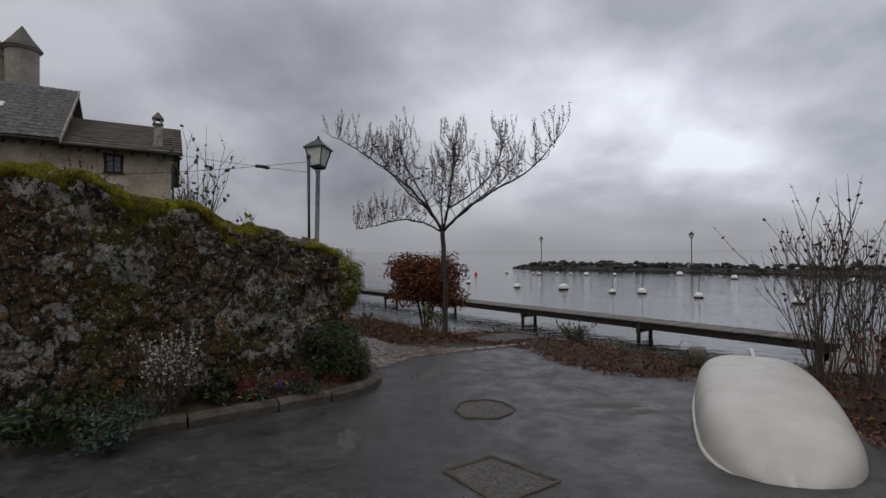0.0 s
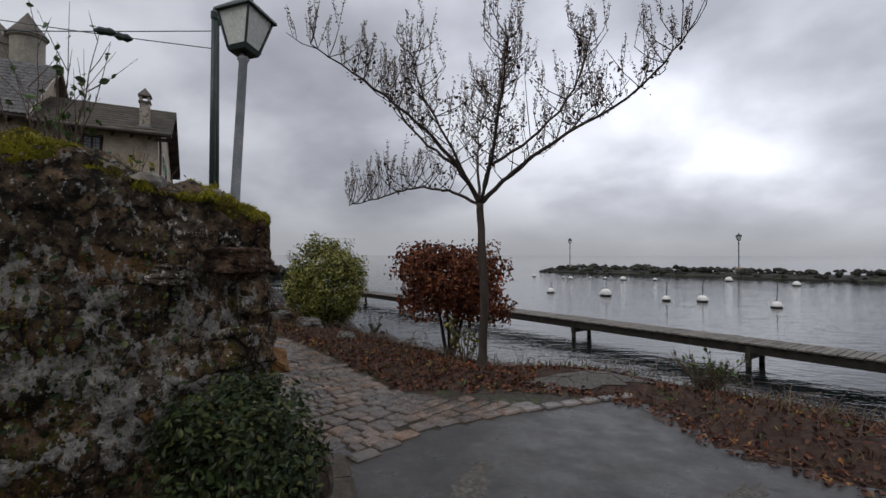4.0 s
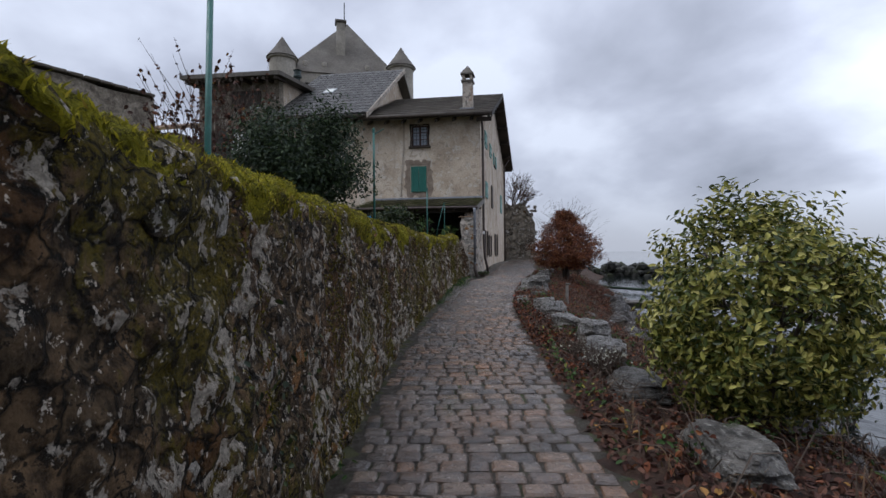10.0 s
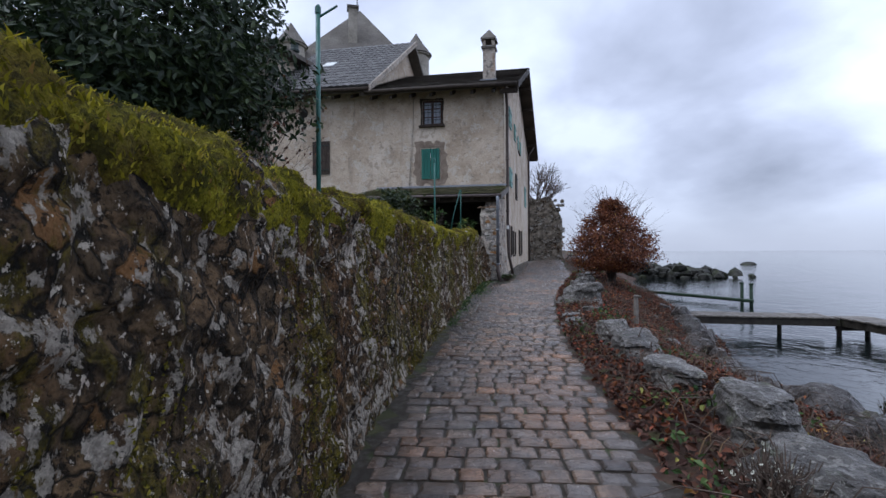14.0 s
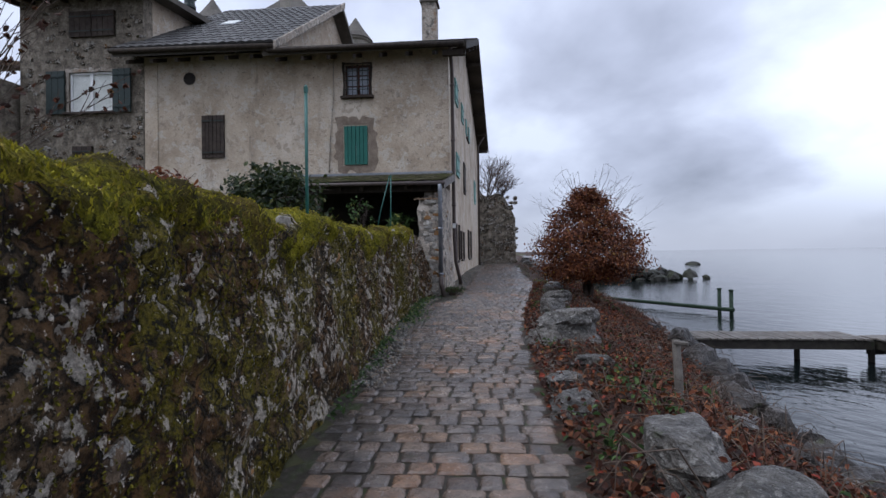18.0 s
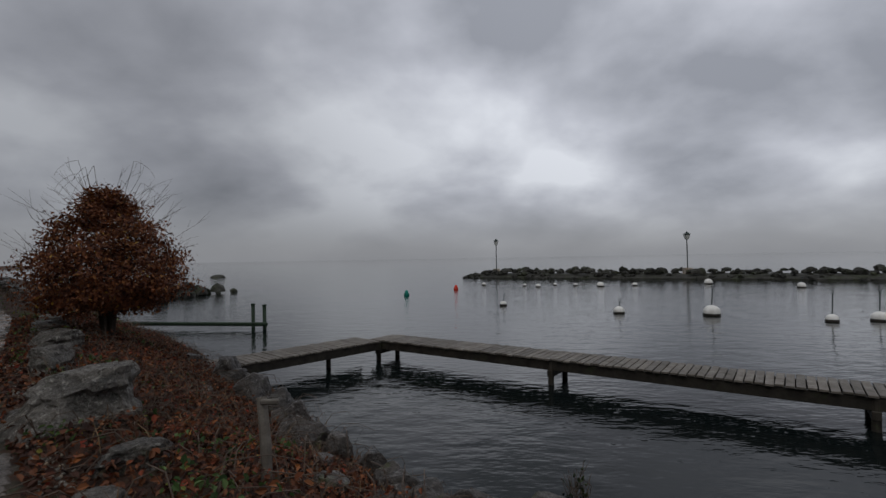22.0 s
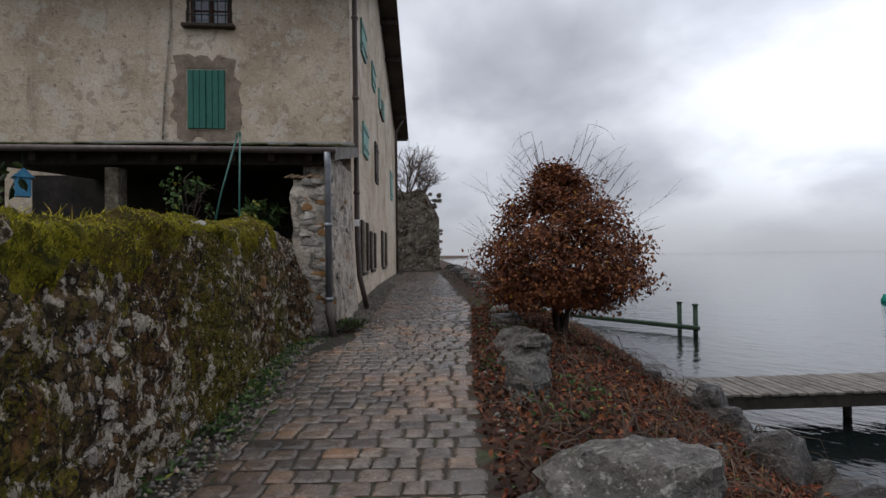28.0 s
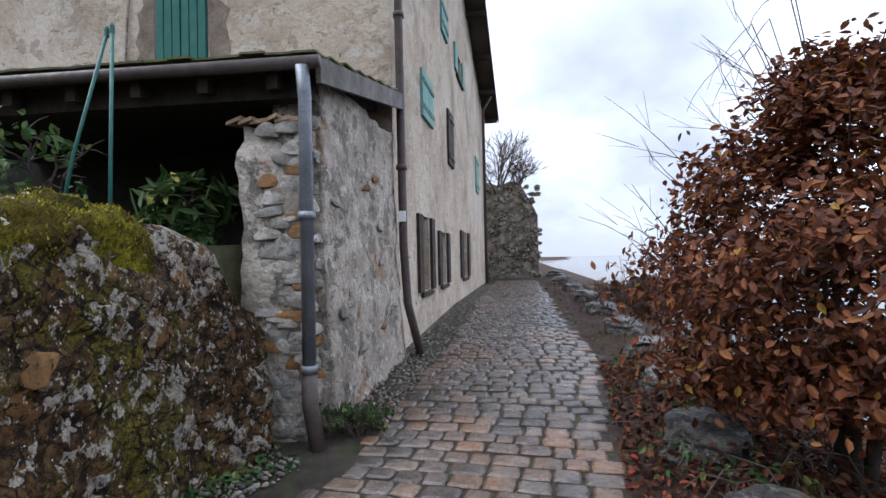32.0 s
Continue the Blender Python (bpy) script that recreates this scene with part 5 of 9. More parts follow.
def shutter(owner, inv, which, x0, x1, z0, z1, mat, out_=0.03, name="shutter", boards=4, hinges=True, turn=0.0, label="", battens=True):
    """A pair of boarded leaves, or one leaf, of upright boards on battens with iron strap hinges."""
    w, h = x1 - x0, z1 - z0
    m = in_front(which, x0, out_, z0) @ Matrix.Rotation(turn, 4, "Z")
    bm = bmesh.new()
    box(bm, (w / 2, -0.005, h / 2), (w, 0.02, h))
    leaf = part(name, bm_at(bm, m, inv), mat, owner, label)
    bw = w / boards
    for k in range(boards):
        bm = bmesh.new()
        box(bm, (bw * (k + 0.5), 0.018, h / 2), (bw - 0.012, 0.026, h - 0.004 * (k % 3)), None, 0.004)
        part("board", bm_at(bm, m, inv), mat, leaf)
    for z in (0.18, h - 0.18) if battens else ():
        bm = bmesh.new()
        box(bm, (w / 2, 0.04, z), (w - 0.03, 0.018, 0.09), None, 0.004)
        part("batten", bm_at(bm, m, inv), mat, leaf)
        if hinges:
            bm = bmesh.new()
            box(bm, (w * 0.5, 0.052, z), (w * 0.94, 0.006, 0.03))
            part("strap_hinge", bm_at(bm, m, inv), M["iron"], leaf)
    return leaf


def window(owner, inv, which, x0, x1, z0, z1, frame_mat, depth=-0.14, cols=2, rows=3, grille=False, sill=True, name="window", pane="glass"):
    w, h = x1 - x0, z1 - z0
    m = in_front(which, x0, depth, z0)
    bm = bmesh.new()
    for c, s in (((w / 2, 0, 0.035), (w, 0.06, 0.07)), ((w / 2, 0, h - 0.035), (w, 0.06, 0.07)), ((0.035, 0, h / 2), (0.07, 0.06, h)), ((w - 0.035, 0, h / 2), (0.07, 0.06, h)), ((w / 2, 0.005, h / 2), (0.09, 0.07, h))):
        box(bm, c, s, None, 0.005)
    for k in range(1, rows):
        box(bm, (w / 2, 0, h * k / rows), (w, 0.04, 0.03))
    win = part(name, bm_at(bm, m, inv), frame_mat, owner)
    for k in range(cols):
        for j in range(rows):
            bm = bmesh.new()
            box(bm, (w * (k + 0.5) / cols, -0.012, h * (j + 0.5) / rows), (w / cols - 0.06, 0.008, h / rows - 0.025))
            part("pane", bm_at(bm, m, inv), M[pane], win)
    if grille:
        mg = in_front(which, x0, 0.01, z0)
        for k in range(5):
            bm = bmesh.new()
            box(bm, (w * (k + 0.5) / 5, 0, h / 2), (0.018, 0.018, h))
            part("grille_bar", bm_at(bm, mg, inv), M["iron"], win)
        for k in range(3):
            bm = bmesh.new()
            box(bm, (w / 2, 0.004, h * (k + 0.7) / 3.4), (w, 0.02, 0.02))
            part("grille_bar", bm_at(bm, mg, inv), M["iron"], win)
    if sill:
        bm = bmesh.new()
        box(bm, (w / 2, 0.17, -0.05), (w + 0.25, 0.14, 0.08), None, 0.015)
        part("sill", bm_at(bm, m, inv), M["shutbrown"], win)
    return win


def surround(owner, inv, which, x0, x1, z0, z1, mat, grow=0.16, seed=1):
    """A ragged band of older mortar and stone round an opening."""
    r = random.Random(seed)
    m = in_front(which, 0, 0.0, 0)
    rim_i = [(x0, z0), (x1, z0), (x1, z1), (x0, z1)]
    vs, fs = [], []
    steps = 8
    for e in range(4):
        (ax, az), (bx, bz) = rim_i[e], rim_i[(e + 1) % 4]
        for k in range(steps):
            f = k / steps
            ix, iz = ax + (bx - ax) * f, az + (bz - az) * f
            cx, cz = (x0 + x1) / 2, (z0 + z1) / 2
            g = grow * r.uniform(0.55, 1.35)
            ox = ix + g * (1 if ix > cx + 0.01 else -1) * (1.0 if abs(ix - cx) > (x1 - x0) * 0.42 else 0.1)
            oz = iz + g * (1 if iz > cz else -1) * (1.0 if abs(iz - cz) > (z1 - z0) * 0.44 else 0.1)
            vs += [(ix, 0.013, iz), (ox, 0.011, oz), (ox * 1.0, -0.02, oz)]
    n = 4 * steps
    for i in range(n):
        a, b = 3 * i, 3 * ((i + 1) % n)
        fs += [(a, b, b + 1, a + 1), (a + 1, b + 1, b + 2, a + 2)]
    bm = bmesh.new()
    bv = [bm.verts.new(v) for v in vs]
    for f in fs:
        bm.faces.new([bv[i] for i in f])
    bmesh.ops.recalc_face_normals(bm, faces=bm.faces)
    return part("surround", bm_at(bm, m, inv), mat, owner)


M["palestone"] = material("pale_limestone", [(0.3, (0.14, 0.125, 0.105)), (0.5, (0.25, 0.23, 0.20)), (0.7, (0.38, 0.36, 0.33))], 7, 9, (0.8, 0.95), 0.8, 40, [((0.08, 0.07, 0.055), 8, 0.57, 0.62, 0.7)], piece=0.35, distance=0.015)
M["surround"] = material("old_mortar", [(0.3, (0.13, 0.10, 0.075)), (0.7, (0.26, 0.21, 0.165))], 4, 9, (0.8, 0.95), 0.8, 24, distance=0.02)
surround(house, HM, "a", 2.45, 3.25, 6.69, 7.68, M["darkwood"], 0.07, 2)
window(house, HM, "a", 2.45, 3.25, 6.69, 7.68, M["windowred"], -0.10, 2, 3, True, pane="skypane")
surround(house, HM, "a", 2.52, 3.33, 4.51, 5.78, M["surround"], 0.24, 3)
shutter(house, HM, "a", 2.55, 2.915, 4.53, 5.74, M["shutgreen"], 0.02, boards=3, label="green painted shutter, closed", battens=False)
shutter(house, HM, "a", 2.925, 3.29, 4.53, 5.74, M["shutgreen"], 0.02, boards=3, label="green painted shutter, closed", battens=False)
shutter(house, HM, "a", 7.18, 7.55, 4.87, 6.24, M["shutbrown"], 0.02, boards=3, label="grey-brown bare wood shutter, closed")
shutter(house, HM, "a", 7.56, 7.93, 4.87, 6.24, M["shutbrown"], 0.02, boards=3, label="grey-brown bare wood shutter, closed")
# round air hole: a near-black disc stands for the shade in it
bm = bmesh.new()
bmesh.ops.create_cone(bm, cap_ends=True, segments=20, radius1=0.2, radius2=0.17, depth=0.03)
bmesh.ops.rotate(bm, verts=bm.verts, matrix=Matrix.Rotation(radians(90), 3, "X"))
part("air_hole", bm_at(bm, in_front("a", 8.33, 0.008, 7.45), HM), M["hollow_shade"], house, "round dark hole in the render")
# lane side: open and closed shutters
for x0, x1, z0, z1, mat, mode in LANE_OPENINGS:
    w = (x1 - x0) / 2
    if mode:
        window(house, HM, "b", x0, x1, z0, z1, M["shutbrown"], -0.18, 2, 2, False)
        shutter(house, HM, "b", x0 - w - 0.06, x0 - 0.06, z0, z1, M[mat], 0.022, boards=2, battens=False)
        shutter(house, HM, "b", x1 + 0.06, x1 + w + 0.06, z0, z1, M[mat], 0.022, boards=2, battens=False)
    else:
        shutter(house, HM, "b", x0, (x0 + x1) / 2 - 0.005, z0, z1, M[mat], 0.02, boards=2)
        shutter(house, HM, "b", (x0 + x1) / 2 + 0.005, x1, z0, z1, M[mat], 0.02, boards=2)


def wtube(owner, inv, name, points, radius, mat, n=10, label=""):
    v, f = tube_data(points, radius, n)
    return part(name, ([tuple(inv @ Vector(p)) for p in v], f), mat, owner, label, smooth=True)


# gutters and down pipes
wtube(house, HM, "gutter", [hp(-OVER + 0.05, -0.72, 7.9), hp(5.4, -0.72, 7.95)], 0.075, M["darkwood"])
wtube(house, HM, "gutter", [hp(5.2, -0.78, 8.06), hp(10.4, -0.78, 8.12)], 0.075, M["darkwood"])
wtube(house, HM, "down_pipe", [hp(-0.12, -0.6, 7.85), hp(-0.12, -0.25, 7.6), hp(-0.12, -0.06, 7.35), hp(-0.12, -0.02, 2.2), hp(-0.16, -0.03, 1.45), hp(-0.3, 0.05, 0.75)], 0.055, M["brownpipe"], label="brown cast iron down pipe")
for z in (3.2, 5.2, 6.9):
    wtube(house, HM, "pipe_clip", [hp(-0.12, -0.04, z - 0.03), hp(-0.12, -0.04, z + 0.03)], 0.075, M["brownpipe"])
bm = bmesh.new()
box(bm, (0, 0.07, 0), (0.10, 0.02, 0.14), None, 0.004)
part("pipe_label", bm_at(bm, in_front("a", -0.12, 0.03, 2.56), HM), M["white"], house)
wtube(house, HM, "down_pipe", [hp(-0.45, 12.8, 8.3), hp(-0.12, 12.9, 7.8), hp(-0.1, 12.95, 0.6)], 0.055, M["brownpipe"])
wtube(house, HM, "conduit", [hp(3.6, -0.03, 7.9), hp(3.62, -0.03, 6.6), hp(3.72, -0.03, 5.5), hp(3.78, -0.03, 4.3)], 0.016, M["plaster_low"])
# verge and eaves timber
for k, (b0, z0, b1, z1) in enumerate(((-0.68, EAVE_Z - 0.1, RIDGE_B, RIDGE_Z - 0.08), (B_LEN + 0.92, 7.95, RIDGE_B, RIDGE_Z - 0.08))):
    c = [hp(-OVER - 0.03, b0, z0 + 0.10), hp(-OVER + 0.01, b0, z0 + 0.10), hp(-OVER + 0.01, b1, z1 + 0.10), hp(-OVER - 0.03, b1, z1 + 0.10)]
    vs_, fs_ = slab_pts(c, 0.24)
    hpart("bargeboard", (vs_, fs_), M["darkwood"])
for k in range(9):
    f = k / 8
    b0 = -0.5 + f * (B_LEN + 1.0)
    z0 = EAVE_Z + (RIDGE_Z - EAVE_Z) * (1 - abs(b0 - RIDGE_B) / (RIDGE_B + 0.6 if b0 < RIDGE_B else B_LEN + 0.9 - RIDGE_B)) - 0.24
    vs_, fs_ = slab_pts([hp(-OVER + 0.02, b0 - 0.07, z0), hp(0.1, b0 - 0.07, z0), hp(0.1, b0 + 0.07, z0), hp(-OVER + 0.02, b0 + 0.07, z0)], 0.16)
    hpart("purlin_end", (vs_, fs_), M["darkwood"])
for k in range(14):
    a0 = -0.5 + k * 0.8
    zz = EAVE_Z - 0.22 if a0 < 5.2 else T_EAVE - 0.27
    vs_, fs_ = slab_pts([hp(a0, -0.62, zz), hp(a0 + 0.1, -0.62, zz), hp(a0 + 0.1, 0.05, zz + 0.28), hp(a0, 0.05, zz + 0.28)], 0.13)
    hpart("rafter_end", (vs_, fs_), M["darkwood"])
# metal ridge strip and standing courses on the brown roof
courses = Bag()
for k in range(11):
    f0, f1 = k / 11, (k + 1) / 11
    b0, b1 = -0.66 + (RIDGE_B + 0.66) * f0, -0.66 + (RIDGE_B + 0.66) * f1
    z0, z1 = EAVE_Z + (RIDGE_Z - EAVE_Z) * f0, EAVE_Z + (RIDGE_Z - EAVE_Z) * f1
    for j in range(16):
        a0 = -OVER + j * 0.41
        lift = 0.012 + 0.01 * random.random()
        v, f = slab_pts([hp(a0, b0 - 0.03, z0 + 0.035 + lift), hp(a0 + 0.40, b0 - 0.03, z0 + 0.035 + lift), hp(a0 + 0.40, b1, z1 + 0.012), hp(a0, b1, z1 + 0.012)], 0.012)
        courses.add((v, f))
hpart("roof_courses", courses.data(), M["roofbrown"])["kind"] = "stuff"

# interlocking tiles on the upper roof
TILE_W, TILE_ROWS = 0.29, 16
span_b, span_z = T_RIDGE_B + 0.75, T_RIDGE_Z - T_EAVE
slope = math.atan2(span_z, span_b)
row_len = math.hypot(span_b, span_z) / TILE_ROWS
tv, tf = [], []
for k in range(7):
    x = k / 6
    zt = 0.03 + 0.035 * (abs(math.sin(x * math.pi)) if x < 0.999 else 0)
    tv += [(x * TILE_W, 0, zt + 0.02), (x * TILE_W, row_len * 1.12, zt)]
for k in range(6):
    tf.append((2 * k, 2 * k + 2, 2 * k + 3, 2 * k + 1))
n0 = len(tv)
tv += [(0, 0, 0), (TILE_W, 0, 0)]
tf.append((n0, n0 + 1, *[2 * k for k in range(6, -1, -1)]))
tile_mesh = None
for r_ in range(TILE_ROWS):
    for c_ in range(18):
        base = hp(T_A - 0.03 + c_ * TILE_W, -0.75 + span_b * r_ / TILE_ROWS, T_EAVE + 0.02 + span_z * r_ / TILE_ROWS)
        bx = Vector((HOUSE_A.x, HOUSE_A.y, 0)).normalized()
        by = Vector((HOUSE_B.x * math.cos(slope), HOUSE_B.y * math.cos(slope), math.sin(slope))).normalized()
        bz = by.cross(bx).normalized() if by.cross(bx).z > 0 else bx.cross(by).normalized()
        m = Matrix((bx, by, bz)).transposed().to_4x4()
        m.translation = base
        m = HM @ m
        if tile_mesh is None:
            ob = part("tile", (tv, tf), M["tile"], house, smooth=False)
            tile_mesh = ob.data
            ob.matrix_local = m
        else:
            share("tile", tile_mesh, m, house)
v, f = slab_pts([hp(8.1, 2.2, 10.13), hp(8.7, 2.2, 10.13), hp(8.7, 2.85, 10.57), hp(8.1, 2.85, 10.57)], 0.06)
sk = hpart("skylight", ([tuple(Vector(p) + Vector((0, 0, 0.12))) for p in v], f), M["zinc"], "small roof window with zinc frame")
v, f = slab_pts([hp(8.16, 2.28, 10.32), hp(8.64, 2.28, 10.32), hp(8.64, 2.78, 10.66), hp(8.16, 2.78, 10.66)], 0.02)
hpart("skylight_pane", (v, f), M["lampglass"])
for k, (b0, z0, b1, z1) in enumerate(((-0.8, T_EAVE - 0.1, T_RIDGE_B, T_RIDGE_Z),)):
    vs_, fs_ = slab_pts([hp(T_A - 0.09, b0, z0 + 0.14), hp(T_A - 0.03, b0, z0 + 0.14), hp(T_A - 0.03, b1, z1 + 0.14), hp(T_A - 0.09, b1, z1 + 0.14)], 0.26)
    hpart("bargeboard", (vs_, fs_), M["plaster_low"])

# chimney with a stone cap on short legs
def chimney(a, b, z0, z1, w, mat):
    ch = hpart("chimney", prism([hp(a - w, b - w, 0)[:2], hp(a + w, b - w, 0)[:2], hp(a + w, b + w, 0)[:2], hp(a - w, b + w, 0)[:2]], z0, z1), mat, "rendered chimney stack")
    ring = prism([hp(a - w * 1.25, b - w * 1.25, 0)[:2], hp(a + w * 1.25, b - w * 1.25, 0)[:2], hp(a + w * 1.25, b + w * 1.25, 0)[:2], hp(a - w * 1.25, b + w * 1.25, 0)[:2]], z1, z1 + 0.08)
    hpart("chimney_ring", ring, M["slate"], parent=ch)
    for sa, sb in ((-1, -1), (1, -1), (1, 1), (-1, 1)):
        ca, cb = a + sa * w * 0.8, b + sb * w * 0.8
        hpart("chimney_leg", prism([hp(ca - 0.06, cb - 0.06, 0)[:2], hp(ca + 0.06, cb - 0.06, 0)[:2], hp(ca + 0.06, cb + 0.06, 0)[:2], hp(ca - 0.06, cb + 0.06, 0)[:2]], z1 + 0.08, z1 + 0.34), mat, parent=ch)
    k = w * 1.35
    q = [hp(a - k, b - k, z1 + 0.34), hp(a + k, b - k, z1 + 0.34), hp(a + k, b + k, z1 + 0.34), hp(a - k, b + k, z1 + 0.34)]
    q += [p + Vector((0, 0, 0.06)) for p in q] + [hp(a, b, z1 + 0.85)]
    hpart("chimney_cap", ([tuple(p) for p in q], [(3, 2, 1, 0), (0, 1, 5, 4), (1, 2, 6, 5), (2, 3, 7, 6), (3, 0, 4, 7), (4, 5, 8), (5, 6, 8), (6, 7, 8), (7, 4, 8)]), M["slate"], parent=ch)
    v, f = slab_pts([hp(a - w - 0.1, b - w - 0.12, z0 + 0.55), hp(a + w + 0.1, b - w - 0.12, z0 + 0.55), hp(a + w + 0.1, b - w + 0.02, z0 + 0.6), hp(a - w - 0.1, b - w + 0.02, z0 + 0.6)], 0.05)
    hpart("chimney_flashing", (v, f), M["zinc"], parent=ch)


chimney(0.67, 0.82, 8.0, 9.84, 0.23, M["plaster_low"])

# stone house openings
window(stone_house, SM, "a", 10.96, 12.46, 6.5, 7.82, M["white"], -0.08, 2, 1, False, pane="lampglass")
shutter(stone_house, SM, "a", 10.28, 10.9, 6.45, 7.86, M["iron"], 0.06, boards=3, label="dark green shutter, open")
shutter(stone_house, SM, "a", 12.56, 13.2, 6.45, 7.86, M["iron"], 0.06, boards=3, label="dark green shutter, open")
surround(stone_house, SM, "a", 10.96, 12.46, 6.5, 7.82, M["plaster_low"], 0.12, 7)
shutter(stone_house, SM, "a", 10.85, 11.61, 8.96, 9.8, M["shutbrown"], 0.04, boards=4, label="dark wood shutter, closed")
shutter(stone_house, SM, "a", 11.63, 12.4, 8.96, 9.8, M["shutbrown"], 0.04, boards=4, label="dark wood shutter, closed")
shutter(stone_house, SM, "a", 11.65, 12.32, 4.84, 5.38, M["shutbrown"], 0.04, boards=4)
for k in range(9):
    a0 = 9.6 + k * 0.58
    v, f = slab_pts([hp(a0, -0.8, 10.2), hp(a0 + 0.12, -0.8, 10.2), hp(a0 + 0.12, 0.1, 10.28), hp(a0, 0.1, 10.28)], 0.14)
    spart("rafter_end", (v, f), M["darkwood"])
spart("flue", lathe([(0.16, 10.8), (0.16, 11.8), (0.24, 11.85), (0.24, 11.95), (0.2, 12.0), (0.2, 12.2), (0.26, 12.25)], 12, Matrix.Translation(hp(11.0, 4.0, 0))), M["iron"])
# field stones of the stone house front
stones = []
for k in range(5):
    v, f = rock_data((0.34, 0.16, 0.2), 40 + k, 1, 0.2)
    stones.append((v, f))
first = {}
r_ = random.Random(11)
for i in range(260):
    a0, z0 = 10.0 + r_.random() * 4.05, 3.6 + r_.random() * 6.4
    if any(h[0] - 0.3 < a0 - 9.9 < h[1] + 0.3 and h[2] - 0.25 < z0 < h[3] + 0.2 for h in ST_HOLES) or 10.1 < a0 < 13.4 and 6.2 < z0 < 8.0:
        continue
    k = i % 5
    m = SM @ in_front("a", a0, -0.03, z0) @ Matrix.Diagonal((r_.uniform(0.6, 1.5), r_.uniform(0.5, 0.9), r_.uniform(0.6, 1.1), 1))
    if k not in first:
        first[k] = part("stone", stones[k], M["wallstone"], stone_house)
        first[k].matrix_local = m
    else:
        share("stone", first[k].data, m, stone_house)

# ---------------------------------------------------------------- lean-to against the house
lean = thing("lean_to", "open lean-to shed with mossy tile roof and zinc gutter", "shed", hp(0.3, -2.3, 0.6))
LM = lean.matrix_world.inverted()


def lpart(name, vf, mat, label="", smooth=False):
    return part(name, ([tuple(LM @ Vector(p)) for p in vf[0]], vf[1]), mat, lean, label, smooth)


LEAN_L, L_IN, L_OUT = 5.15, 4.14, 3.56
lpart("roof_deck", slab_pts([hp(-0.12, -2.65, L_OUT), hp(LEAN_L, -2.65, L_OUT), hp(LEAN_L, -0.01, L_IN), hp(-0.12, -0.01, L_IN)], 0.06), M["darkwood"])
tiles = Bag()
r_ = random.Random(4)
for i in range(8):
    f0, f1 = i / 8, (i + 1) / 8
    b0, b1 = -2.72 + 2.69 * f0, -2.72 + 2.69 * f1 + 0.06
    z0, z1 = L_OUT + (L_IN - L_OUT) * f0, L_OUT + (L_IN - L_OUT) * f1
    for j in range(27):
        a0 = -0.16 + j * 0.2
        dz = r_.uniform(0, 0.018)
        v, f = slab_pts([hp(a0, b0 - r_.uniform(0, 0.03), z0 + 0.045 + dz), hp(a0 + 0.195, b0 - r_.uniform(0, 0.03), z0 + 0.045 + dz), hp(a0 + 0.195, b1, z1 + 0.02), hp(a0, b1, z1 + 0.02)], 0.018)
        tiles.add((v, f))
tagged(lpart("roof_tiles", tiles.data(), M["mossroof"], "flat mossy tiles"), kind="stuff")
lpart("flashing", slab_pts([hp(-0.1, -0.14, L_IN + 0.05), hp(LEAN_L, -0.14, L_IN + 0.05), hp(LEAN_L, 0.0, L_IN + 0.13), hp(-0.1, 0.0, L_IN + 0.13)], 0.02), M["zinc"], "grey zinc flashing")
v, f = tube_data([hp(-0.2, -2.74, L_OUT - 0.05), hp(LEAN_L, -2.74, L_OUT - 0.03)], 0.05, 10)
lpart("gutter", (v, f), M["brownpipe"], "dull brown gutter", True)
lpart("fascia", slab_pts([hp(-0.17, -2.65, L_OUT + 0.02), hp(-0.13, -2.65, L_OUT + 0.02), hp(-0.13, 0.0, L_IN + 0.02), hp(-0.17, 0.0, L_IN + 0.02)], 0.2), M["greywood"])
lpart("eave_beam", slab_pts([hp(0.0, -2.5, L_OUT - 0.03), hp(LEAN_L, -2.5, L_OUT - 0.03), hp(LEAN_L, -2.35, L_OUT - 0.03), hp(0.0, -2.35, L_OUT - 0.03)], 0.2), M["darkwood"])
for k in range(9):
    a0 = 0.2 + k * 0.58
    lpart("rafter", slab_pts([hp(a0, -2.62, L_OUT - 0.06), hp(a0 + 0.09, -2.62, L_OUT - 0.06), hp(a0 + 0.09, -0.02, L_IN - 0.06), hp(a0, -0.02, L_IN - 0.06)], 0.13), M["darkwood"])
v, f = tube_data([hp(-0.07, -2.76, L_OUT - 0.08), hp(-0.07, -2.72, L_OUT - 0.3), hp(-0.07, -2.72, 1.15)], 0.052, 10)
lpart("down_pipe", (v, f), M["zinc"], "zinc down pipe", True)
v, f = tube_data([hp(-0.07, -2.72, 1.2), hp(-0.07, -2.72, 0.95), hp(-0.16, -2.78, 0.6)], 0.06, 10)
lpart("pipe_boot", (v, f), M["brownpipe"], "rusty cast iron boot", True)
for z in (2.35, 1.2):
    v, f = tube_data([hp(-0.07, -2.72, z - 0.03), hp(-0.07, -2.72, z + 0.03)], 0.066, 10)
    lpart("pipe_collar", (v, f), M["zinc"], "", True)


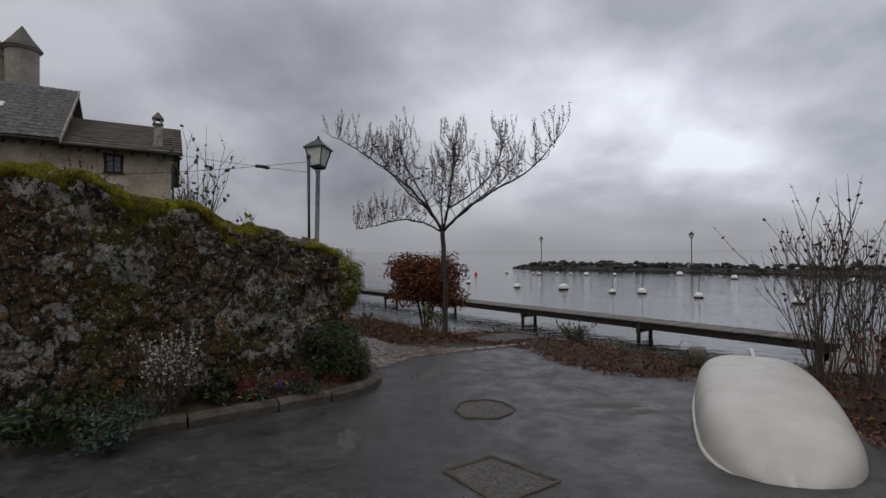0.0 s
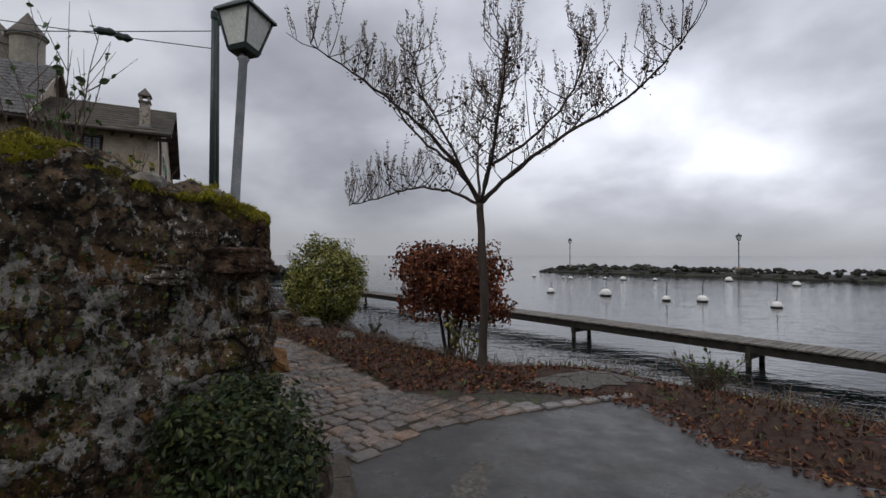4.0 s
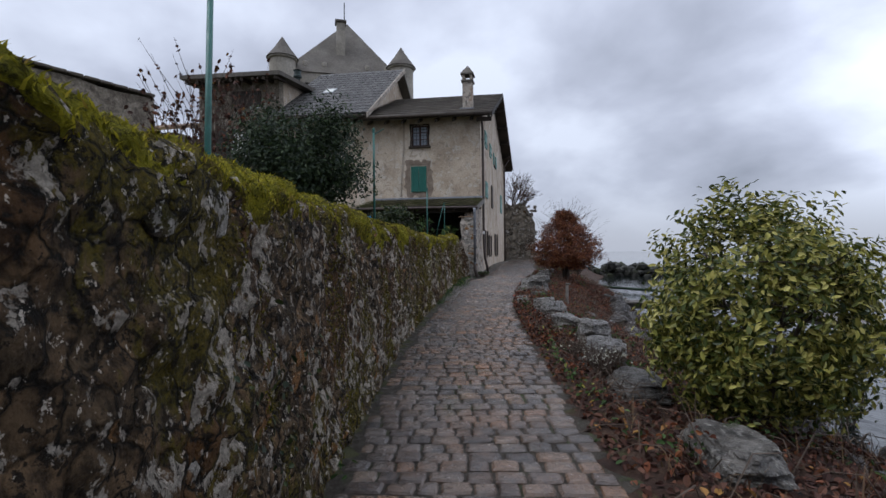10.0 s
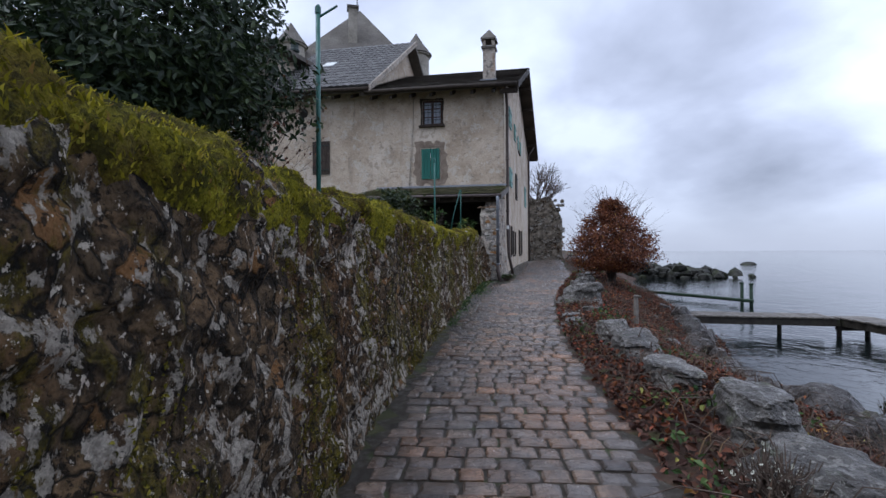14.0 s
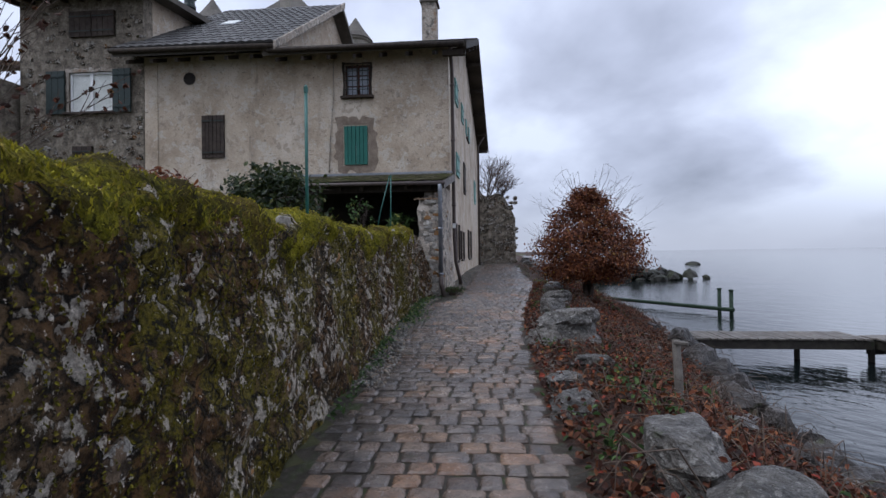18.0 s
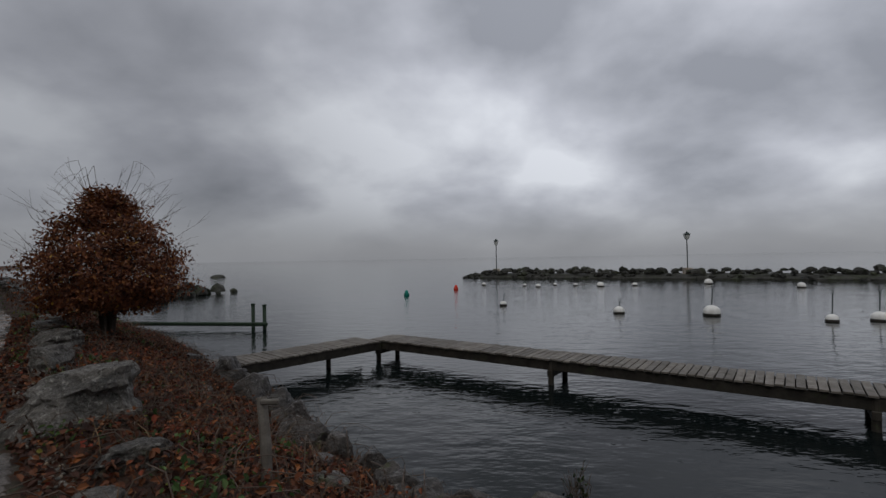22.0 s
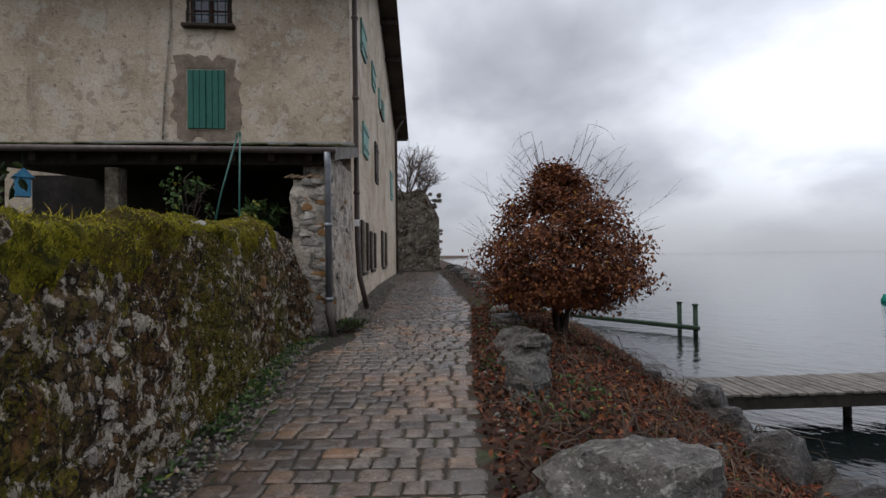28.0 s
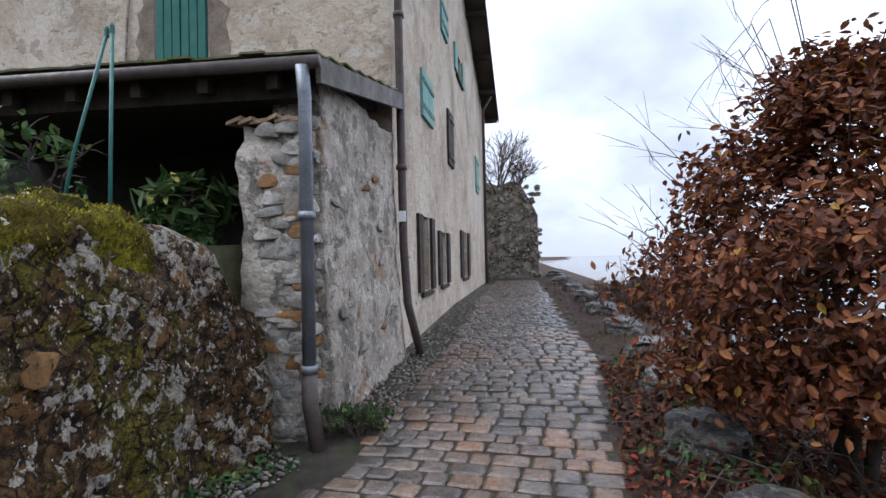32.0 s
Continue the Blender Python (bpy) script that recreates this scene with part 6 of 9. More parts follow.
def rough_block(a0, a1, b0, b1, z0, z1, spread, mat, name, step=0.14, rel=0.045, label=""):
    """An uneven masonry block in the house frame that widens towards its foot."""
    bm = bmesh.new()
    box(bm, (0, 0, 0), (1, 1, 1))
    n = max(2, int(max(abs(a1 - a0), abs(b1 - b0), z1 - z0) / step))
    bmesh.ops.subdivide_edges(bm, edges=bm.edges, cuts=n, use_grid_fill=True)
    for v in bm.verts:
        fa, fb, fz = v.co.x + 0.5, v.co.y + 0.5, v.co.z + 0.5
        w = spread * (1 - fz) ** 1.6
        q = hp(a0 - w + (a1 - a0 + w) * fa, b0 - w * 0.6 + (b1 - b0 + w * 0.6) * fb, z0 + (z1 - z0) * fz)
        d = Vector((v.co.x, v.co.y, v.co.z * 0.6))
        wd = Vector((HOUSE_A.x * d.x + HOUSE_B.x * d.y, HOUSE_A.y * d.x + HOUSE_B.y * d.y, d.z))
        cell = noise.voronoi(q * 4.2)[0]
        q += wd.normalized() * (rel * noise.fractal(q * 2.4, 1, 2, 3) + rel * min(0.6, cell[1] - cell[0]))
        v.co = LM @ q
    return part(name, bm, mat, lean, label, smooth=True)


rough_block(0.0, 0.4, -2.3, -0.06, 0.2, 3.62, 0.16, M["plaster_low"], "end_wall", label="peeling white render over stone")
rough_block(0.05, 0.5, -2.62, -2.1, 0.2, 3.1, 0.06, M["plaster_low"], "pillar", 0.12, 0.06, label="rubble stone pillar under broken tiles")
for k in range(6):
    v, f = slab_pts([hp(-0.02 + 0.1 * k, -2.68 + 0.02 * (k % 2), 3.13 + 0.015 * (k % 3)), hp(0.11 + 0.1 * k, -2.65, 3.12), hp(0.11 + 0.1 * k, -2.2, 3.19), hp(-0.02 + 0.1 * k, -2.2, 3.17)], 0.03)
    lpart("cap_tile", (v, f), M["terracotta"])
# posts, shelf boards and the back of the shed
for a0 in (LEAN_L - 0.25,):
    lpart("post", prism([hp(a0, -2.5, 0)[:2], hp(a0 + 0.16, -2.5, 0)[:2], hp(a0 + 0.16, -2.35, 0)[:2], hp(a0, -2.35, 0)[:2]], 0.4, L_OUT - 0.2), M["darkwood"])
lpart("shelf", slab_pts([hp(0.8, -0.7, 2.75), hp(2.6, -0.7, 2.75), hp(2.6, -0.2, 2.75), hp(0.8, -0.2, 2.75)], 0.05), M["shutbrown"])
lpart("brick_pier", prism([hp(3.2, -2.42, 0)[:2], hp(3.4, -2.42, 0)[:2], hp(3.4, -2.2, 0)[:2], hp(3.2, -2.2, 0)[:2]], 0.4, 3.3), M["rubble"])

# dark sheets added behind, above and below to stand for the shed's inner shade
lpart("back_wall", slab_pts([hp(0.3, -0.12, 3.55), hp(6.2, -0.12, 3.55), hp(6.2, -0.06, 3.55), hp(0.3, -0.06, 3.55)], 3.2), M["hollow_shade"], "dark sheet standing for the shade inside")
lpart("ceiling_board", slab_pts([hp(0.4, -2.42, L_OUT - 0.2), hp(5.05, -2.42, L_OUT - 0.2), hp(5.05, -0.1, L_OUT - 0.05), hp(0.4, -0.1, L_OUT - 0.05)], 0.03), M["hollow_shade"])
lpart("floor", slab_pts([hp(0.4, -2.4, 2.12), hp(5.05, -2.4, 2.12), hp(5.05, -0.1, 2.12), hp(0.4, -0.1, 2.12)], 0.2), M["hollow_shade"], "dark slab standing for the shaded floor")
# stones that show in the pillar and the peeling end wall
r_ = random.Random(23)
pillar_stone = {}
shapes_ = [rock_data((0.24, 0.12, 0.13), 620 + k, 2, 0.25) for k in range(5)]
for k in range(110):
    z = 0.6 + 2.5 * (k / 110) + r_.uniform(-0.05, 0.05)
    if k % 3:
        q = in_front("a", r_.uniform(0.1, 0.46), 2.65, z)
    else:
        q = in_front("b", r_.uniform(-2.58, -2.2), 0.0, z) if k % 2 else in_front("b", r_.uniform(-2.1, -0.3), 0.02 + 0.16 * (1 - z / 3.7) ** 1.6, z)
    if k % 3 == 0 and r_.random() < 0.45 and z > 1.6:
        continue
    tone = "ochre" if r_.random() < 0.22 else "palestone"
    m = LM @ q @ Matrix.Rotation(r_.uniform(-0.15, 0.15), 4, "Y") @ Matrix.Diagonal((r_.uniform(0.7, 1.35), 0.34, r_.uniform(0.55, 1.0), 1)) @ Matrix.Translation((0, 0, -0.06))
    key = (tone, k % 5)
    if key not in pillar_stone:
        ob = part("stone", shapes_[k % 5], M[tone], lean)
        ob.matrix_local = m
        pillar_stone[key] = ob.data
    else:
        share("stone", pillar_stone[key], m, lean)
# ---------------------------------------------------------------- pier
DECK = -0.31
pier = thing("pier", "weathered wooden plank pier on dark posts", "pier", (-10.1, 30.1, DECK))
PM = pier.matrix_world.inverted()
plank_mesh = {}


def deck_run(p0, p1, width, step=0.145, legs=(), name="plank"):
    p0, p1 = Vector((*p0, DECK)), Vector((*p1, DECK))
    d = (p1 - p0).normalized()
    ang = math.atan2(d.y, d.x)
    n = int((p1 - p0).length / step)
    key = round(width, 2)
    if key not in plank_mesh:
        plank_mesh[key] = []
        for k in range(3):
            bm = boxed((step * 0.86, width + 0.05 * k, 0.04), 0.006)
            ob = part(name, bm, M["greywood"], pier)
            plank_mesh[key].append(ob)
    r = random.Random(key)
    for i in range(n):
        src = plank_mesh[key][i % 3]
        m = PM @ Matrix.Translation(p0 + d * (step * (i + 0.5)) + Vector((0, 0, r.uniform(-0.004, 0.004)))) @ Matrix.Rotation(ang + r.uniform(-0.012, 0.012), 4, "Z")
        if i < 3:
            src.matrix_local = m
        else:
            share("plank", src.data, m, pier)
    side = Vector((-d.y, d.x, 0))
    L_ = (p1 - p0).length
    for s in (-0.5, 0.5):
        bm = bmesh.new()
        box(bm, (L_ / 2, 0, -0.13), (L_, 0.09, 0.2), None, 0.008)
        ob = part("beam", bm, M["pierwood"], pier)
        ob.matrix_local = PM @ Matrix.Translation(p0 + side * (s * (width - 0.15))) @ Matrix.Rotation(ang, 4, "Z")
    for x in legs:
        for s in (-0.42, 0.42):
            top = p0 + d * x + side * (s * width)
            part("leg", ([tuple(PM @ Vector(v)) for v in tube_data([top + Vector((0, 0, -0.06)), top + Vector((0, 0, -2.6))], 0.065, 10)[0]], tube_data([top, top], 0.1, 10)[1]), M["pierwood"], pier)
        bm = boxed((0.12, width, 0.14), 0.008)
        part("crossbeam", bm, M["pierwood"], pier).matrix_local = PM @ Matrix.Translation(p0 + d * x + Vector((0, 0, -0.3))) @ Matrix.Rotation(ang, 4, "Z")


deck_run((-10.1, 30.1), (11.0, 15.2), 0.92, legs=(0.25, 5.2, 10.4, 15.5, 20.5, 25.3))
deck_run((-13.45, 26.55), (-10.35, 29.75), 1.0, legs=())
lone = Vector((-13.45, 26.55)).lerp(Vector((-10.35, 29.75)), 0.7)
v, f = tube_data([PM @ Vector((lone.x, lone.y, DECK - 0.05)), PM @ Vector((lone.x, lone.y, -2.9))], 0.06, 10)
part("leg", (v, f), M["pierwood"], pier)
deck_run((8.9, 10.4), (11.9, 15.7), 1.15)

# ---------------------------------------------------------------- breakwater
def breakwater():
    w = thing("breakwater", "long low breakwater of dark tumbled rocks", "breakwater", kind="structure")
    a, b = Vector((-4.2, 84.0)), Vector((130.0, 8.0))
    d = (b - a).normalized()
    s = Vector((-d.y, d.x))
    L_ = (b - a).length
    cross = [(-2.9, LAKE - 1), (-2.5, -0.72), (-1.5, -0.38), (1.5, -0.3), (2.5, LAKE - 1)]
    vs = [(*(a + d * x + s * o), z) for x in (2.0, L_) for o, z in cross]
    part("core", (vs, [(i, i + 1, i + 6, i + 5) for i in range(4)] + [(0, 1, 2, 3, 4), (9, 8, 7, 6, 5)]), M["breakrock"], w)
    bag = Bag()
    r = random.Random(5)
    shapes = [rock_data((1, 1, 1), k, 1, 0.3) for k in range(10)]
    for i in range(1150):
        x = r.uniform(0, 1) ** 1.3 * L_
        o = r.uniform(-2.9, 2.4)
        z = LAKE - 0.12 + (0.95 if abs(o) < 1.6 else max(0.0, 1.0 - (abs(o) - 1.6) * 1.25)) * min(1, (x + 0.8) / 4) - r.uniform(0, 0.5)
        k = r.uniform(0.45, 1.15)
        q = a + d * x + s * o
        m = Matrix.Translation((q.x, q.y, z)) @ Matrix.Rotation(r.uniform(0, 6.3), 4, "Z") @ Matrix.Diagonal((k * 1.3, k, k * r.uniform(0.4, 0.7), 1))
        v, f = r.choice(shapes)
        bag.add(([tuple(m @ Vector(p)) for p in v], f))
    tagged(part("rock_pile", bag.data(), M["breakrock"], w), kind="stuff")


breakwater()
# ---------------------------------------------------------------- yard: bed kerb, covers, boat, lamp
def at_ground(x, y, dz=0.0):
    return Vector((x, y, float(land(x, y)) + dz))


KERB = [(-4.6, 0.9), (-3, 2.4), (-1.65, 3.68), (-0.3, 4.75), (0.47, 5.6), (1.12, 6.4), (1.5, 6.75), (1.72, 7.35), (1.58, 7.9), (1.2, 8.35)]
kerb = thing("kerb", "worn mossy stone kerb round the flower bed", "kerb", at_ground(0.46, 5.78), kind="structure")
kp_ = resample(KERB, 0.16)
kp_ = smooth_line(kp_, 4)
KI = kerb.matrix_world.inverted()
i = 0
rk = random.Random(3)
while i < len(kp_) - 3:
    n = rk.choice((4, 5, 6))
    seg = kp_[i:i + n + 1]
    if len(seg) < 3:
        break
    vs, fs = [], []
    for j, p in enumerate(seg):
        d = (seg[min(j + 1, len(seg) - 1)] - seg[max(j - 1, 0)]).normalized()
        o = Vector((d.y, -d.x))
        z = float(rise(p.x, p.y))
        shrink = 0.012 if j in (0, len(seg) - 1) else 0.0
        q = p + d * (0.012 if j == 0 else -0.012 if j == len(seg) - 1 else 0)
        for off, zz in ((0.0 - shrink, -0.05), (0.0 - shrink, 0.10 - shrink), (-0.035, 0.145 - shrink), (-0.15, 0.15 - shrink), (-0.18, 0.12), (-0.18, -0.05)):
            jit = 0.008 * noise.noise(Vector((q.x * 6, q.y * 6, off * 20)))
            vs.append(tuple(KI @ Vector((q.x + o.x * (off + jit), q.y + o.y * (off + jit), z + zz + jit))))
    for j in range(len(seg) - 1):
        for k in range(6):
            a, b = j * 6 + k, j * 6 + (k + 1) % 6
            fs.append((a, a + 6, b + 6, b))
    fs += [tuple(range(6)), tuple(reversed(range((len(seg) - 1) * 6, len(seg) * 6)))]
    part("kerb_stone", (vs, fs), M["kerb"], kerb)
    i += n
# soil of the bed
soil_v, soil_f = [], []
for j, p in enumerate(kp_):
    d = (kp_[min(j + 1, len(kp_) - 1)] - kp_[max(j - 1, 0)]).normalized()
    o = Vector((d.y, -d.x))
    for k in range(6):
        q = p - o * (0.12 + 0.22 * k)
        soil_v.append((q.x, q.y, float(rise(q.x, q.y)) + 0.10 + 0.035 * k + 0.04 * noise.noise(Vector((q.x * 3, q.y * 3, 1)))))
for j in range(len(kp_) - 1):
    for k in range(5):
        a = j * 6 + k
        soil_f.append((a, a + 6, a + 7, a + 1))
tagged(part("flower_bed_soil", (soil_v, soil_f), M["earth"], smooth=True), "dark damp soil of the flower bed", "soil", kind="structure")


def patch(name, outline, mat, label, lift=0.006, rim=None):
    th = thing(name, label, "ground cover", at_ground(*outline[0]))
    inv = th.matrix_world.inverted()
    c = Vector((sum(p[0] for p in outline) / len(outline), sum(p[1] for p in outline) / len(outline)))
    vs, fs = [tuple(inv @ at_ground(c.x, c.y, lift))], []
    rings = 5
    for k in range(1, rings + 1):
        for p in outline:
            q = c.lerp(Vector(p), k / rings)
            vs.append(tuple(inv @ at_ground(q.x, q.y, lift - (0.008 if k == rings else 0))))
    n = len(outline)
    for j in range(n):
        fs.append((0, 1 + j, 1 + (j + 1) % n))
        for k in range(rings - 1):
            a, b = 1 + k * n + j, 1 + k * n + (j + 1) % n
            fs.append((a, a + n, b + n, b))
    part("gravel_fill", (vs, fs), mat, th, smooth=True)
    if rim:
        pts = [at_ground(*p, 0.005) for p in outline] + [at_ground(*outline[0], 0.005)]
        v, f = tube_data(pts, 0.018, 5)
        part("rim", ([tuple(inv @ Vector(p)) for p in v], f), rim, th)


def ragged(cx, cy, rx, ry, n, seed, turn=0.0, rough=0.1):
    r = random.Random(seed)
    out_ = []
    for k in range(n):
        a = 2 * math.pi * k / n
        s = 1 + r.uniform(-rough, rough)
        x, y = rx * s * math.cos(a), ry * s * math.sin(a)
        out_.append((cx + x * math.cos(turn) - y * math.sin(turn), cy + x * math.sin(turn) + y * math.cos(turn)))
    return out_


patch("drain_cover", ragged(3.35, 6.93, 0.37, 0.37, 26, 1, 0, 0.06), M["gravelpatch"], "round drain cover sunk in wet asphalt", rim=M["kerb"])
sq = [(3.36, 4.94), (3.5, 5.1), (3.71, 5.34), (3.9, 5.2), (4.13, 5.02), (4.35, 4.84), (4.2, 4.66), (3.94, 4.37), (3.76, 4.55), (3.56, 4.74)]
patch("stone_cover", sq, M["gravelpatch"], "square patched stone cover with broken edges", rim=M["kerb"])
for k, (x, y, s) in enumerate(((4.9, 7.3, 0.35), (5.2, 7.0, 0.25), (4.1, 8.9, 0.3), (2.2, 8.4, 0.4), (2.1, 5.6, 0.3), (4.6, 8.2, 0.22))):
    patch("asphalt_break", ragged(x, y, s, s * 0.35, 22, k + 20, 0.5 * k, 0.35), M["gravelpatch"], "crumbled shallow hollow in the asphalt", 0.005)
patch("gravel_strip", ragged(3.0, 11.5, 0.85, 0.28, 26, 41, 0.45, 0.25), M["gravelpatch"], "strip of pale gravel beside the lane", 0.02)


def boat():
    b = thing("boat", "white upturned dinghy, stained hull, resting on asphalt", "boat", at_ground(6.38, 6.6, -0.02), radians(-12))
    L_, n, m = 3.3, 26, 25
    vs, fs = [], []
    for i in range(n):
        f = i / (n - 1)
        y = -L_ / 2 + L_ * f
        blunt = math.sqrt(max(0.0, 1 - (max(0.0, 0.22 - f) / 0.22) ** 2)) * math.sqrt(max(0.0, 1 - (max(0.0, f - 0.86) / 0.14) ** 2))
        w = 0.66 * (math.sin(math.pi * min(1, 0.22 + 0.48 * f)) ** 0.6) * (0.35 + 0.65 * blunt)
        h = 0.5 * (0.55 + 0.45 * math.sin(math.pi * min(1.0, 0.12 + f * 0.62))) * (0.12 + 0.88 * blunt)
        end = 1.0 if 0.0 < f < 1.0 else 0.9
        for j in range(m):
            a = math.pi * j / (m - 1)
            ca, sa = math.cos(a), math.sin(a)
            x = w * math.copysign(abs(ca) ** 0.62, ca) * end
            z = 0.03 + h * sa ** 0.72 * end
            z += 0.02 * math.exp(-((a - math.pi / 2) / 0.09) ** 2) * (f < 0.75)
            vs.append((x, y, z))
    for i in range(n - 1):
        for j in range(m - 1):
            a = i * m + j
            fs.append((a, a + 1, a + m + 1, a + m))
    fs.append(tuple(range(m)))
    fs.append(tuple(reversed(range((n - 1) * m, n * m))))
    part("hull", (vs, fs), M["hull"], b, smooth=True)
    rim_l = [Vector(vs[i * m]) for i in range(n)]
    rim_r = [Vector(vs[i * m + m - 1]) for i in range(n - 1, -1, -1)]
    v, f = tube_data(rim_l + rim_r + [rim_l[0]], 0.026, 8)
    part("gunwale", (v, f), M["hull"], b, "rolled rim", True)
    for x, y, d in ((-0.03, -1.08, 0.10), (0.27, -0.85, 0.09), (0.3, -0.82, 0.09)):
        z = 0.40 if abs(x) < 0.1 else 0.37
        v, f = tube_data([(x, y, z), (x + 0.004, y + d, z + 0.035)], 0.0028, 5)
        part("scratch", (v, f), M["brownpipe"], b)

    v, f = slab_pts([Vector(c) for c in ((-0.02, 1.0, 0.5), (0.02, 1.0, 0.5), (0.02, 1.46, 0.46), (-0.02, 1.46, 0.46))], 0.12)
    part("skeg", ([(p[0], p[1], p[2] + 0.10 * (p[1] > 1.2)) for p in v], f), M["hull"], b, "short white fin on the stern")


boat()


def lantern_post(name, at, height, label, scale=1.0, pole=None):
    p = thing(name, label, "lamp", at, group="lake lamps" if scale > 1.0 else "")
    if scale < 1.0:  # the pole by the wall leans
        p.matrix_world = Matrix.Translation(at) @ Matrix.Rotation(radians(8.5), 4, Vector((-0.92, -0.38, 0)))
    h = height
    part("pole", lathe([(0.046 * scale, -0.2), (0.046 * scale, 0.5), (0.044 * scale, 0.65), (0.042 * scale, h - 0.75 * scale), (0.06 * scale, h - 0.72 * scale), (0.03 * scale, h - 0.66 * scale)], 14), pole or M["galv"], p, smooth=True)
    z0 = h - 0.66 * scale
    w0, w1, hh = 0.10 * scale, 0.185 * scale, 0.40 * scale

    def sq_(w, z):
        return [(-w, -w, z), (w, -w, z), (w, w, z), (-w, w, z)]

    part("lantern_base", (sq_(w0, z0) + sq_(w0 * 1.2, z0 + 0.05 * scale), [(3, 2, 1, 0), (4, 5, 6, 7), (0, 1, 5, 4), (1, 2, 6, 5), (2, 3, 7, 6), (3, 0, 4, 7)]), M["iron"], p)
    g0, g1 = sq_(w0 * 0.98, z0 + 0.05 * scale), sq_(w1 * 0.96, z0 + hh)
    part("lantern_glass", (g0 + g1, [(0, 1, 5, 4), (1, 2, 6, 5), (2, 3, 7, 6), (3, 0, 4, 7), (3, 2, 1, 0), (4, 5, 6, 7)]), M["lampglass"], p, "frosted glass panes")
    for a, b in zip(sq_(w0 * 1.05, z0 + 0.04 * scale), sq_(w1, z0 + hh)):
        v, f = tube_data([a, b], 0.013 * scale, 5)
        part("lantern_bar", (v, f), M["iron"], p)
    r0, r1, r2 = sq_(w1 * 1.18, z0 + hh), sq_(w1 * 1.15, z0 + hh + 0.03 * scale), sq_(w1 * 0.42, z0 + hh + 0.17 * scale)
    part("lantern_roof", (r0 + r1 + r2, [(3, 2, 1, 0), (0, 1, 5, 4), (1, 2, 6, 5), (2, 3, 7, 6), (3, 0, 4, 7), (4, 5, 9, 8), (5, 6, 10, 9), (6, 7, 11, 10), (7, 4, 8, 11), (8, 9, 10, 11)]), M["iron"], p)
    part("finial", lathe([(0.075 * scale, z0 + hh + 0.17 * scale), (0.06 * scale, z0 + hh + 0.21 * scale), (0.02 * scale, z0 + hh + 0.23 * scale), (0.028 * scale, z0 + hh + 0.26 * scale), (0.004, z0 + hh + 0.3 * scale)], 10), M["iron"], p)
    return p


lantern_post("street_lamp", (0.28, 8.14, 1.7), 2.37, "street lamp with four-sided lantern on grey pole", 0.86)
for x, y in ((-1.2, 82.3), (18.9, 70.9), (43.6, 56.9)):
    q = lantern_post("breakwater_lamp", (x, y, -0.35), 4.75, "lantern lamp on slim dark pole on the breakwater", 1.35, M["iron"])
    bm = boxed((0.8, 0.8, 0.9), 0.03, (0, 0, 0.25))
    part("plinth", bm, M["plaster_low"], q, "pale concrete plinth")


def plain_pole(name, at, top, radius, mat, label, lean_to=(0, 0), arm=None, category="pole"):
    p = thing(name, label, category, at)
    h = top - at[2]
    v, f = tube_data([(0, 0, -0.3), (lean_to[0] * 0.5, lean_to[1] * 0.5, h / 2), (lean_to[0], lean_to[1], h)], radius, 10)
    part("shaft", (v, f), mat, p, smooth=True)
    v, f = lathe([(radius * 1.3, h - 0.02), (radius * 1.3, h + 0.03), (0.01, h + 0.05)], 10, Matrix.Translation((*lean_to, 0)))
    part("cap", (v, f), mat, p)
    if arm:
        v, f = tube_data([(*lean_to, h - 0.05), (lean_to[0] + arm[0], lean_to[1] + arm[1], h + arm[2])], radius * 0.5, 8)
        part("arm", (v, f), mat, p)
    return p


plain_pole("cable_post", (0.24, 7.96, 1.75), 3.6, 0.021, M["iron"], "dark green steel cable post behind the wall", (0.02, 0.0))
plain_pole("cable_post", (0.2, 8.06, 1.75), 3.62, 0.021, M["iron"], "dark green steel cable post behind the wall", (-0.03, 0.02))
plain_pole("garden_pole", (-4.72, 11.14, 1.8), 3.5, 0.022, M["greenpole"], "dark green steel pole behind the mossy wall top", (-0.3, 0.08))
plain_pole("garden_pole", (-7.94, 13.9, 1.8), 3.48, 0.018, M["greenpole"], "green painted steel pole with short arm", arm=(0.1, 0.12, 0.03))
plain_pole("garden_pole", (-11.5, 17.07, 1.8), 3.2, 0.015, M["greenpole"], "green painted steel pole in the garden")
plain_pole("garden_pole", (-17.51, 21.64, 1.95), 3.62, 0.013, M["greenpole"], "green painted steel pole with slanting brace", (0.0, 0.03))
plain_pole("pole_brace", (-17.75, 21.26, 1.95), 3.6, 0.012, M["greenpole"], "slanting green steel brace", (0.21, 0.38))


def cable(points, sag, insul):
    c = thing("overhead_cable", "thin black overhead cable with insulators", "cable", points[0])
    a, b = Vector(points[0]), Vector(points[1])
    pts = [a.lerp(b, k / 14) - Vector((0, 0, sag * math.sin(math.pi * k / 14))) - a for k in range(15)]
    part("wire", tube_data(pts, 0.004, 5), M["iron"], c)
    for t_ in insul:
        p = a.lerp(b, t_) - Vector((0, 0, sag * math.sin(math.pi * t_))) - a
        d = (b - a).normalized() * 0.07
        part("insulator", tube_data([p - d, p - d * 0.5, p, p + d * 0.5, p + d], [0.012, 0.032, 0.026, 0.032, 0.012], 8), M["iron"], c)


cable(((0.24, 7.96, 3.35), (-7.0, 5.5, 5.2)), 0.3, (0.09,))
cable(((0.17, 8.08, 3.55), (-6.0, 3.5, 3.6)), 0.4, (0.1,))

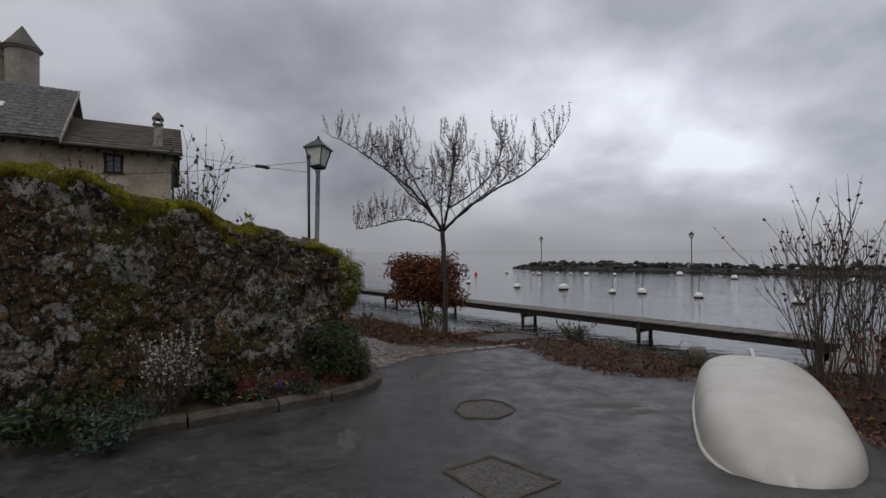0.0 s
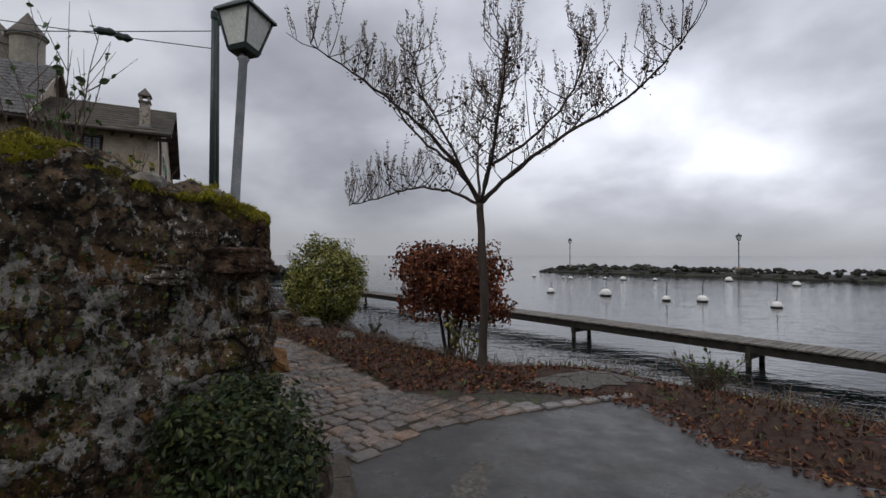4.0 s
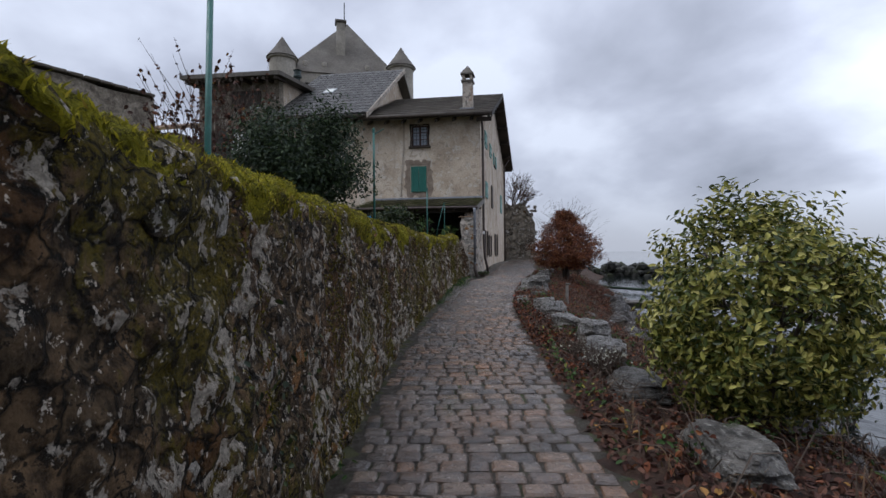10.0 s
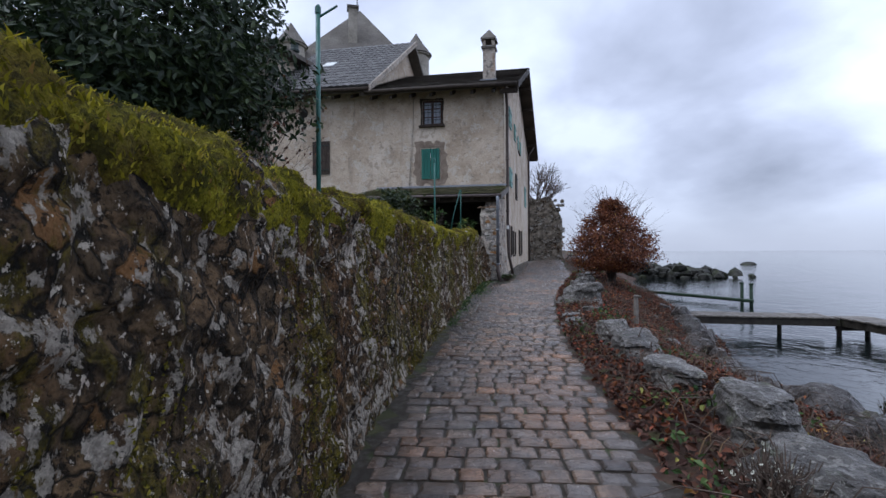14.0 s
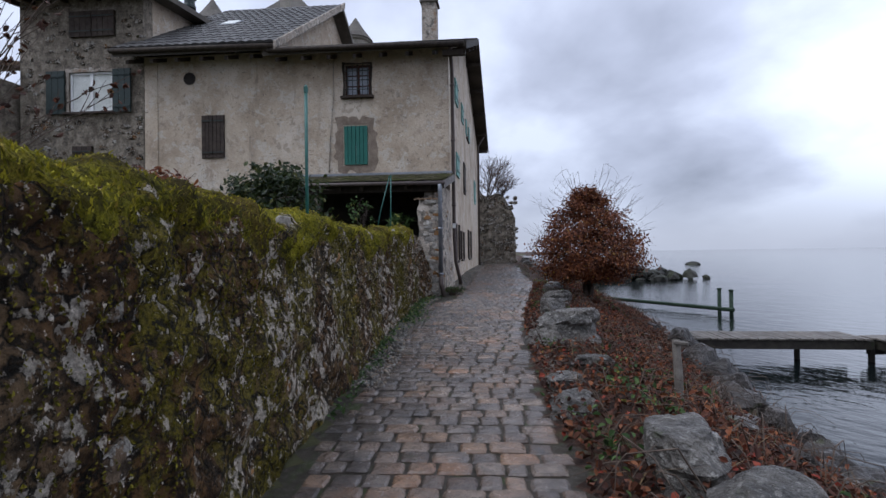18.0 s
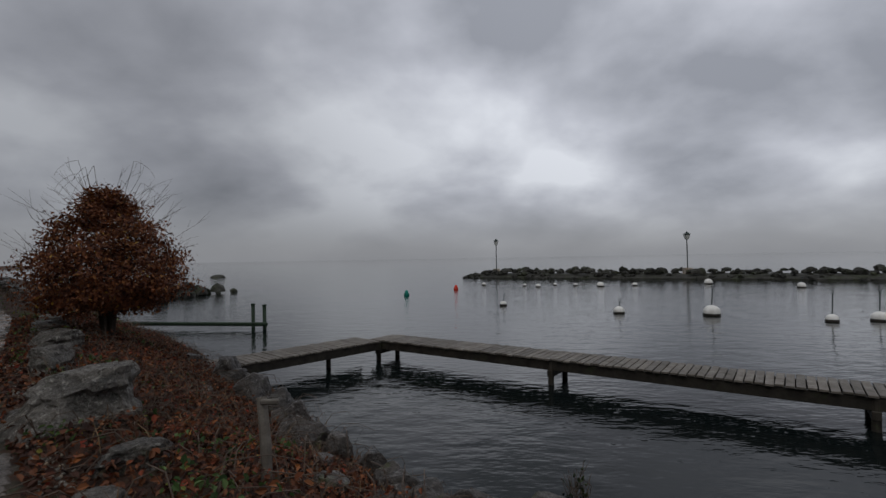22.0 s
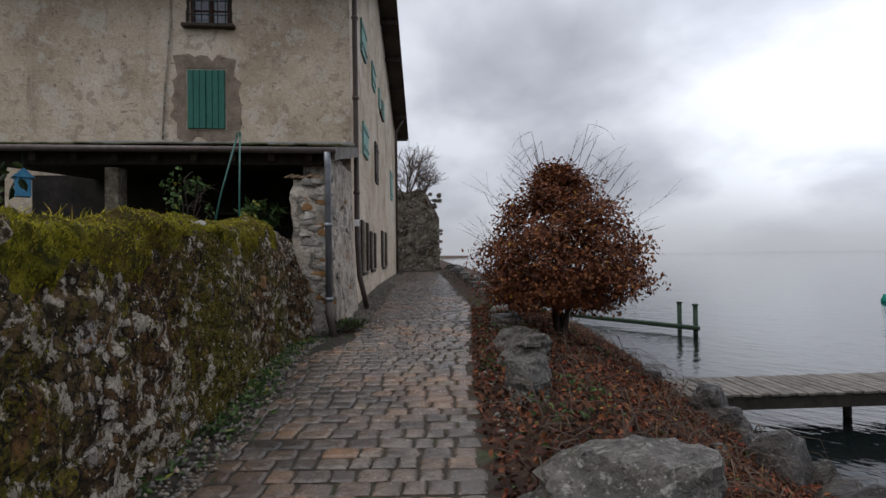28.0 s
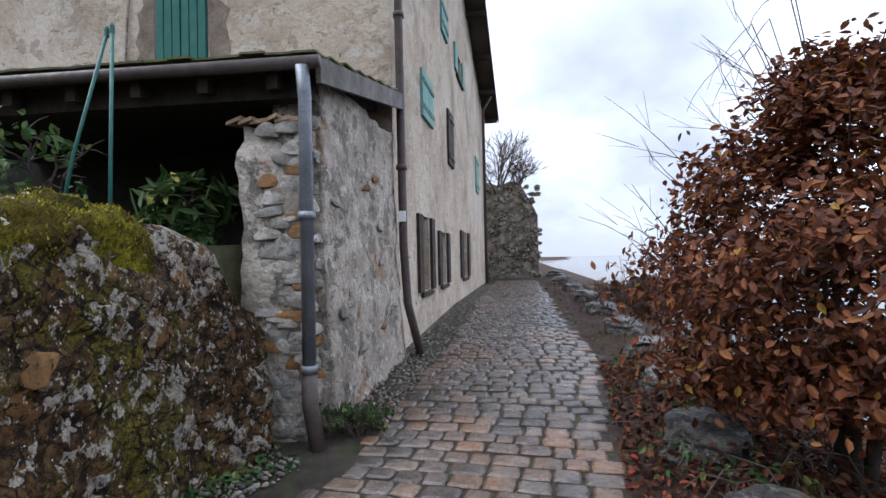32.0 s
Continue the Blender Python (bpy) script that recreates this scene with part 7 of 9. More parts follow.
# ---------------------------------------------------------------- things on the bank and in the water
bl = thing("bollard", "squat weathered wooden bollard among weeds", "bollard", at_ground(6.6, 10.6))
part("shaft", lathe([(0.15, -0.2), (0.145, 0.26), (0.14, 0.31), (0.11, 0.335), (0.01, 0.34)], 18), M["greywood"], bl, smooth=True)
bk = plain_pole("mooring_post", (-16.2, 36.5, -2.4), 0.1, 0.075, M["mooring"], "dark green mooring post standing in the lake", category="post")
bk = plain_pole("mooring_post", (-15.55, 36.0, -2.4), 0.1, 0.075, M["mooring"], "dark green mooring post standing in the lake", category="post")
rail = thing("mooring_beam", "long dark timber beam from shore to posts", "beam", (-15.6, 36.0, -0.62))
part("beam", tube_data([(0.2, -0.15, -0.02), (-7.4, 1.0, -0.02)], 0.08, 6), M["mooring"], rail)
st = thing("stake", "weathered grey wooden stake on the bank", "stake", at_ground(-9.65, 20.0))
part("shaft", tube_data([(0.02, -0.02, -0.25), (0, 0, 0.3), (-0.05, 0.06, 0.62)], [0.045, 0.042, 0.038], 7), M["greywood"], st)
part("crosspiece", boxed((0.14, 0.04, 0.04), 0.01, (0.03, 0, 0.6)), M["greywood"], st)

LBED = {}


def rocks(spots, mat, name, label, group, flat=0.0, base=100):
    for k, (x, y, sx, sy, sz, turn) in enumerate(spots):
        key = (name, k % 6)
        if key not in LBED:
            LBED[key] = slab_rock((1, 1, 1), base + k % 6) if flat else rock_data((1, 1, 1), base + k % 6, 3, 0.3, flat)
        v, f = LBED[key]
        o = thing(name, label, "rock", (x, y, float(land(x, y)) - sz * 0.22), turn, group)
        k_ = 0.86 if flat else 1.08
        part("stone", ([(p[0] * sx * k_, p[1] * sy * k_, p[2] * sz * 1.1) for p in v], f), mat, o)


PATH_ROCKS = [(-6.14, 16.67, 1.05, 0.62, 0.36, 2.35), (-5.49, 15.99, 1.05, 0.75, 0.32, 2.4), (-7.18, 17.19, 1, 0.5, 0.26, 2.45), (-8.08, 17.87, 0.95, 0.62, 0.34, 2.5), (-8.77, 18.33, 0.8, 0.55, 0.34, 2.2), (-9.9, 18.72, 0.55, 0.42, 0.16, 2.3), (-2.96, 14.23, 1.15, 0.62, 0.24, 2.4), (-4.42, 15.19, 0.95, 0.62, 0.22, 2.5), (-10.35, 19.2, 0.45, 0.36, 0.16, 1), (-11.6, 20.78, 1.1, 0.85, 0.58, 0.9), (-13.25, 22.52, 0.75, 0.5, 0.42, 2), (-10.55, 19.91, 0.55, 0.35, 0.2, 0.4), (-1.61, 13.46, 0.7, 0.4, 0.16, 2.3), (-14.44, 24.02, 1, 0.75, 0.32, 2), (-15.17, 24.87, 0.8, 0.6, 0.3, 1.8), (-13.81, 23.33, 0.7, 0.6, 0.4, 0.5)]
rocks(PATH_ROCKS, M["boulder"], "path_boulder", "large grey boulder bedded at the edge of the lane", "boulders along the lane", 0.55, 100)
SLABS = [(-16.08, 25.99, 0.85, 0.6, 0.22, 2.3), (-16.93, 27.05, 0.95, 0.6, 0.24, 2.2), (-17.97, 28.06, 0.9, 0.65, 0.26, 2.35), (-19.27, 29.33, 1, 0.6, 0.24, 2.3), (-20.75, 30.78, 1.1, 0.65, 0.24, 2.35), (-22.83, 32.8, 1.1, 0.7, 0.26, 2.3), (-25.23, 35.07, 1.2, 0.8, 0.3, 2.3), (-28.05, 37.95, 1.2, 0.9, 0.35, 2.3)]
rocks(SLABS, M["boulder"], "kerb_slab", "flat wet stone slab edging the lane", "slabs edging the lane", 0.4, 140)
rb = random.Random(21)
small = []
while len(small) < 64:
    f = rb.random()
    x = -1.5 - 12.5 * f
    y0 = np.interp(-x, [1.5, 6.2, 10.1, 14.7], [12.7, 16.0, 19.0, 23.9])
    y1 = np.interp(-x, [1.4, 5.1, 8.8, 11.3, 14], [18.2, 20.4, 23.1, 27.0, 29.4])
    y = y0 + (y1 - y0) * (0.3 + 0.75 * rb.random() ** 0.6)
    s = rb.uniform(0.2, 0.55)
    small.append((x, y, s, s * rb.uniform(0.6, 0.9), s * rb.uniform(0.35, 0.6), rb.uniform(0, 6.3)))
at_shore = smooth_line(resample([(-2.42, 17.83), (-4.02, 18.73), (-5.52, 19.73), (-6.92, 20.73), (-8.22, 21.63), (-9.32, 22.63), (-10.47, 24.33), (-11.82, 26.33), (-13.32, 27.83)], 0.2), 3)
for k in range(58):
    q = at_shore[rb.randrange(len(at_shore))] + Vector((rb.uniform(-0.75, 0.1), rb.uniform(-0.75, 0.1)))
    s = rb.uniform(0.3, 0.8)
    small.append((q.x, q.y, s, s * rb.uniform(0.6, 0.95), s * rb.uniform(0.45, 0.75), rb.uniform(0, 6.3)))
rocks(small, M["bankrock"], "bank_rock", "grey rock half buried in the leafy bank", "rocks on the bank", 0.0, 170)


def jetty():
    bag = Bag()
    r = random.Random(9)
    shapes = [rock_data((1, 1, 1), 300 + k, 1, 0.3) for k in range(8)]
    for k in range(150):
        f = 0.5 * r.random()
        x, y = -33.5 + 7.5 * f + r.gauss(0, 0.8), 53.0 + 9.0 * f + r.gauss(0, 1.3)
        s = r.uniform(0.5, 1.5)
        m = Matrix.Translation((x, y, LAKE - 0.3 + r.uniform(-0.1, 0.9) * (1.2 - f))) @ Matrix.Rotation(r.uniform(0, 6), 4, "Z") @ Matrix.Diagonal((s * 1.2, s, s * 0.6, 1))
        v, fc = r.choice(shapes)
        bag.add(([tuple(m @ Vector(p)) for p in v], fc))
    o = thing("rock_spit", "low spit of dark tumbled shore rocks", "rocks", (-29, 60, LAKE))
    inv = o.matrix_world.inverted()
    tagged(part("rock_pile", ([tuple(inv @ Vector(p)) for p in bag.v], bag.f), M["breakrock"], o), kind="stuff")


jetty()
isl = thing("islet", "single dark rock islet far out in the lake", "rock", (-47.8, 101.4, LAKE - 0.5))
v, f = rock_data((3.2, 2.2, 1.05), 77, 3, 0.5)
part("stone", (v, f), M["breakrock"], isl)


def buoy(at, r, mat, rod=0.0, label="white mooring buoy floating on the lake", kind_="ball"):
    b = thing("buoy", label, "buoy", (at[0], at[1], LAKE), group="mooring buoys" if kind_ == "ball" else "channel buoys")
    if kind_ == "ball":
        prof = [(r * 0.55, -r * 0.5), (r * 0.93, -r * 0.05), (r, r * 0.3), (r * 0.92, r * 0.75), (r * 0.6, r * 1.1), (r * 0.15, r * 1.25)]
        part("float", lathe(prof, 16), mat, b, smooth=True)
        part("waterline", lathe([(r * 0.99, -0.03), (r * 1.02, 0.03), (r * 0.99, 0.09)], 16), M["pierwood"], b)
    else:
        part("float", lathe([(r * 0.6, -0.15), (r, 0.0), (r, r * 0.55), (r * 0.62, r * 1.25), (r * 0.55, r * 1.8), (0.05, r * 2)], 16), mat, b, smooth=True)
    if rod:
        part("rod", tube_data([(0, 0, r), (0.03, 0, r + rod * 0.6), (0.06, 0.02, r + rod)], 0.022, 6), M["iron"], b)
        v, f = tube_data([(0.06 + 0.06 * math.cos(a), 0.02, r + rod + 0.06 + 0.06 * math.sin(a)) for a in np.linspace(0, 6.28, 9)], 0.014, 5)
        part("ring", (v, f), M["iron"], b)


for x, y, r, rod in ((-5, 43.9, 0.24, 0.35), (-0.1, 39.4, 0.3, 0.3), (3.5, 38, 0.42, 0.8), (6.75, 35.4, 0.27, 0.85), (8.6, 35.4, 0.34, 0.85), (11.5, 33.1, 0.3, 0.9), (15.7, 30.5, 0.34, 0.9), (5.5, 59.5, 0.36, 0), (0.1, 60.1, 0.26, 0), (8.6, 59.7, 0.26, 0), (15.5, 60.4, 0.42, 0), (19.2, 54, 0.36, 0.4), (3.7, 61, 0.22, 0), (-4.4, 64.3, 0.26, 0), (22.6, 69.8, 0.36, 0), (2.1, 62.2, 0.2, 0), (-0.8, 61.9, 0.2, 0), (27.5, 51, 0.3, 0), (33, 47, 0.25, 0.4), (38, 44, 0.3, 0)):
    buoy((x, y), r * 0.85, M["buoywhite"], rod)
buoy((-11.1, 52.5), 0.2, M["buoygreen"], 0, "green conical channel buoy", "cone")
buoy((-7.3, 58.5), 0.2, M["buoyred"], 0, "red channel buoy on the lake", "cone")

# small garden things under the lean-to
bh = thing("bird_house", "small blue bird house hanging from the lean-to", "bird house", hp(4.45, -2.6, 2.82))
part("box", prism([(-0.1, -0.09), (0.1, -0.09), (0.1, 0.09), (-0.1, 0.09)], 0, 0.3), M["blue"], bh)
part("roof", ([(-0.14, -0.13, 0.28), (0.14, -0.13, 0.28), (0.14, 0.13, 0.28), (-0.14, 0.13, 0.28), (-0.14, 0, 0.42), (0.14, 0, 0.42)], [(0, 1, 5, 4), (2, 3, 4, 5), (0, 4, 3), (1, 2, 5), (3, 2, 1, 0)]), M["blue"], bh)
part("cord", tube_data([(0, 0, 0.4), (0, 0, 0.68)], 0.006, 5), M["iron"], bh)
part("entrance", lathe([(0.028, 0), (0.028, 0.01)], 12, Matrix.Translation((0.0, -0.1, 0.18)) @ Matrix.Rotation(radians(90), 4, "X")), M["hollow_shade"], bh)
gl = thing("glass_globes", "string of mint glass globes hanging from gutter", "ornament", hp(4.95, -2.68, 2.78))
for k, r in enumerate((0.10, 0.11)):
    part("globe", lathe([(0.02, -r), (r * 0.7, -r * 0.7), (r, 0), (r * 0.7, r * 0.7), (0.02, r)], 14, Matrix.Translation((0, 0, 0.12 + 0.22 * k))), M["mint"], gl, smooth=True)
part("cord", tube_data([(0, 0, 0.4), (0, 0, 0.74)], 0.006, 5), M["iron"], gl)
# ---------------------------------------------------------------- plants
M["pebble"] = material("pebble", [(0.3, (0.10, 0.095, 0.085)), (0.7, (0.20, 0.19, 0.17))], 9, 6, (0.4, 0.8), 0.3, 80, island=0.45, distance=0.004,
                       tints=[(0.0, (0.8, 0.8, 0.82)), (0.6, (1.0, 0.97, 0.92)), (1.0, (1.3, 1.05, 0.8))])
def limb(points, r0, r1, steps=4, wob=0.03, seed=0):
    """A smooth wavering run through points with falling radius."""
    r = random.Random(seed)
    pts = [Vector(p) for p in points]
    out_ = []
    for i in range(len(pts) - 1):
        a, b = pts[max(i - 1, 0)], pts[i]
        c, d = pts[i + 1], pts[min(i + 2, len(pts) - 1)]
        for k in range(steps):
            t = k / steps
            q = 0.5 * ((2 * b) + (c - a) * t + (2 * a - 5 * b + 4 * c - d) * t * t + (3 * b - a - 3 * c + d) * t ** 3)
            out_.append(q + Vector((r.uniform(-wob, wob), r.uniform(-wob, wob), r.uniform(-wob, wob))) * (0 if i + k == 0 else 1))
    out_.append(pts[-1])
    n = len(out_)
    return out_, [r0 + (r1 - r0) * (k / (n - 1)) ** 0.8 for k in range(n)]


def bare_tree():
    base = at_ground(1.45, 11.95, -0.05)
    t = thing("tree", "young bare tree with spreading limbs and seed-laden twigs", "tree", base)
    turned = Matrix.Rotation(radians(5.5), 3, "Z")
    W = lambda x, y, z: turned @ Vector((x - 1.66, y - 11.6, 0)) + Vector((0, 0, z + 0.04 - base.z))
    fork = W(1.64, 11.6, 2.47)
    trunk = Bag()
    p, r = limb([(0, 0, -0.1), W(1.70, 11.62, 1.0), W(1.67, 11.6, 1.75), fork], 0.07, 0.054, 5, 0.008, 1)
    r = [x + (0.035 if k < 2 else 0.014 * math.exp(-((p[k].z - 1.7) / 0.12) ** 2)) for k, x in enumerate(r)]
    trunk.tube(p, r, 12)
    part("trunk", trunk.data(), M["bark"], t, smooth=True)
    mains = [[fork, W(1.32, 11.42, 3.0), W(0.80, 11.12, 3.6), W(0.15, 10.72, 4.1), W(-0.45, 10.35, 4.5)],
             [fork, W(2.1, 11.5, 2.88), W(2.9, 11.2, 3.35), W(3.75, 10.87, 3.8), W(4.25, 10.7, 4.35)],
             [W(1.65, 11.6, 2.42), W(1.2, 11.8, 2.66), W(0.75, 12.0, 2.78), W(0.25, 12.2, 2.78), W(-0.35, 12.45, 2.66), W(-0.9, 12.7, 2.6)],
             [fork, W(1.55, 11.95, 3.1), W(1.5, 12.5, 3.75), W(1.55, 13.0, 4.4)],
             [fork, W(1.78, 11.5, 3.0), W(1.95, 11.2, 3.7), W(2.05, 11.0, 4.35)],
             [fork, W(1.85, 11.1, 2.95), W(2.05, 10.45, 3.5), W(2.2, 9.85, 4.1)],
             [fork, W(2.2, 12.1, 3.1), W(2.9, 12.65, 3.7), W(3.5, 13.0, 4.4)],
             [fork, W(1.3, 11.2, 3.2), W(0.95, 10.95, 3.9), W(0.8, 10.8, 4.45)], [W(1.78, 11.5, 3.0), W(2.4, 11.2, 3.3), W(2.95, 10.95, 3.85), W(3.15, 10.85, 4.45)],
             [W(1.32, 11.42, 3.0), W(0.7, 11.75, 3.5), W(0.2, 12.1, 4.1), W(-0.2, 12.4, 4.6)]]
    rr = random.Random(8)
    seeds, dark, twig_bag, seed_up = [], [], Bag(), []

    def twig(a, length):
        d = Vector((rr.uniform(-0.28, 0.28), rr.uniform(-0.28, 0.28), 1)).normalized()
        pts = [a, a + d * length * 0.5 + Vector((rr.uniform(-0.03, 0.03), rr.uniform(-0.03, 0.03), 0)), a + d * length]
        twig_bag.tube(pts, [0.0045, 0.0035, 0.0018], 4, False)
        for k in range(int(length * 75)):
            f = 0.25 + 0.75 * rr.random()
            seeds.append(tuple(a + d * length * f + Vector((rr.gauss(0, 0.015), rr.gauss(0, 0.015), rr.gauss(0, 0.02)))))

    for n, m in enumerate(mains):
        p, r = limb(m, 0.042 if n in (0, 1) else 0.027, 0.008, 5, 0.018, 30 + n)
        lb = Bag()
        lb.tube(p, r, 7)
        for k in range(4, len(p)):
            f = k / len(p)
            for s in range(1 if f < 0.45 else 2):
                d = Vector((rr.uniform(-1, 1), rr.uniform(-1, 1), rr.uniform(0.05, 0.75))).normalized()
                L_ = rr.uniform(0.3, 0.75) * (1.1 - 0.5 * f)
                q = [p[k], p[k] + d * L_ * 0.5 + Vector((0, 0, 0.03)), p[k] + d * L_ + Vector((0, 0, 0.14))]
                lb.tube(q, [0.010 - 0.004 * f, 0.0065, 0.004], 5)
                for w in range(2):
                    a = q[1].lerp(q[2], rr.random())
                    twig(a, rr.uniform(0.22, 0.62) * (0.85 if n != 2 else 0.9))
                if rr.random() < 0.8 and f < 0.8:
                    c = q[1].lerp(q[2], rr.random())
                    dark += [tuple(c + Vector((rr.gauss(0, 0.06), rr.gauss(0, 0.06), rr.gauss(0, 0.05)))) for _ in range(9)]
            if f > 0.6:
                twig(p[k], rr.uniform(0.28, 0.55))
        twig(p[-1], 0.5)
        part("limb", lb.data(), M["bark"], t, smooth=True)
    tagged(part("twigs", twig_bag.data(), M["twig"], t), kind="stuff")
    tagged(part("seeds", leaves(seeds, 0.019, seed=4, long=1.4), M["seed"], t, "pale seed heads on upright twigs"), kind="stuff")
    tagged(part("withered_leaves", leaves(dark, 0.036, seed=5, long=1.5), M["leaf_dark"], t, "dark withered leaf clusters"), kind="stuff")


bare_tree()


def clumped(centre, radii, n, clumps, spread, seed, shell=0.55, low=-1.0):
    """Points for leaves in uneven clumps that fill an ellipsoid."""
    r = np.random.default_rng(seed)
    d = r.normal(size=(clumps, 3))
    d /= np.linalg.norm(d, axis=1, keepdims=True)
    d *= (shell + (1 - shell) * r.random((clumps, 1)) ** 0.5) * r.uniform(0.82, 1.10, (clumps, 1))
    d = d[d[:, 2] > low]
    idx = r.integers(0, len(d), n)
    q = d[idx] + np.clip(r.normal(size=(n, 3)), -1.7, 1.7) * spread
    out_ = d[idx]
    return np.asarray(centre) + q * radii, out_ / (np.linalg.norm(out_, axis=1, keepdims=True) + 1e-9)


def shrub(name, label, x, y, centre_h, radii, n, size, mat, stems=5, seed=1, clumps=110, spread=0.16, bark="bark", long=1.9, droop=0.0, trunk_r=0.03, low=-1.0, shell=0.5, jitter=0.8, category="shrub", top=None, bend=0.25, cone=0.0, points=None):
    base = at_ground(x, y, -0.04)
    s = thing(name, label, category, base)
    r = random.Random(seed)
    wood = Bag()
    for k in range(stems):
        a = 2 * math.pi * k / stems + r.uniform(-0.5, 0.5)
        e = Vector((math.cos(a) * radii[0] * r.uniform(0.2, 0.75 - 0.6 * cone), math.sin(a) * radii[1] * r.uniform(0.2, 0.75 - 0.6 * cone), centre_h + radii[2] * r.uniform(0.0, 0.6 - 0.2 * cone)))
        p, rad = limb([(0.03 * math.cos(a), 0.03 * math.sin(a), -0.05), e * 0.35 + Vector((0, 0, 0.05)), e * 0.7 + Vector((0, 0, 0.08)), e], trunk_r, 0.006, 4, 0.02, seed + k)
        wood.tube(p, rad, 6)
        for w in range(7):
            a0 = p[r.randrange(len(p) // 3, len(p))]
            d = Vector((r.uniform(-1, 1), r.uniform(-1, 1), r.uniform(-0.2, 0.9))).normalized() * r.uniform(0.25, 0.6) * radii[0]
            wood.tube([a0, a0 + d * 0.5 + Vector((0, 0, 0.02)), a0 + d], [0.008, 0.006, 0.003], 4, False)
    tagged(part("stems", wood.data(), M[bark], s, smooth=True), kind="stuff")
    pts, nrm = clumped((0, 0, centre_h), radii, n, clumps, spread, seed, shell, low)
    if points is not None:
        pts, nrm = points
    if cone and points is None:
        k_ = 1 - cone * np.clip((pts[:, 2] - centre_h) / radii[2], -0.15, 1.2)
        pts[:, 0] *= k_
        pts[:, 1] *= k_
    keep_ = pts[:, 2] > 0.04
    tagged(part("foliage", leaves(pts[keep_], size, nrm[keep_] + [0, 0, 0.5], bend, seed, long, jitter, droop), mat, s), kind="stuff")
    return s


shrub("maple_shrub", "red-brown leaved shrub on the lake bank", 0.42, 13.75, 1.46, (1.2, 1.15, 0.84), 9500, 0.050, M["leaf_maple"], 4, 11, 75, 0.15, long=1.6, droop=0.9, trunk_r=0.05, low=-0.78, shell=0.3, bend=0.45)
shrub("variegated_bush", "dense rounded bush with yellow-variegated green leaves", -3.5, 15.75, 1.16, (0.93, 0.93, 1.05), 19000, 0.034, M["leaf_aucuba"], 9, 12, 190, 0.10, long=2.2, shell=0.80, jitter=0.7, trunk_r=0.03, low=-0.9, droop=0.5, bend=0.3)


def tiered_crown(n, clumps, seed, levels, tops, flat=0.8, spread=0.17):
    """Leaf points in flat clumps under an outline of radius by height."""
    r = np.random.default_rng(seed)
    z = levels[0] + (levels[-1] - levels[0]) * r.random(clumps) ** 1.15
    rad = np.interp(z, levels, tops) * np.sqrt(r.uniform(0.12, 1.0, clumps)) * r.uniform(0.85, 1.08, clumps)
    a = r.uniform(0, 2 * np.pi, clumps)
    c = np.stack([rad * np.cos(a), rad * np.sin(a), z], 1)
    idx = r.integers(0, clumps, n)
    p = c[idx] + np.clip(r.normal(size=(n, 3)), -1.8, 1.8) * [spread, spread, spread * flat]
    d = c[idx] - [0, 0, 1.0]
    return p, d / (np.linalg.norm(d, axis=1, keepdims=True) + 1e-9)


RUST_Z, RUST_R = (0.62, 0.95, 1.5, 2.1, 2.72), (0.85, 1.33, 1.27, 0.88, 0.16)
rt = shrub("rust_tree", "small tree with dense rust-brown autumn leaves", -14.52, 25.37, 1.35, (1.2, 1.2, 0.9), 0, 0.034, M["leaf_beech"], 7, 13, 95, 0.125, long=1.9, droop=0.8, trunk_r=0.05, category="tree", cone=0.35,
           points=tiered_crown(30000, 520, 13, RUST_Z, RUST_R, 0.58, 0.13))
# bare shoots that stand out of its crown
shoot = Bag()
r_ = random.Random(40)
for k in range(120):
    a, z = r_.uniform(0, 6.28), r_.uniform(0.8, 2.6)
    rad = float(np.interp(z, RUST_Z, RUST_R)) * 0.75
    st_ = Vector((math.cos(a) * rad, math.sin(a) * rad, z))
    lift = r_.uniform(0.3, 1.6)
    d = Vector((math.cos(a), math.sin(a), lift)).normalized()
    L_ = r_.uniform(0.35, 0.8) + (0.55 * r_.random() if z > 1.7 else 0)
    bend_ = Vector((r_.uniform(-0.15, 0.15), r_.uniform(-0.15, 0.15), -0.12 * r_.random()))
    tip = st_ + d * L_ + bend_
    shoot.tube([st_, st_ + d * L_ * 0.5, st_ + d * L_ * 0.8 + bend_ * 0.4, tip], [0.0045, 0.003, 0.0022, 0.0012], 4, False)
    for w in range(2):
        b0 = st_ + d * L_ * r_.uniform(0.4, 0.8)
        shoot.tube([b0, b0 + (d + Vector((r_.uniform(-0.7, 0.7), r_.uniform(-0.7, 0.7), r_.uniform(-0.2, 0.5)))) * L_ * 0.25], [0.002, 0.001], 4, False)
for k in range(10):
    a = r_.uniform(0, 6.28)
    st_ = Vector((0.3 * math.cos(a), 0.3 * math.sin(a), 2.3))
    top_ = st_ + Vector((0.3 * math.cos(a), 0.3 * math.sin(a), 0.6 + 0.35 * r_.random()))
    q = [st_, st_.lerp(top_, 0.6)]
    for s_ in range(6):
        b = math.pi * 0.75 * (1 - s_ / 5)
        q.append(top_ + Vector((math.cos(a), math.sin(a), 0)) * (0.2 - 0.2 * math.cos(math.pi - b) * 1.0) * (0.8 + 0.1 * s_) + Vector((0, 0, 0.12 * math.sin(b) - 0.05 * s_)))
    shoot.tube(q, [0.0045 - 0.0004 * t_ for t_ in range(len(q))], 4, False)
tagged(part("bare_shoot", shoot.data(), M["twig"], rt, "thin bare curling shoots"), kind="stuff")
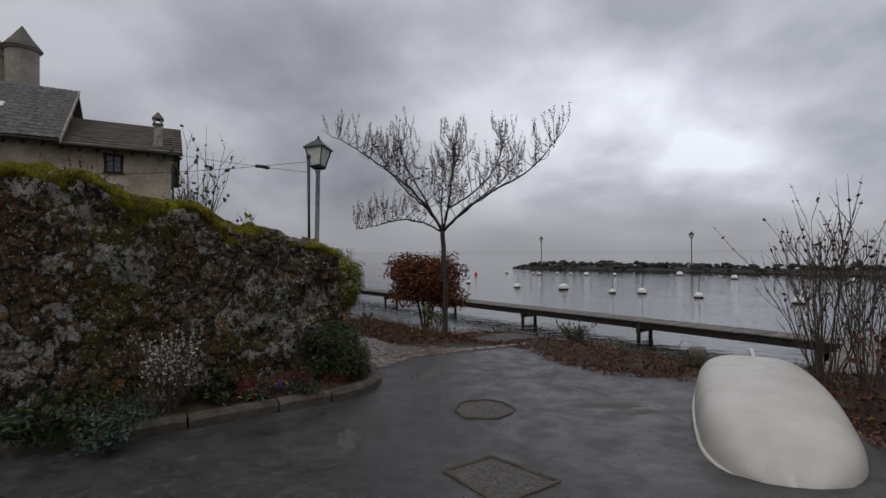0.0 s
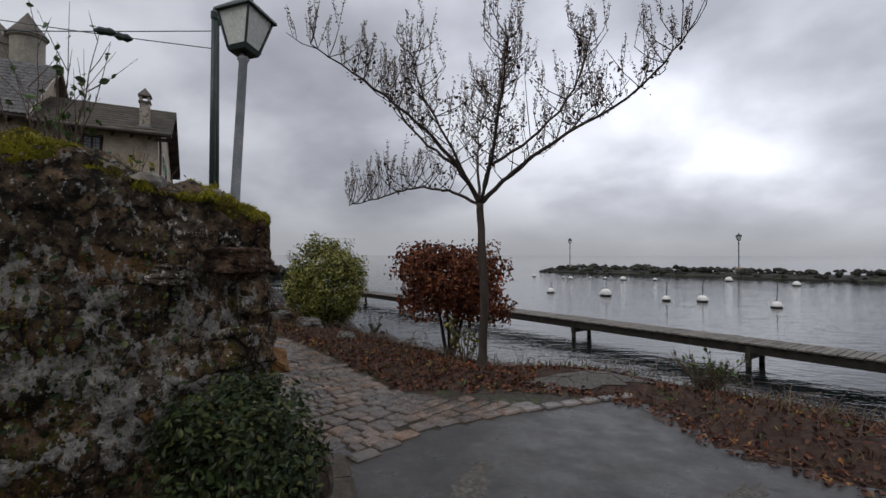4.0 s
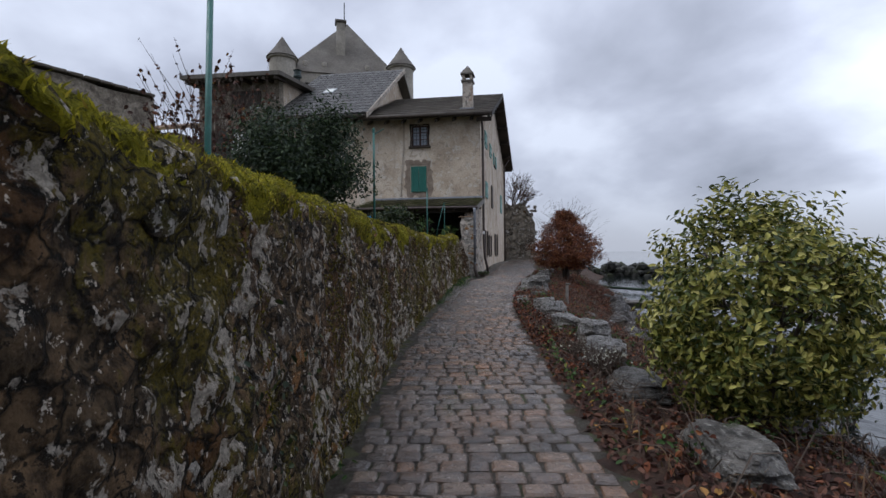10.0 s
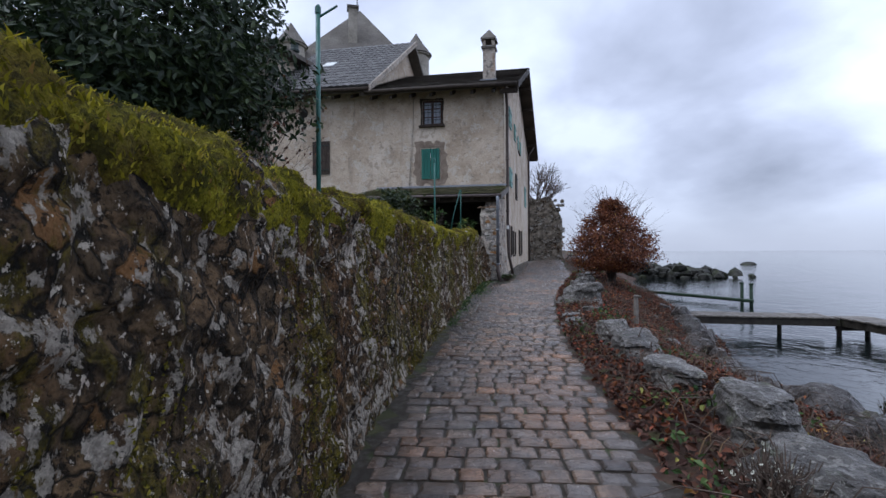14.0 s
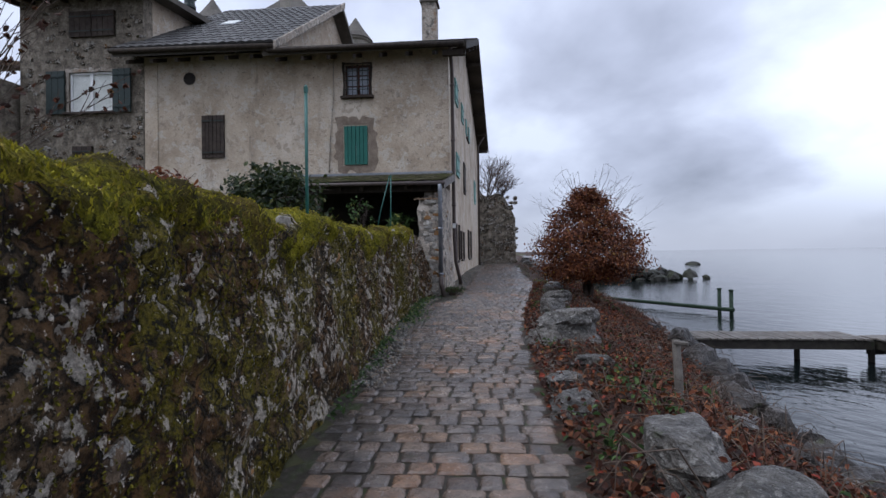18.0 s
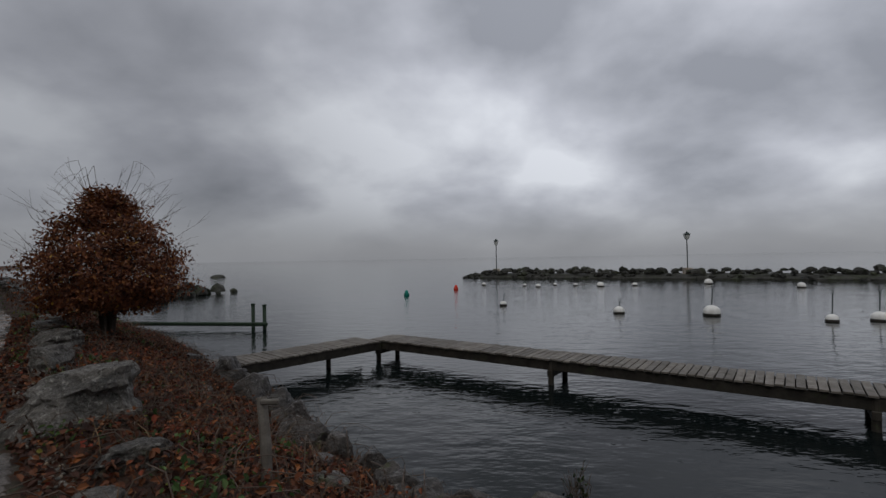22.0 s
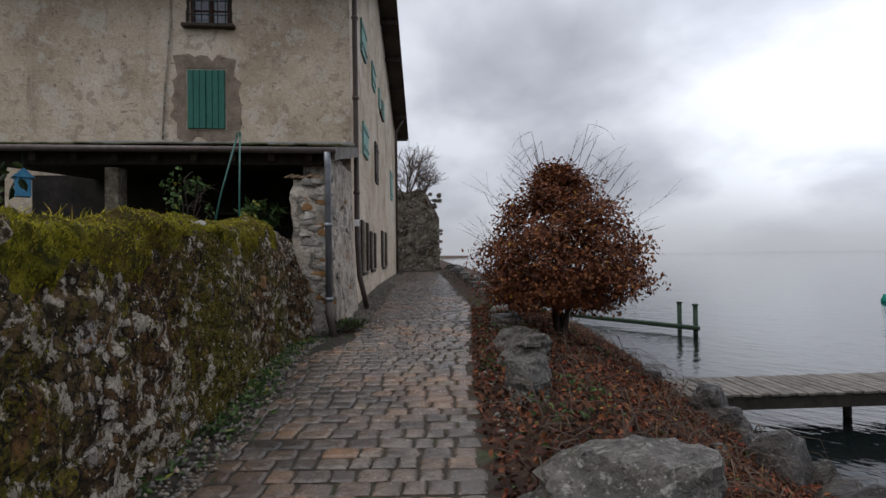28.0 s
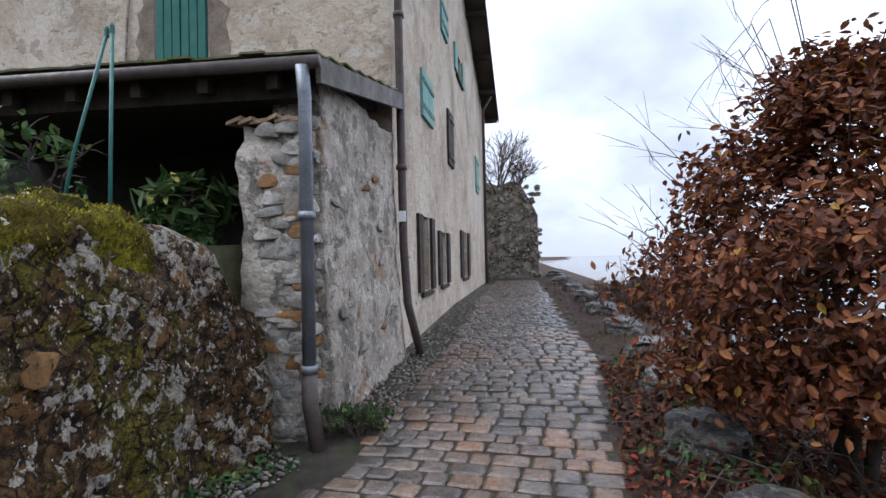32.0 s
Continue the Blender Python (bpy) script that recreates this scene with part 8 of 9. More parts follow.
shrub("box_bush", "clipped dark green bush against the wall", 1.02, 7.38, 0.5, (0.5, 0.46, 0.46), 7000, 0.024, M["leaf_box"], 4, 14, 120, 0.14, shell=0.75, jitter=0.6)
shrub("evergreen_tree", "dark dense evergreen behind the garden wall", -8.15, 12.85, 0.98, (0.88, 0.88, 0.88), 22000, 0.026, M["leaf_ever"], 5, 15, 70, 0.17, trunk_r=0.06, shell=0.3, category="tree", long=2.4)
shrub("garden_bush", "green bush over the garden wall by the lean-to", -15, 18.03, 0.5, (0.85, 0.8, 0.62), 3600, 0.05, M["leaf_box"], 5, 17, 70, 0.16)
shrub("garden_bush", "dull red leaved bush over the garden wall", -14.48, 16.28, 0.35, (0.8, 0.7, 0.45), 2400, 0.05, M["leaf_maple"], 5, 18, 60, 0.18)
shrub("pot_plant", "bright green leafy plant behind the wall top", -18.04, 22.16, 0.3, (0.34, 0.34, 0.3), 420, 0.06, M["leaf_weed"], 5, 19, 26, 0.2, long=4.0, trunk_r=0.012)
shrub("spindly_shrub", "thin shrub with few pale leaves under the lean-to", -18.29, 21.26, 0.75, (0.4, 0.4, 0.4), 130, 0.05, M["leaf_weed"], 5, 20, 22, 0.15, trunk_r=0.012)


def bare_shrub(name, label, x, y, height, spread, stems, seed, leaf=None, leaf_n=0, leaf_size=0.04, mat="twig", z=None, thick=0.012):
    base = at_ground(x, y, -0.05) if z is None else Vector((x, y, z))
    s = thing(name, label, "shrub", base)
    r = random.Random(seed)
    bag, pts = Bag(), []
    for k in range(stems):
        a = r.uniform(0, 6.28)
        sp = spread * r.uniform(0.15, 1.0)
        h = height * r.uniform(0.6, 1.0)
        e = Vector((math.cos(a) * sp, math.sin(a) * sp, h))
        b0 = Vector((math.cos(a) * spread * 0.18 * r.random(), math.sin(a) * spread * 0.18 * r.random(), 0))
        p, rad = limb([b0, b0.lerp(e, 0.35) + Vector((0, 0, 0.08)), b0.lerp(e, 0.7) + Vector((0, 0, 0.06)), e], thick, 0.0025, 4, 0.015, seed * 7 + k)
        bag.tube(p, rad, 5, False)
        for w in range(6):
            i_ = r.randrange(3, len(p))
            d = (p[i_] - p[i_ - 1]).normalized() + Vector((r.uniform(-0.8, 0.8), r.uniform(-0.8, 0.8), r.uniform(-0.1, 0.5)))
            L_ = r.uniform(0.1, 0.32) * height * 0.7
            q = [p[i_], p[i_] + d * L_ * 0.5, p[i_] + d * L_ + Vector((0, 0, 0.05))]
            bag.tube(q, [0.005, 0.004, 0.002], 4, False)
            pts += [tuple(q[1].lerp(q[2], r.random())) for _ in range(3)]
    tagged(part("stems", bag.data(), M[mat], s), kind="stuff")
    if leaf:
        pick = [pts[r.randrange(len(pts))] for _ in range(leaf_n)]
        tagged(part("foliage", leaves(pick, leaf_size, seed=seed, long=1.6), M[leaf], s), kind="stuff")
    return s


bare_shrub("bare_shrub", "tall bare shrub with a few withered leaves", 7.6, 8.3, 2.3, 0.85, 30, 3, "leaf_litter", 300, 0.035, thick=0.009)
bare_shrub("bare_shrub", "bare shrub with last yellow leaves on the bank", 7.95, 8.0, 2.1, 0.8, 24, 4, "grass", 160, 0.035, thick=0.009)
bare_shrub("bare_shrub", "low brown dead stems by the boat", 7.85, 6.6, 0.9, 0.7, 50, 5, "leaf_litter", 700, 0.05)
bare_shrub("bare_shrub", "low brown dead stems by the boat", 7.87, 4.79, 0.9, 0.8, 50, 6, "leaf_litter", 700, 0.05)
bare_shrub("fig_shrub", "leafless upright shrub with few top leaves behind wall", -2.6, 8.6, 2.5, 0.8, 13, 7, "leaf_weed", 120, 0.06, thick=0.018)
bare_shrub("garden_shrub", "thin shrub with last yellow leaves behind the wall", -1.62, 9.01, 0.95, 0.35, 9, 41, "leaf_aucuba", 90, 0.05, thick=0.008)
bare_shrub("vine_tangle", "tangle of dry brown vine behind the wall", -10.4, 12.0, 2.7, 1.1, 60, 8, "leaf_litter", 1800, 0.05, thick=0.012)
bare_shrub("vine_tangle", "dark bare tangle of climber over the garden", -13.97, 13.91, 2.6, 2.0, 80, 9, "leaf_litter", 2200, 0.05, thick=0.014)


def twiggy_tree(label, x, y, z, height, seed, limbs=9, thick=0.04):
    """A leafless dome of ever finer twigs."""
    t = thing("bare_tree", label, "tree", (x, y, z))
    r = random.Random(seed)
    wood, fine_ = Bag(), Bag()

    def grow(a, d, length, rad, level):
        b = a + d * length
        mid_ = a.lerp(b, 0.5) + Vector((r.uniform(-1, 1), r.uniform(-1, 1), r.uniform(-0.5, 0.5))) * length * 0.06
        (wood if level < 1 else fine_).tube([a, mid_, b], [rad, rad * 0.8, rad * 0.6], 5 if level < 1 else 3, False)
        if level == 3:
            return
        for k in range(5):
            q = mid_.lerp(b, r.random()) if k else b
            e = (d + Vector((r.uniform(-1, 1), r.uniform(-1, 1), r.uniform(-0.5, 0.5))) * 0.68).normalized()
            grow(q, e, length * r.uniform(0.45, 0.7), max(rad * 0.5, 0.007), level + 1)

    for k in range(limbs):
        a, u = 2 * math.pi * k / limbs + r.uniform(-0.3, 0.3), r.uniform(0.15, 0.95)
        d = Vector((math.cos(a) * u, math.sin(a) * u, 1.0 - 0.45 * u)).normalized()
        grow(Vector((0, 0, -0.3)), d, height * r.uniform(0.42, 0.5), thick, 0)
    tagged(part("branches", wood.data(), M["bark"], t, smooth=True), kind="stuff")
    tagged(part("twigs", fine_.data(), M["twig"], t), kind="stuff")


twiggy_tree("leafless bushy tree growing on the ruined wall", -30.65, 37.08, 5.1, 3.5, 10, 17)
bare_shrub("bramble_clump", "dark leafless brambles on the ruined wall top", -29.91, 37.63, 1.3, 1.0, 40, 11, "leaf_litter", 500, 0.05, z=5.2, thick=0.012)
bare_shrub("reed_clump", "dry grass and reeds beside the lane end", -23.26, 35.9, 0.9, 1.1, 90, 12, "grass", 300, 0.04, "twig")
bare_shrub("reed_clump", "dry grass and reeds beside the lane end", -19.6, 31.46, 0.8, 1.0, 90, 13, "grass", 300, 0.04, "twig")
bare_shrub("reed_clump", "dry grass and reeds beside the lane end", -25.5, 38.58, 1.0, 1.4, 90, 14, "grass", 300, 0.04, "twig")
bare_shrub("weed_clump", "thin dark weeds at the water edge", -6.83, 21.93, 0.75, 0.25, 9, 15, "leaf_box", 40, 0.035)
bare_shrub("weed_clump", "leafy weeds at the water edge", -3.86, 19.23, 0.8, 0.35, 14, 16, "leaf_box", 260, 0.04)
bare_shrub("weed_clump", "green and yellow leafed sapling beside the tree", 0.99, 12.73, 0.7, 0.35, 12, 17, "leaf_aucuba", 130, 0.042)
bare_shrub("weed_clump", "grassy weeds beside the stone pad", 4.43, 11.97, 0.5, 0.5, 40, 18, "leaf_weed", 200, 0.035)
bare_shrub("weed_clump", "weeds round the bollard", 6.45, 9.79, 0.2, 0.6, 40, 19, "leaf_weed", 260, 0.025)
bare_shrub("weed_clump", "bright green weeds at the foot of the pillar", -17.08, 23.22, 0.2, 0.3, 40, 24, "leaf_weed", 420, 0.034)
bare_shrub("flower_clump", "small white-flowered weeds at the lane edge", -4.8, 15.18, 0.35, 0.3, 40, 20, "petal", 160, 0.018)
bare_shrub("flower_clump", "small white-flowered weeds at the lane edge", -5.54, 15.65, 0.3, 0.25, 30, 21, "petal", 100, 0.016)
bare_shrub("flower_clump", "white-flowered plant against the old wall", -0.16, 5.52, 0.95, 0.3, 60, 22, "petal", 1900, 0.021)

# bed plants against the wall
for k, (x, y, rx, h, n, sz, mat, lab) in enumerate(((-1.29, 4.45, 0.34, 0.24, 700, 0.03, "leaf_grey", "low grey-green plant spilling over the kerb"), (-0.25, 4.87, 0.4, 0.3, 800, 0.028, "leaf_grey", "grey-green cushion plant on the kerb"),
                                                   (-2.15, 4.06, 0.3, 0.25, 700, 0.04, "leaf_weed", "yellow-green tuft in the bed"), (0.43, 6.24, 0.26, 0.26, 500, 0.03, "leaf_red", "red-leaved plant in the bed"), (0.72, 6.77, 0.24, 0.2, 360, 0.03, "leaf_red", "red-leaved plant in the bed"),
                                                   (0.14, 5.96, 0.3, 0.35, 500, 0.04, "leaf_box", "dark green bed plant"), (1.1, 7.46, 0.35, 0.3, 800, 0.035, "leaf_box", "dark green bed plant"), (-0.8, 4.7, 0.5, 0.45, 900, 0.04, "leaf_box", "dark green bed plant"), (-2.49, 3.94, 0.34, 0.36, 700, 0.045, "leaf_box", "dark green bed plant"),
                                                   (0.92, 7.26, 0.2, 0.35, 200, 0.03, "leaf_weed", "yellow and violet pansies in the bed"), (-0.04, 4.55, 0.25, 0.15, 400, 0.03, "leaf_grey", "grey-green plant hanging over the kerb"))):
    shrub("bed_plant", lab, x, y, 0.15 + h * 0.45, (rx, rx, h * 0.6), n, sz, M[mat], 4, 60 + k, 40, 0.2, trunk_r=0.008, shell=0.3, category="plant")

M["violet"] = leafy("violet_petal", [(0.0, (0.10, 0.03, 0.22)), (0.7, (0.20, 0.07, 0.34)), (1.0, (0.55, 0.38, 0.03))], 0.7)
rb2 = random.Random(55)
for k in range(22):
    f = rb2.random()
    j_ = int(f * (len(kp_) - 14)) + 4
    d_ = (kp_[j_ + 1] - kp_[j_ - 1]).normalized()
    q = kp_[j_] - Vector((d_.y, -d_.x)) * rb2.uniform(0.28, 0.85)
    mat, lab = rb2.choice((("leaf_box", "low dark green plant in the bed"), ("leaf_grey", "grey-green plant in the bed"), ("leaf_box", "dark green tuft in the bed"), ("leaf_weed", "green tuft in the bed"), ("leaf_red", "dull red low plant in the bed")))
    w_ = rb2.uniform(0.16, 0.3)
    shrub("bed_plant", lab, q.x, q.y, 0.2, (w_, w_, rb2.uniform(0.1, 0.2)), 420, 0.026, M[mat], 4, 90 + k, 30, 0.22, trunk_r=0.006, shell=0.3, category="plant")
bare_shrub("pansies", "violet and yellow pansies in the bed", 0.69, 6.56, 0.3, 0.22, 24, 31, "violet", 70, 0.032, "twig", thick=0.004)
bare_shrub("pansies", "violet and yellow pansies in the bed", 0.86, 6.92, 0.28, 0.18, 20, 32, "violet", 50, 0.03, "twig", thick=0.004)

# ivy over the wall's front
ivy_p, ivy_n = [], []
r_ = np.random.default_rng(31)
for cx, cy, zz, sp, n in ((-0.2, 6.2, 1.6, 0.5, 160), (-1.6, 4.6, 1.9, 0.6, 220), (-0.9, 5.4, 1.2, 0.5, 160), (-3.6, 11.3, 0.9, 0.3, 60), (0.3, 6.9, 1.3, 0.4, 140)):
    d, s_ = side_of(np.array([cx]), np.array([cy]), WALL_LINE)
    for k in range(n):
        i_ = int(np.argmin([(p.x - cx - r_.normal() * sp) ** 2 + (p.y - cy - r_.normal() * sp) ** 2 for p in WALL_PTS[::3]])) * 3
        p, o = WALL_PTS[i_], WALL_OUT[i_]
        z = zz + r_.normal() * sp
        if 0.1 < z < WALL_H[i_]:
            q = r_.uniform(0.02, 0.11)
            ivy_p.append((p.x + o.x * (q - 0.05 * z) + r_.normal() * 0.03, p.y + o.y * (q - 0.05 * z) + r_.normal() * 0.03, z))
            ivy_n.append((o.x, o.y, 0.4))
tagged(part("ivy", leaves(ivy_p, 0.032, ivy_n, 0.2, 9, 1.3, 0.5, 0.5), M["leaf_box"]), "patchy dark ivy clinging to the old wall", "ivy", kind="stuff")
stems_ = Bag()
rs = random.Random(12)
for k in range(12):
    i_ = rs.randrange(15, 120)
    z = rs.uniform(0.3, 1.2)
    pts = []
    for s_ in range(9):
        i2 = min(len(WALL_PTS) - 1, max(0, i_ + s_ * rs.choice((-3, 2, 3, 4))))
        z = min(WALL_H[i2] - 0.05, z + rs.uniform(0.02, 0.22))
        p, o = WALL_PTS[i2], WALL_OUT[i2]
        off = 0.075 - 0.05 * z
        pts.append(Vector((p.x + o.x * off, p.y + o.y * off, z)))
    stems_.tube(pts, [0.012 - 0.001 * j for j in range(9)], 5, False)
tagged(part("creeper_stems", stems_.data(), M["twig"]), "brown creeper stems on the old wall", "creeper", kind="stuff")


# fallen leaves, dry grass and weeds over the bank and lane foot
def scatter(n, xs, ys, seed, test, lift=0.01):
    r = np.random.default_rng(seed)
    x, y = r.uniform(*xs, n), r.uniform(*ys, n)
    ok = test(x, y)
    x, y = x[ok], y[ok]
    return np.stack([x, y, land(x, y) + lift + r.random(len(x)) * 0.03], 1)


def on_bank(x, y, reach=5.0, keep_clear=0.0):
    de, se = side_of(x, y, EDGE)
    ds, ss = side_of(x, y, SHORE)
    dw, sw = side_of(x, y, WALL_LINE)
    return (se < 0) & (ss > 0) & (de > keep_clear) & (de < reach) & ~((sw > 0) & (dw < 3) & (x > 0))


def noise_at(x, y, k=0.9):
    return np.sin(x * 2.1 * k + 3 * np.sin(y * 1.3 * k)) * np.cos(y * 2.7 * k + 2 * np.sin(x * 0.9 * k))


not_pad = lambda x, y: ~((x > 2.3) & (x < 3.7) & (y > 11.2) & (y < 11.8))
p1 = scatter(85000, (-7.5, 9), (4, 22), 1, lambda x, y: on_bank(x, y, 4.5) & not_pad(x, y) & (np.random.default_rng(5).random(len(x)) < np.where(x > 3.0, 0.45, 1.0)))
tagged(part("leaf_litter", leaves(p1, 0.042, np.tile([0, 0, 1.0], (len(p1), 1)), 0.45, 21, 1.5, 0.75), M["leaf_litter"]), "brown fallen leaves covering the bank", "leaves", kind="stuff")
p2 = scatter(72000, (-17, -6.5), (16, 31), 2, lambda x, y: on_bank(x, y, 5))
p2[:, 2] += 0.11 * np.random.default_rng(83).random(len(p2)) ** 2
tagged(part("rust_leaf_litter", leaves(p2, 0.038, np.tile([0, 0, 1.0], (len(p2), 1)), 0.45, 22, 1.5, 0.8), M["leaf_rust"]), "rust-red fallen leaves on the rocky bank", "leaves", kind="stuff")
p3 = scatter(52000, (-24, 9), (3, 38), 3, lambda x, y: on_bank(x, y, 6, 0.25) & not_pad(x, y))
tagged(part("dry_grass", blades(p3, 0.16, 0.010, 1.6, 23), M["grass"]), "dry brown grass and dead stalks", "grass", kind="stuff")
p4 = scatter(26000, (-26, 3), (8, 38), 4, lambda x, y: (side_of(x, y, EDGE)[0] < 0.16 + 0.16 * (noise_at(x, y) > 0.0)) & (side_of(x, y, EDGE)[1] < 0), 0.0)
tagged(part("edge_weeds", leaves(p4, 0.032, np.tile([0, 0, 1.0], (len(p4), 1)), 0.4, 24, 2.0, 0.9), M["leaf_weed"]), "small green weeds along the lane edge", "weeds", kind="stuff")
p8 = scatter(40000, (1.5, 9), (3, 12.5), 10, lambda x, y: (side_of(x, y, EDGE)[0] < 0.10 + 0.14 * (noise_at(x, y, 1.7) + 1) * 0.5) & not_pad(x, y), 0.004)
tagged(part("verge_litter", leaves(p8, 0.03, np.tile([0, 0, 1.0], (len(p8), 1)), 0.25, 30, 1.6, 0.4), M["leaf_litter"]), "wet brown leaves along the asphalt edge", "leaves", kind="stuff")
# dead bramble stems arching over the rocks, and green weeds between them
tangle, rt = Bag(), random.Random(404)
p5 = scatter(2600, (-18, -3), (12, 31), 6, lambda x, y: on_bank(x, y, 4.0, 0.2), 0.0)
for q in p5:
    a, ln = rt.uniform(0, 6.28), rt.uniform(0.25, 0.75)
    d = Vector((math.cos(a), math.sin(a), 0)) * ln
    h = rt.uniform(0.06, 0.24)
    b = Vector(q)
    tangle.tube([b, b + d * 0.3 + Vector((0, 0, h)), b + d * 0.65 + Vector((0, 0, h * 0.95)), b + d + Vector((0, 0, h * 0.15))], [0.005, 0.0045, 0.0035, 0.002], 4, False)
tagged(part("bramble_tangle", tangle.data(), M["twig"]), "dead brown bramble stems over the rocky bank", "brambles", kind="stuff")
p6 = scatter(60000, (-17, -3), (12, 31), 8, lambda x, y: on_bank(x, y, 2.2, 0.1) & (noise_at(x, y, 1.3) > 0.52), 0.0)
p6[:, 2] += np.random.default_rng(81).random(len(p6)) * 0.16
tagged(part("bank_weeds", leaves(p6, 0.034, np.tile([0, 0, 1.0], (len(p6), 1)), 0.6, 28, 1.6, 0.7), M["leaf_weed"]), "clumps of small green weeds on the bank", "weeds", kind="stuff")
p7 = scatter(30000, (-17, -3), (12, 31), 9, lambda x, y: on_bank(x, y, 3.5, 0.1) & (noise_at(x, y, 1.1) < -0.6), 0.0)
p7[:, 2] += np.random.default_rng(82).random(len(p7)) * 0.22
tagged(part("red_bramble_leaves", leaves(p7, 0.036, np.tile([0, 0, 1.0], (len(p7), 1)), 0.6, 29, 1.6, 0.7), M["leaf_maple"]), "dull red bramble leaves on the bank", "brambles", kind="stuff")
foot = []
r_ = np.random.default_rng(77)
for i_ in range(105, len(WALL_PTS)):
    p, o = WALL_PTS[i_], WALL_OUT[i_]
    dense = 9 * max(0.0, float(noise_at(np.array([p.x]), np.array([p.y]), 0.6)[0]) - 0.35) + (8 if p.x < -14.5 else 2 if p.x < -11 else 0)
    for k in range(int(dense)):
        q = abs(r_.normal()) * (0.06 if p.x > -14 else 0.15) + 0.02
        x, y = p.x + o.x * q + r_.normal() * 0.04, p.y + o.y * q + r_.normal() * 0.04
        foot.append((x, y, float(rise(x, y)) + 0.02 + 0.05 * r_.random()))
tagged(part("foot_weeds", leaves(foot, 0.03, np.tile([0, 0, 1.0], (len(foot), 1)), 0.4, 26, 2.0, 0.9), M["leaf_weed"]), "small green weeds and moss at the wall foot", "weeds", kind="stuff")
g5 = scatter(16000, (-16, 0.5), (6, 22), 9, lambda x, y: (side_of(x, y, WALL_LINE)[1] > 0) & (side_of(x, y, WALL_LINE)[0] < 2.2) & (side_of(x, y, WALL_LINE)[0] > 0.5))
tagged(part("garden_grass", blades(g5, 0.14, 0.010, 0.8, 27), M["mossblade"]), "rough grass in the garden behind the wall", "grass", kind="stuff")

# arching dead brambles tangled over the bank
bram = Bag()
rb_ = random.Random(91)
n_ = 0
while n_ < 900:
    x, y = rb_.uniform(-16, 6.5), rb_.uniform(9, 30)
    if not bool(on_bank(np.array([x]), np.array([y]), 4.5, 0.15)[0]):
        continue
    z = float(land(x, y))
    a, L_ = rb_.uniform(0, 6.28), rb_.uniform(0.25, 0.75)
    h = L_ * rb_.uniform(0.15, 0.55)
    d = Vector((math.cos(a), math.sin(a), 0)) * L_
    p = Vector((x, y, z))
    end_ = p + d
    end_.z = float(land(end_.x, end_.y)) + rb_.uniform(0, 0.12)
    bram.tube([p, p + d * 0.3 + Vector((0, 0, h)), p + d * 0.7 + Vector((0, 0, h * 0.9)), end_], [0.006, 0.005, 0.004, 0.002], 4, False)
    n_ += 1
tagged(part("dead_brambles", bram.data(), M["twig"]), "tangled dead brown stems over the bank", "brambles", kind="stuff")
p6 = scatter(9000, (-17, 6), (9, 31), 12, lambda x, y: on_bank(x, y, 5, 0.2) & (noise_at(x, y, 0.7) > 0.35) & not_pad(x, y))
tagged(part("bank_weeds", leaves(p6 + [0, 0, 0.04], 0.03, np.tile([0, 0, 1.0], (len(p6), 1)), 0.4, 28, 2.2, 1.0), M["leaf_weed"]), "patches of low green weeds on the bank", "weeds", kind="stuff")
# small rounded pebbles along the foot of the house and the lane edge
peb = Bag()
rp = random.Random(33)
shapes_p = [rock_data((1, 1, 0.7), 700 + k, 1, 0.15) for k in range(5)]
for k in range(3600):
    if k < 1700:
        q = hp(-0.04 - 0.5 * rp.random() ** 1.4, -2.4 + 14 * rp.random() ** 1.5, 0)
    elif k < 3150:
        i_ = len(WALL_PTS) - 1 - int(150 * rp.random())
        q = WALL_PTS[i_] + WALL_OUT[i_] * (0.02 + 0.34 * rp.random() ** 1.2)
    else:
        f = rp.random()
        e0 = Vector((-10.1, 18.65)).lerp(Vector((-14.4, 23.1)), f)
        q = e0 + Vector((0.75, 0.66)) * rp.uniform(0.0, 0.22)
    s_ = rp.uniform(0.018, 0.05)
    m = Matrix.Translation((q.x, q.y, float(rise(q.x, q.y)) + 0.012)) @ Matrix.Rotation(rp.uniform(0, 6.3), 4, "Z") @ Matrix.Diagonal((s_ * 1.25, s_, s_ * 0.8, 1))
    v, f = shapes_p[k % 5]
    peb.add(([tuple(m @ Vector(p)) for p in v], f))
tagged(part("pebbles", peb.data(), M["pebble"]), "small grey and tan pebbles along the lane foot", "pebbles", kind="stuff")

rr_ = np.random.default_rng(73)
bx = np.concatenate([rr_.normal(-13.6, 0.6, 620), rr_.normal(-12.7, 0.35, 150), rr_.normal(-10.3, 0.4, 160), rr_.normal(1.3, 0.5, 180)])
by = np.concatenate([rr_.normal(24.5, 0.6, 620), rr_.normal(23.0, 0.35, 150), rr_.normal(20.8, 0.4, 160), rr_.normal(11.9, 0.5, 180)])
ok_ = on_bank(bx, by, 5)
bx, by = bx[ok_], by[ok_]
tagged(part("bright_leaves", leaves(np.stack([bx, by, land(bx, by) + 0.05 + 0.05 * rr_.random(len(bx))], 1), 0.032, np.tile([0, 0, 1.0], (len(bx), 1)), 0.35, 29, 1.5, 0.6), M["leaf_bright"]), "bright red and orange leaves on the bank", "leaves", kind="stuff")
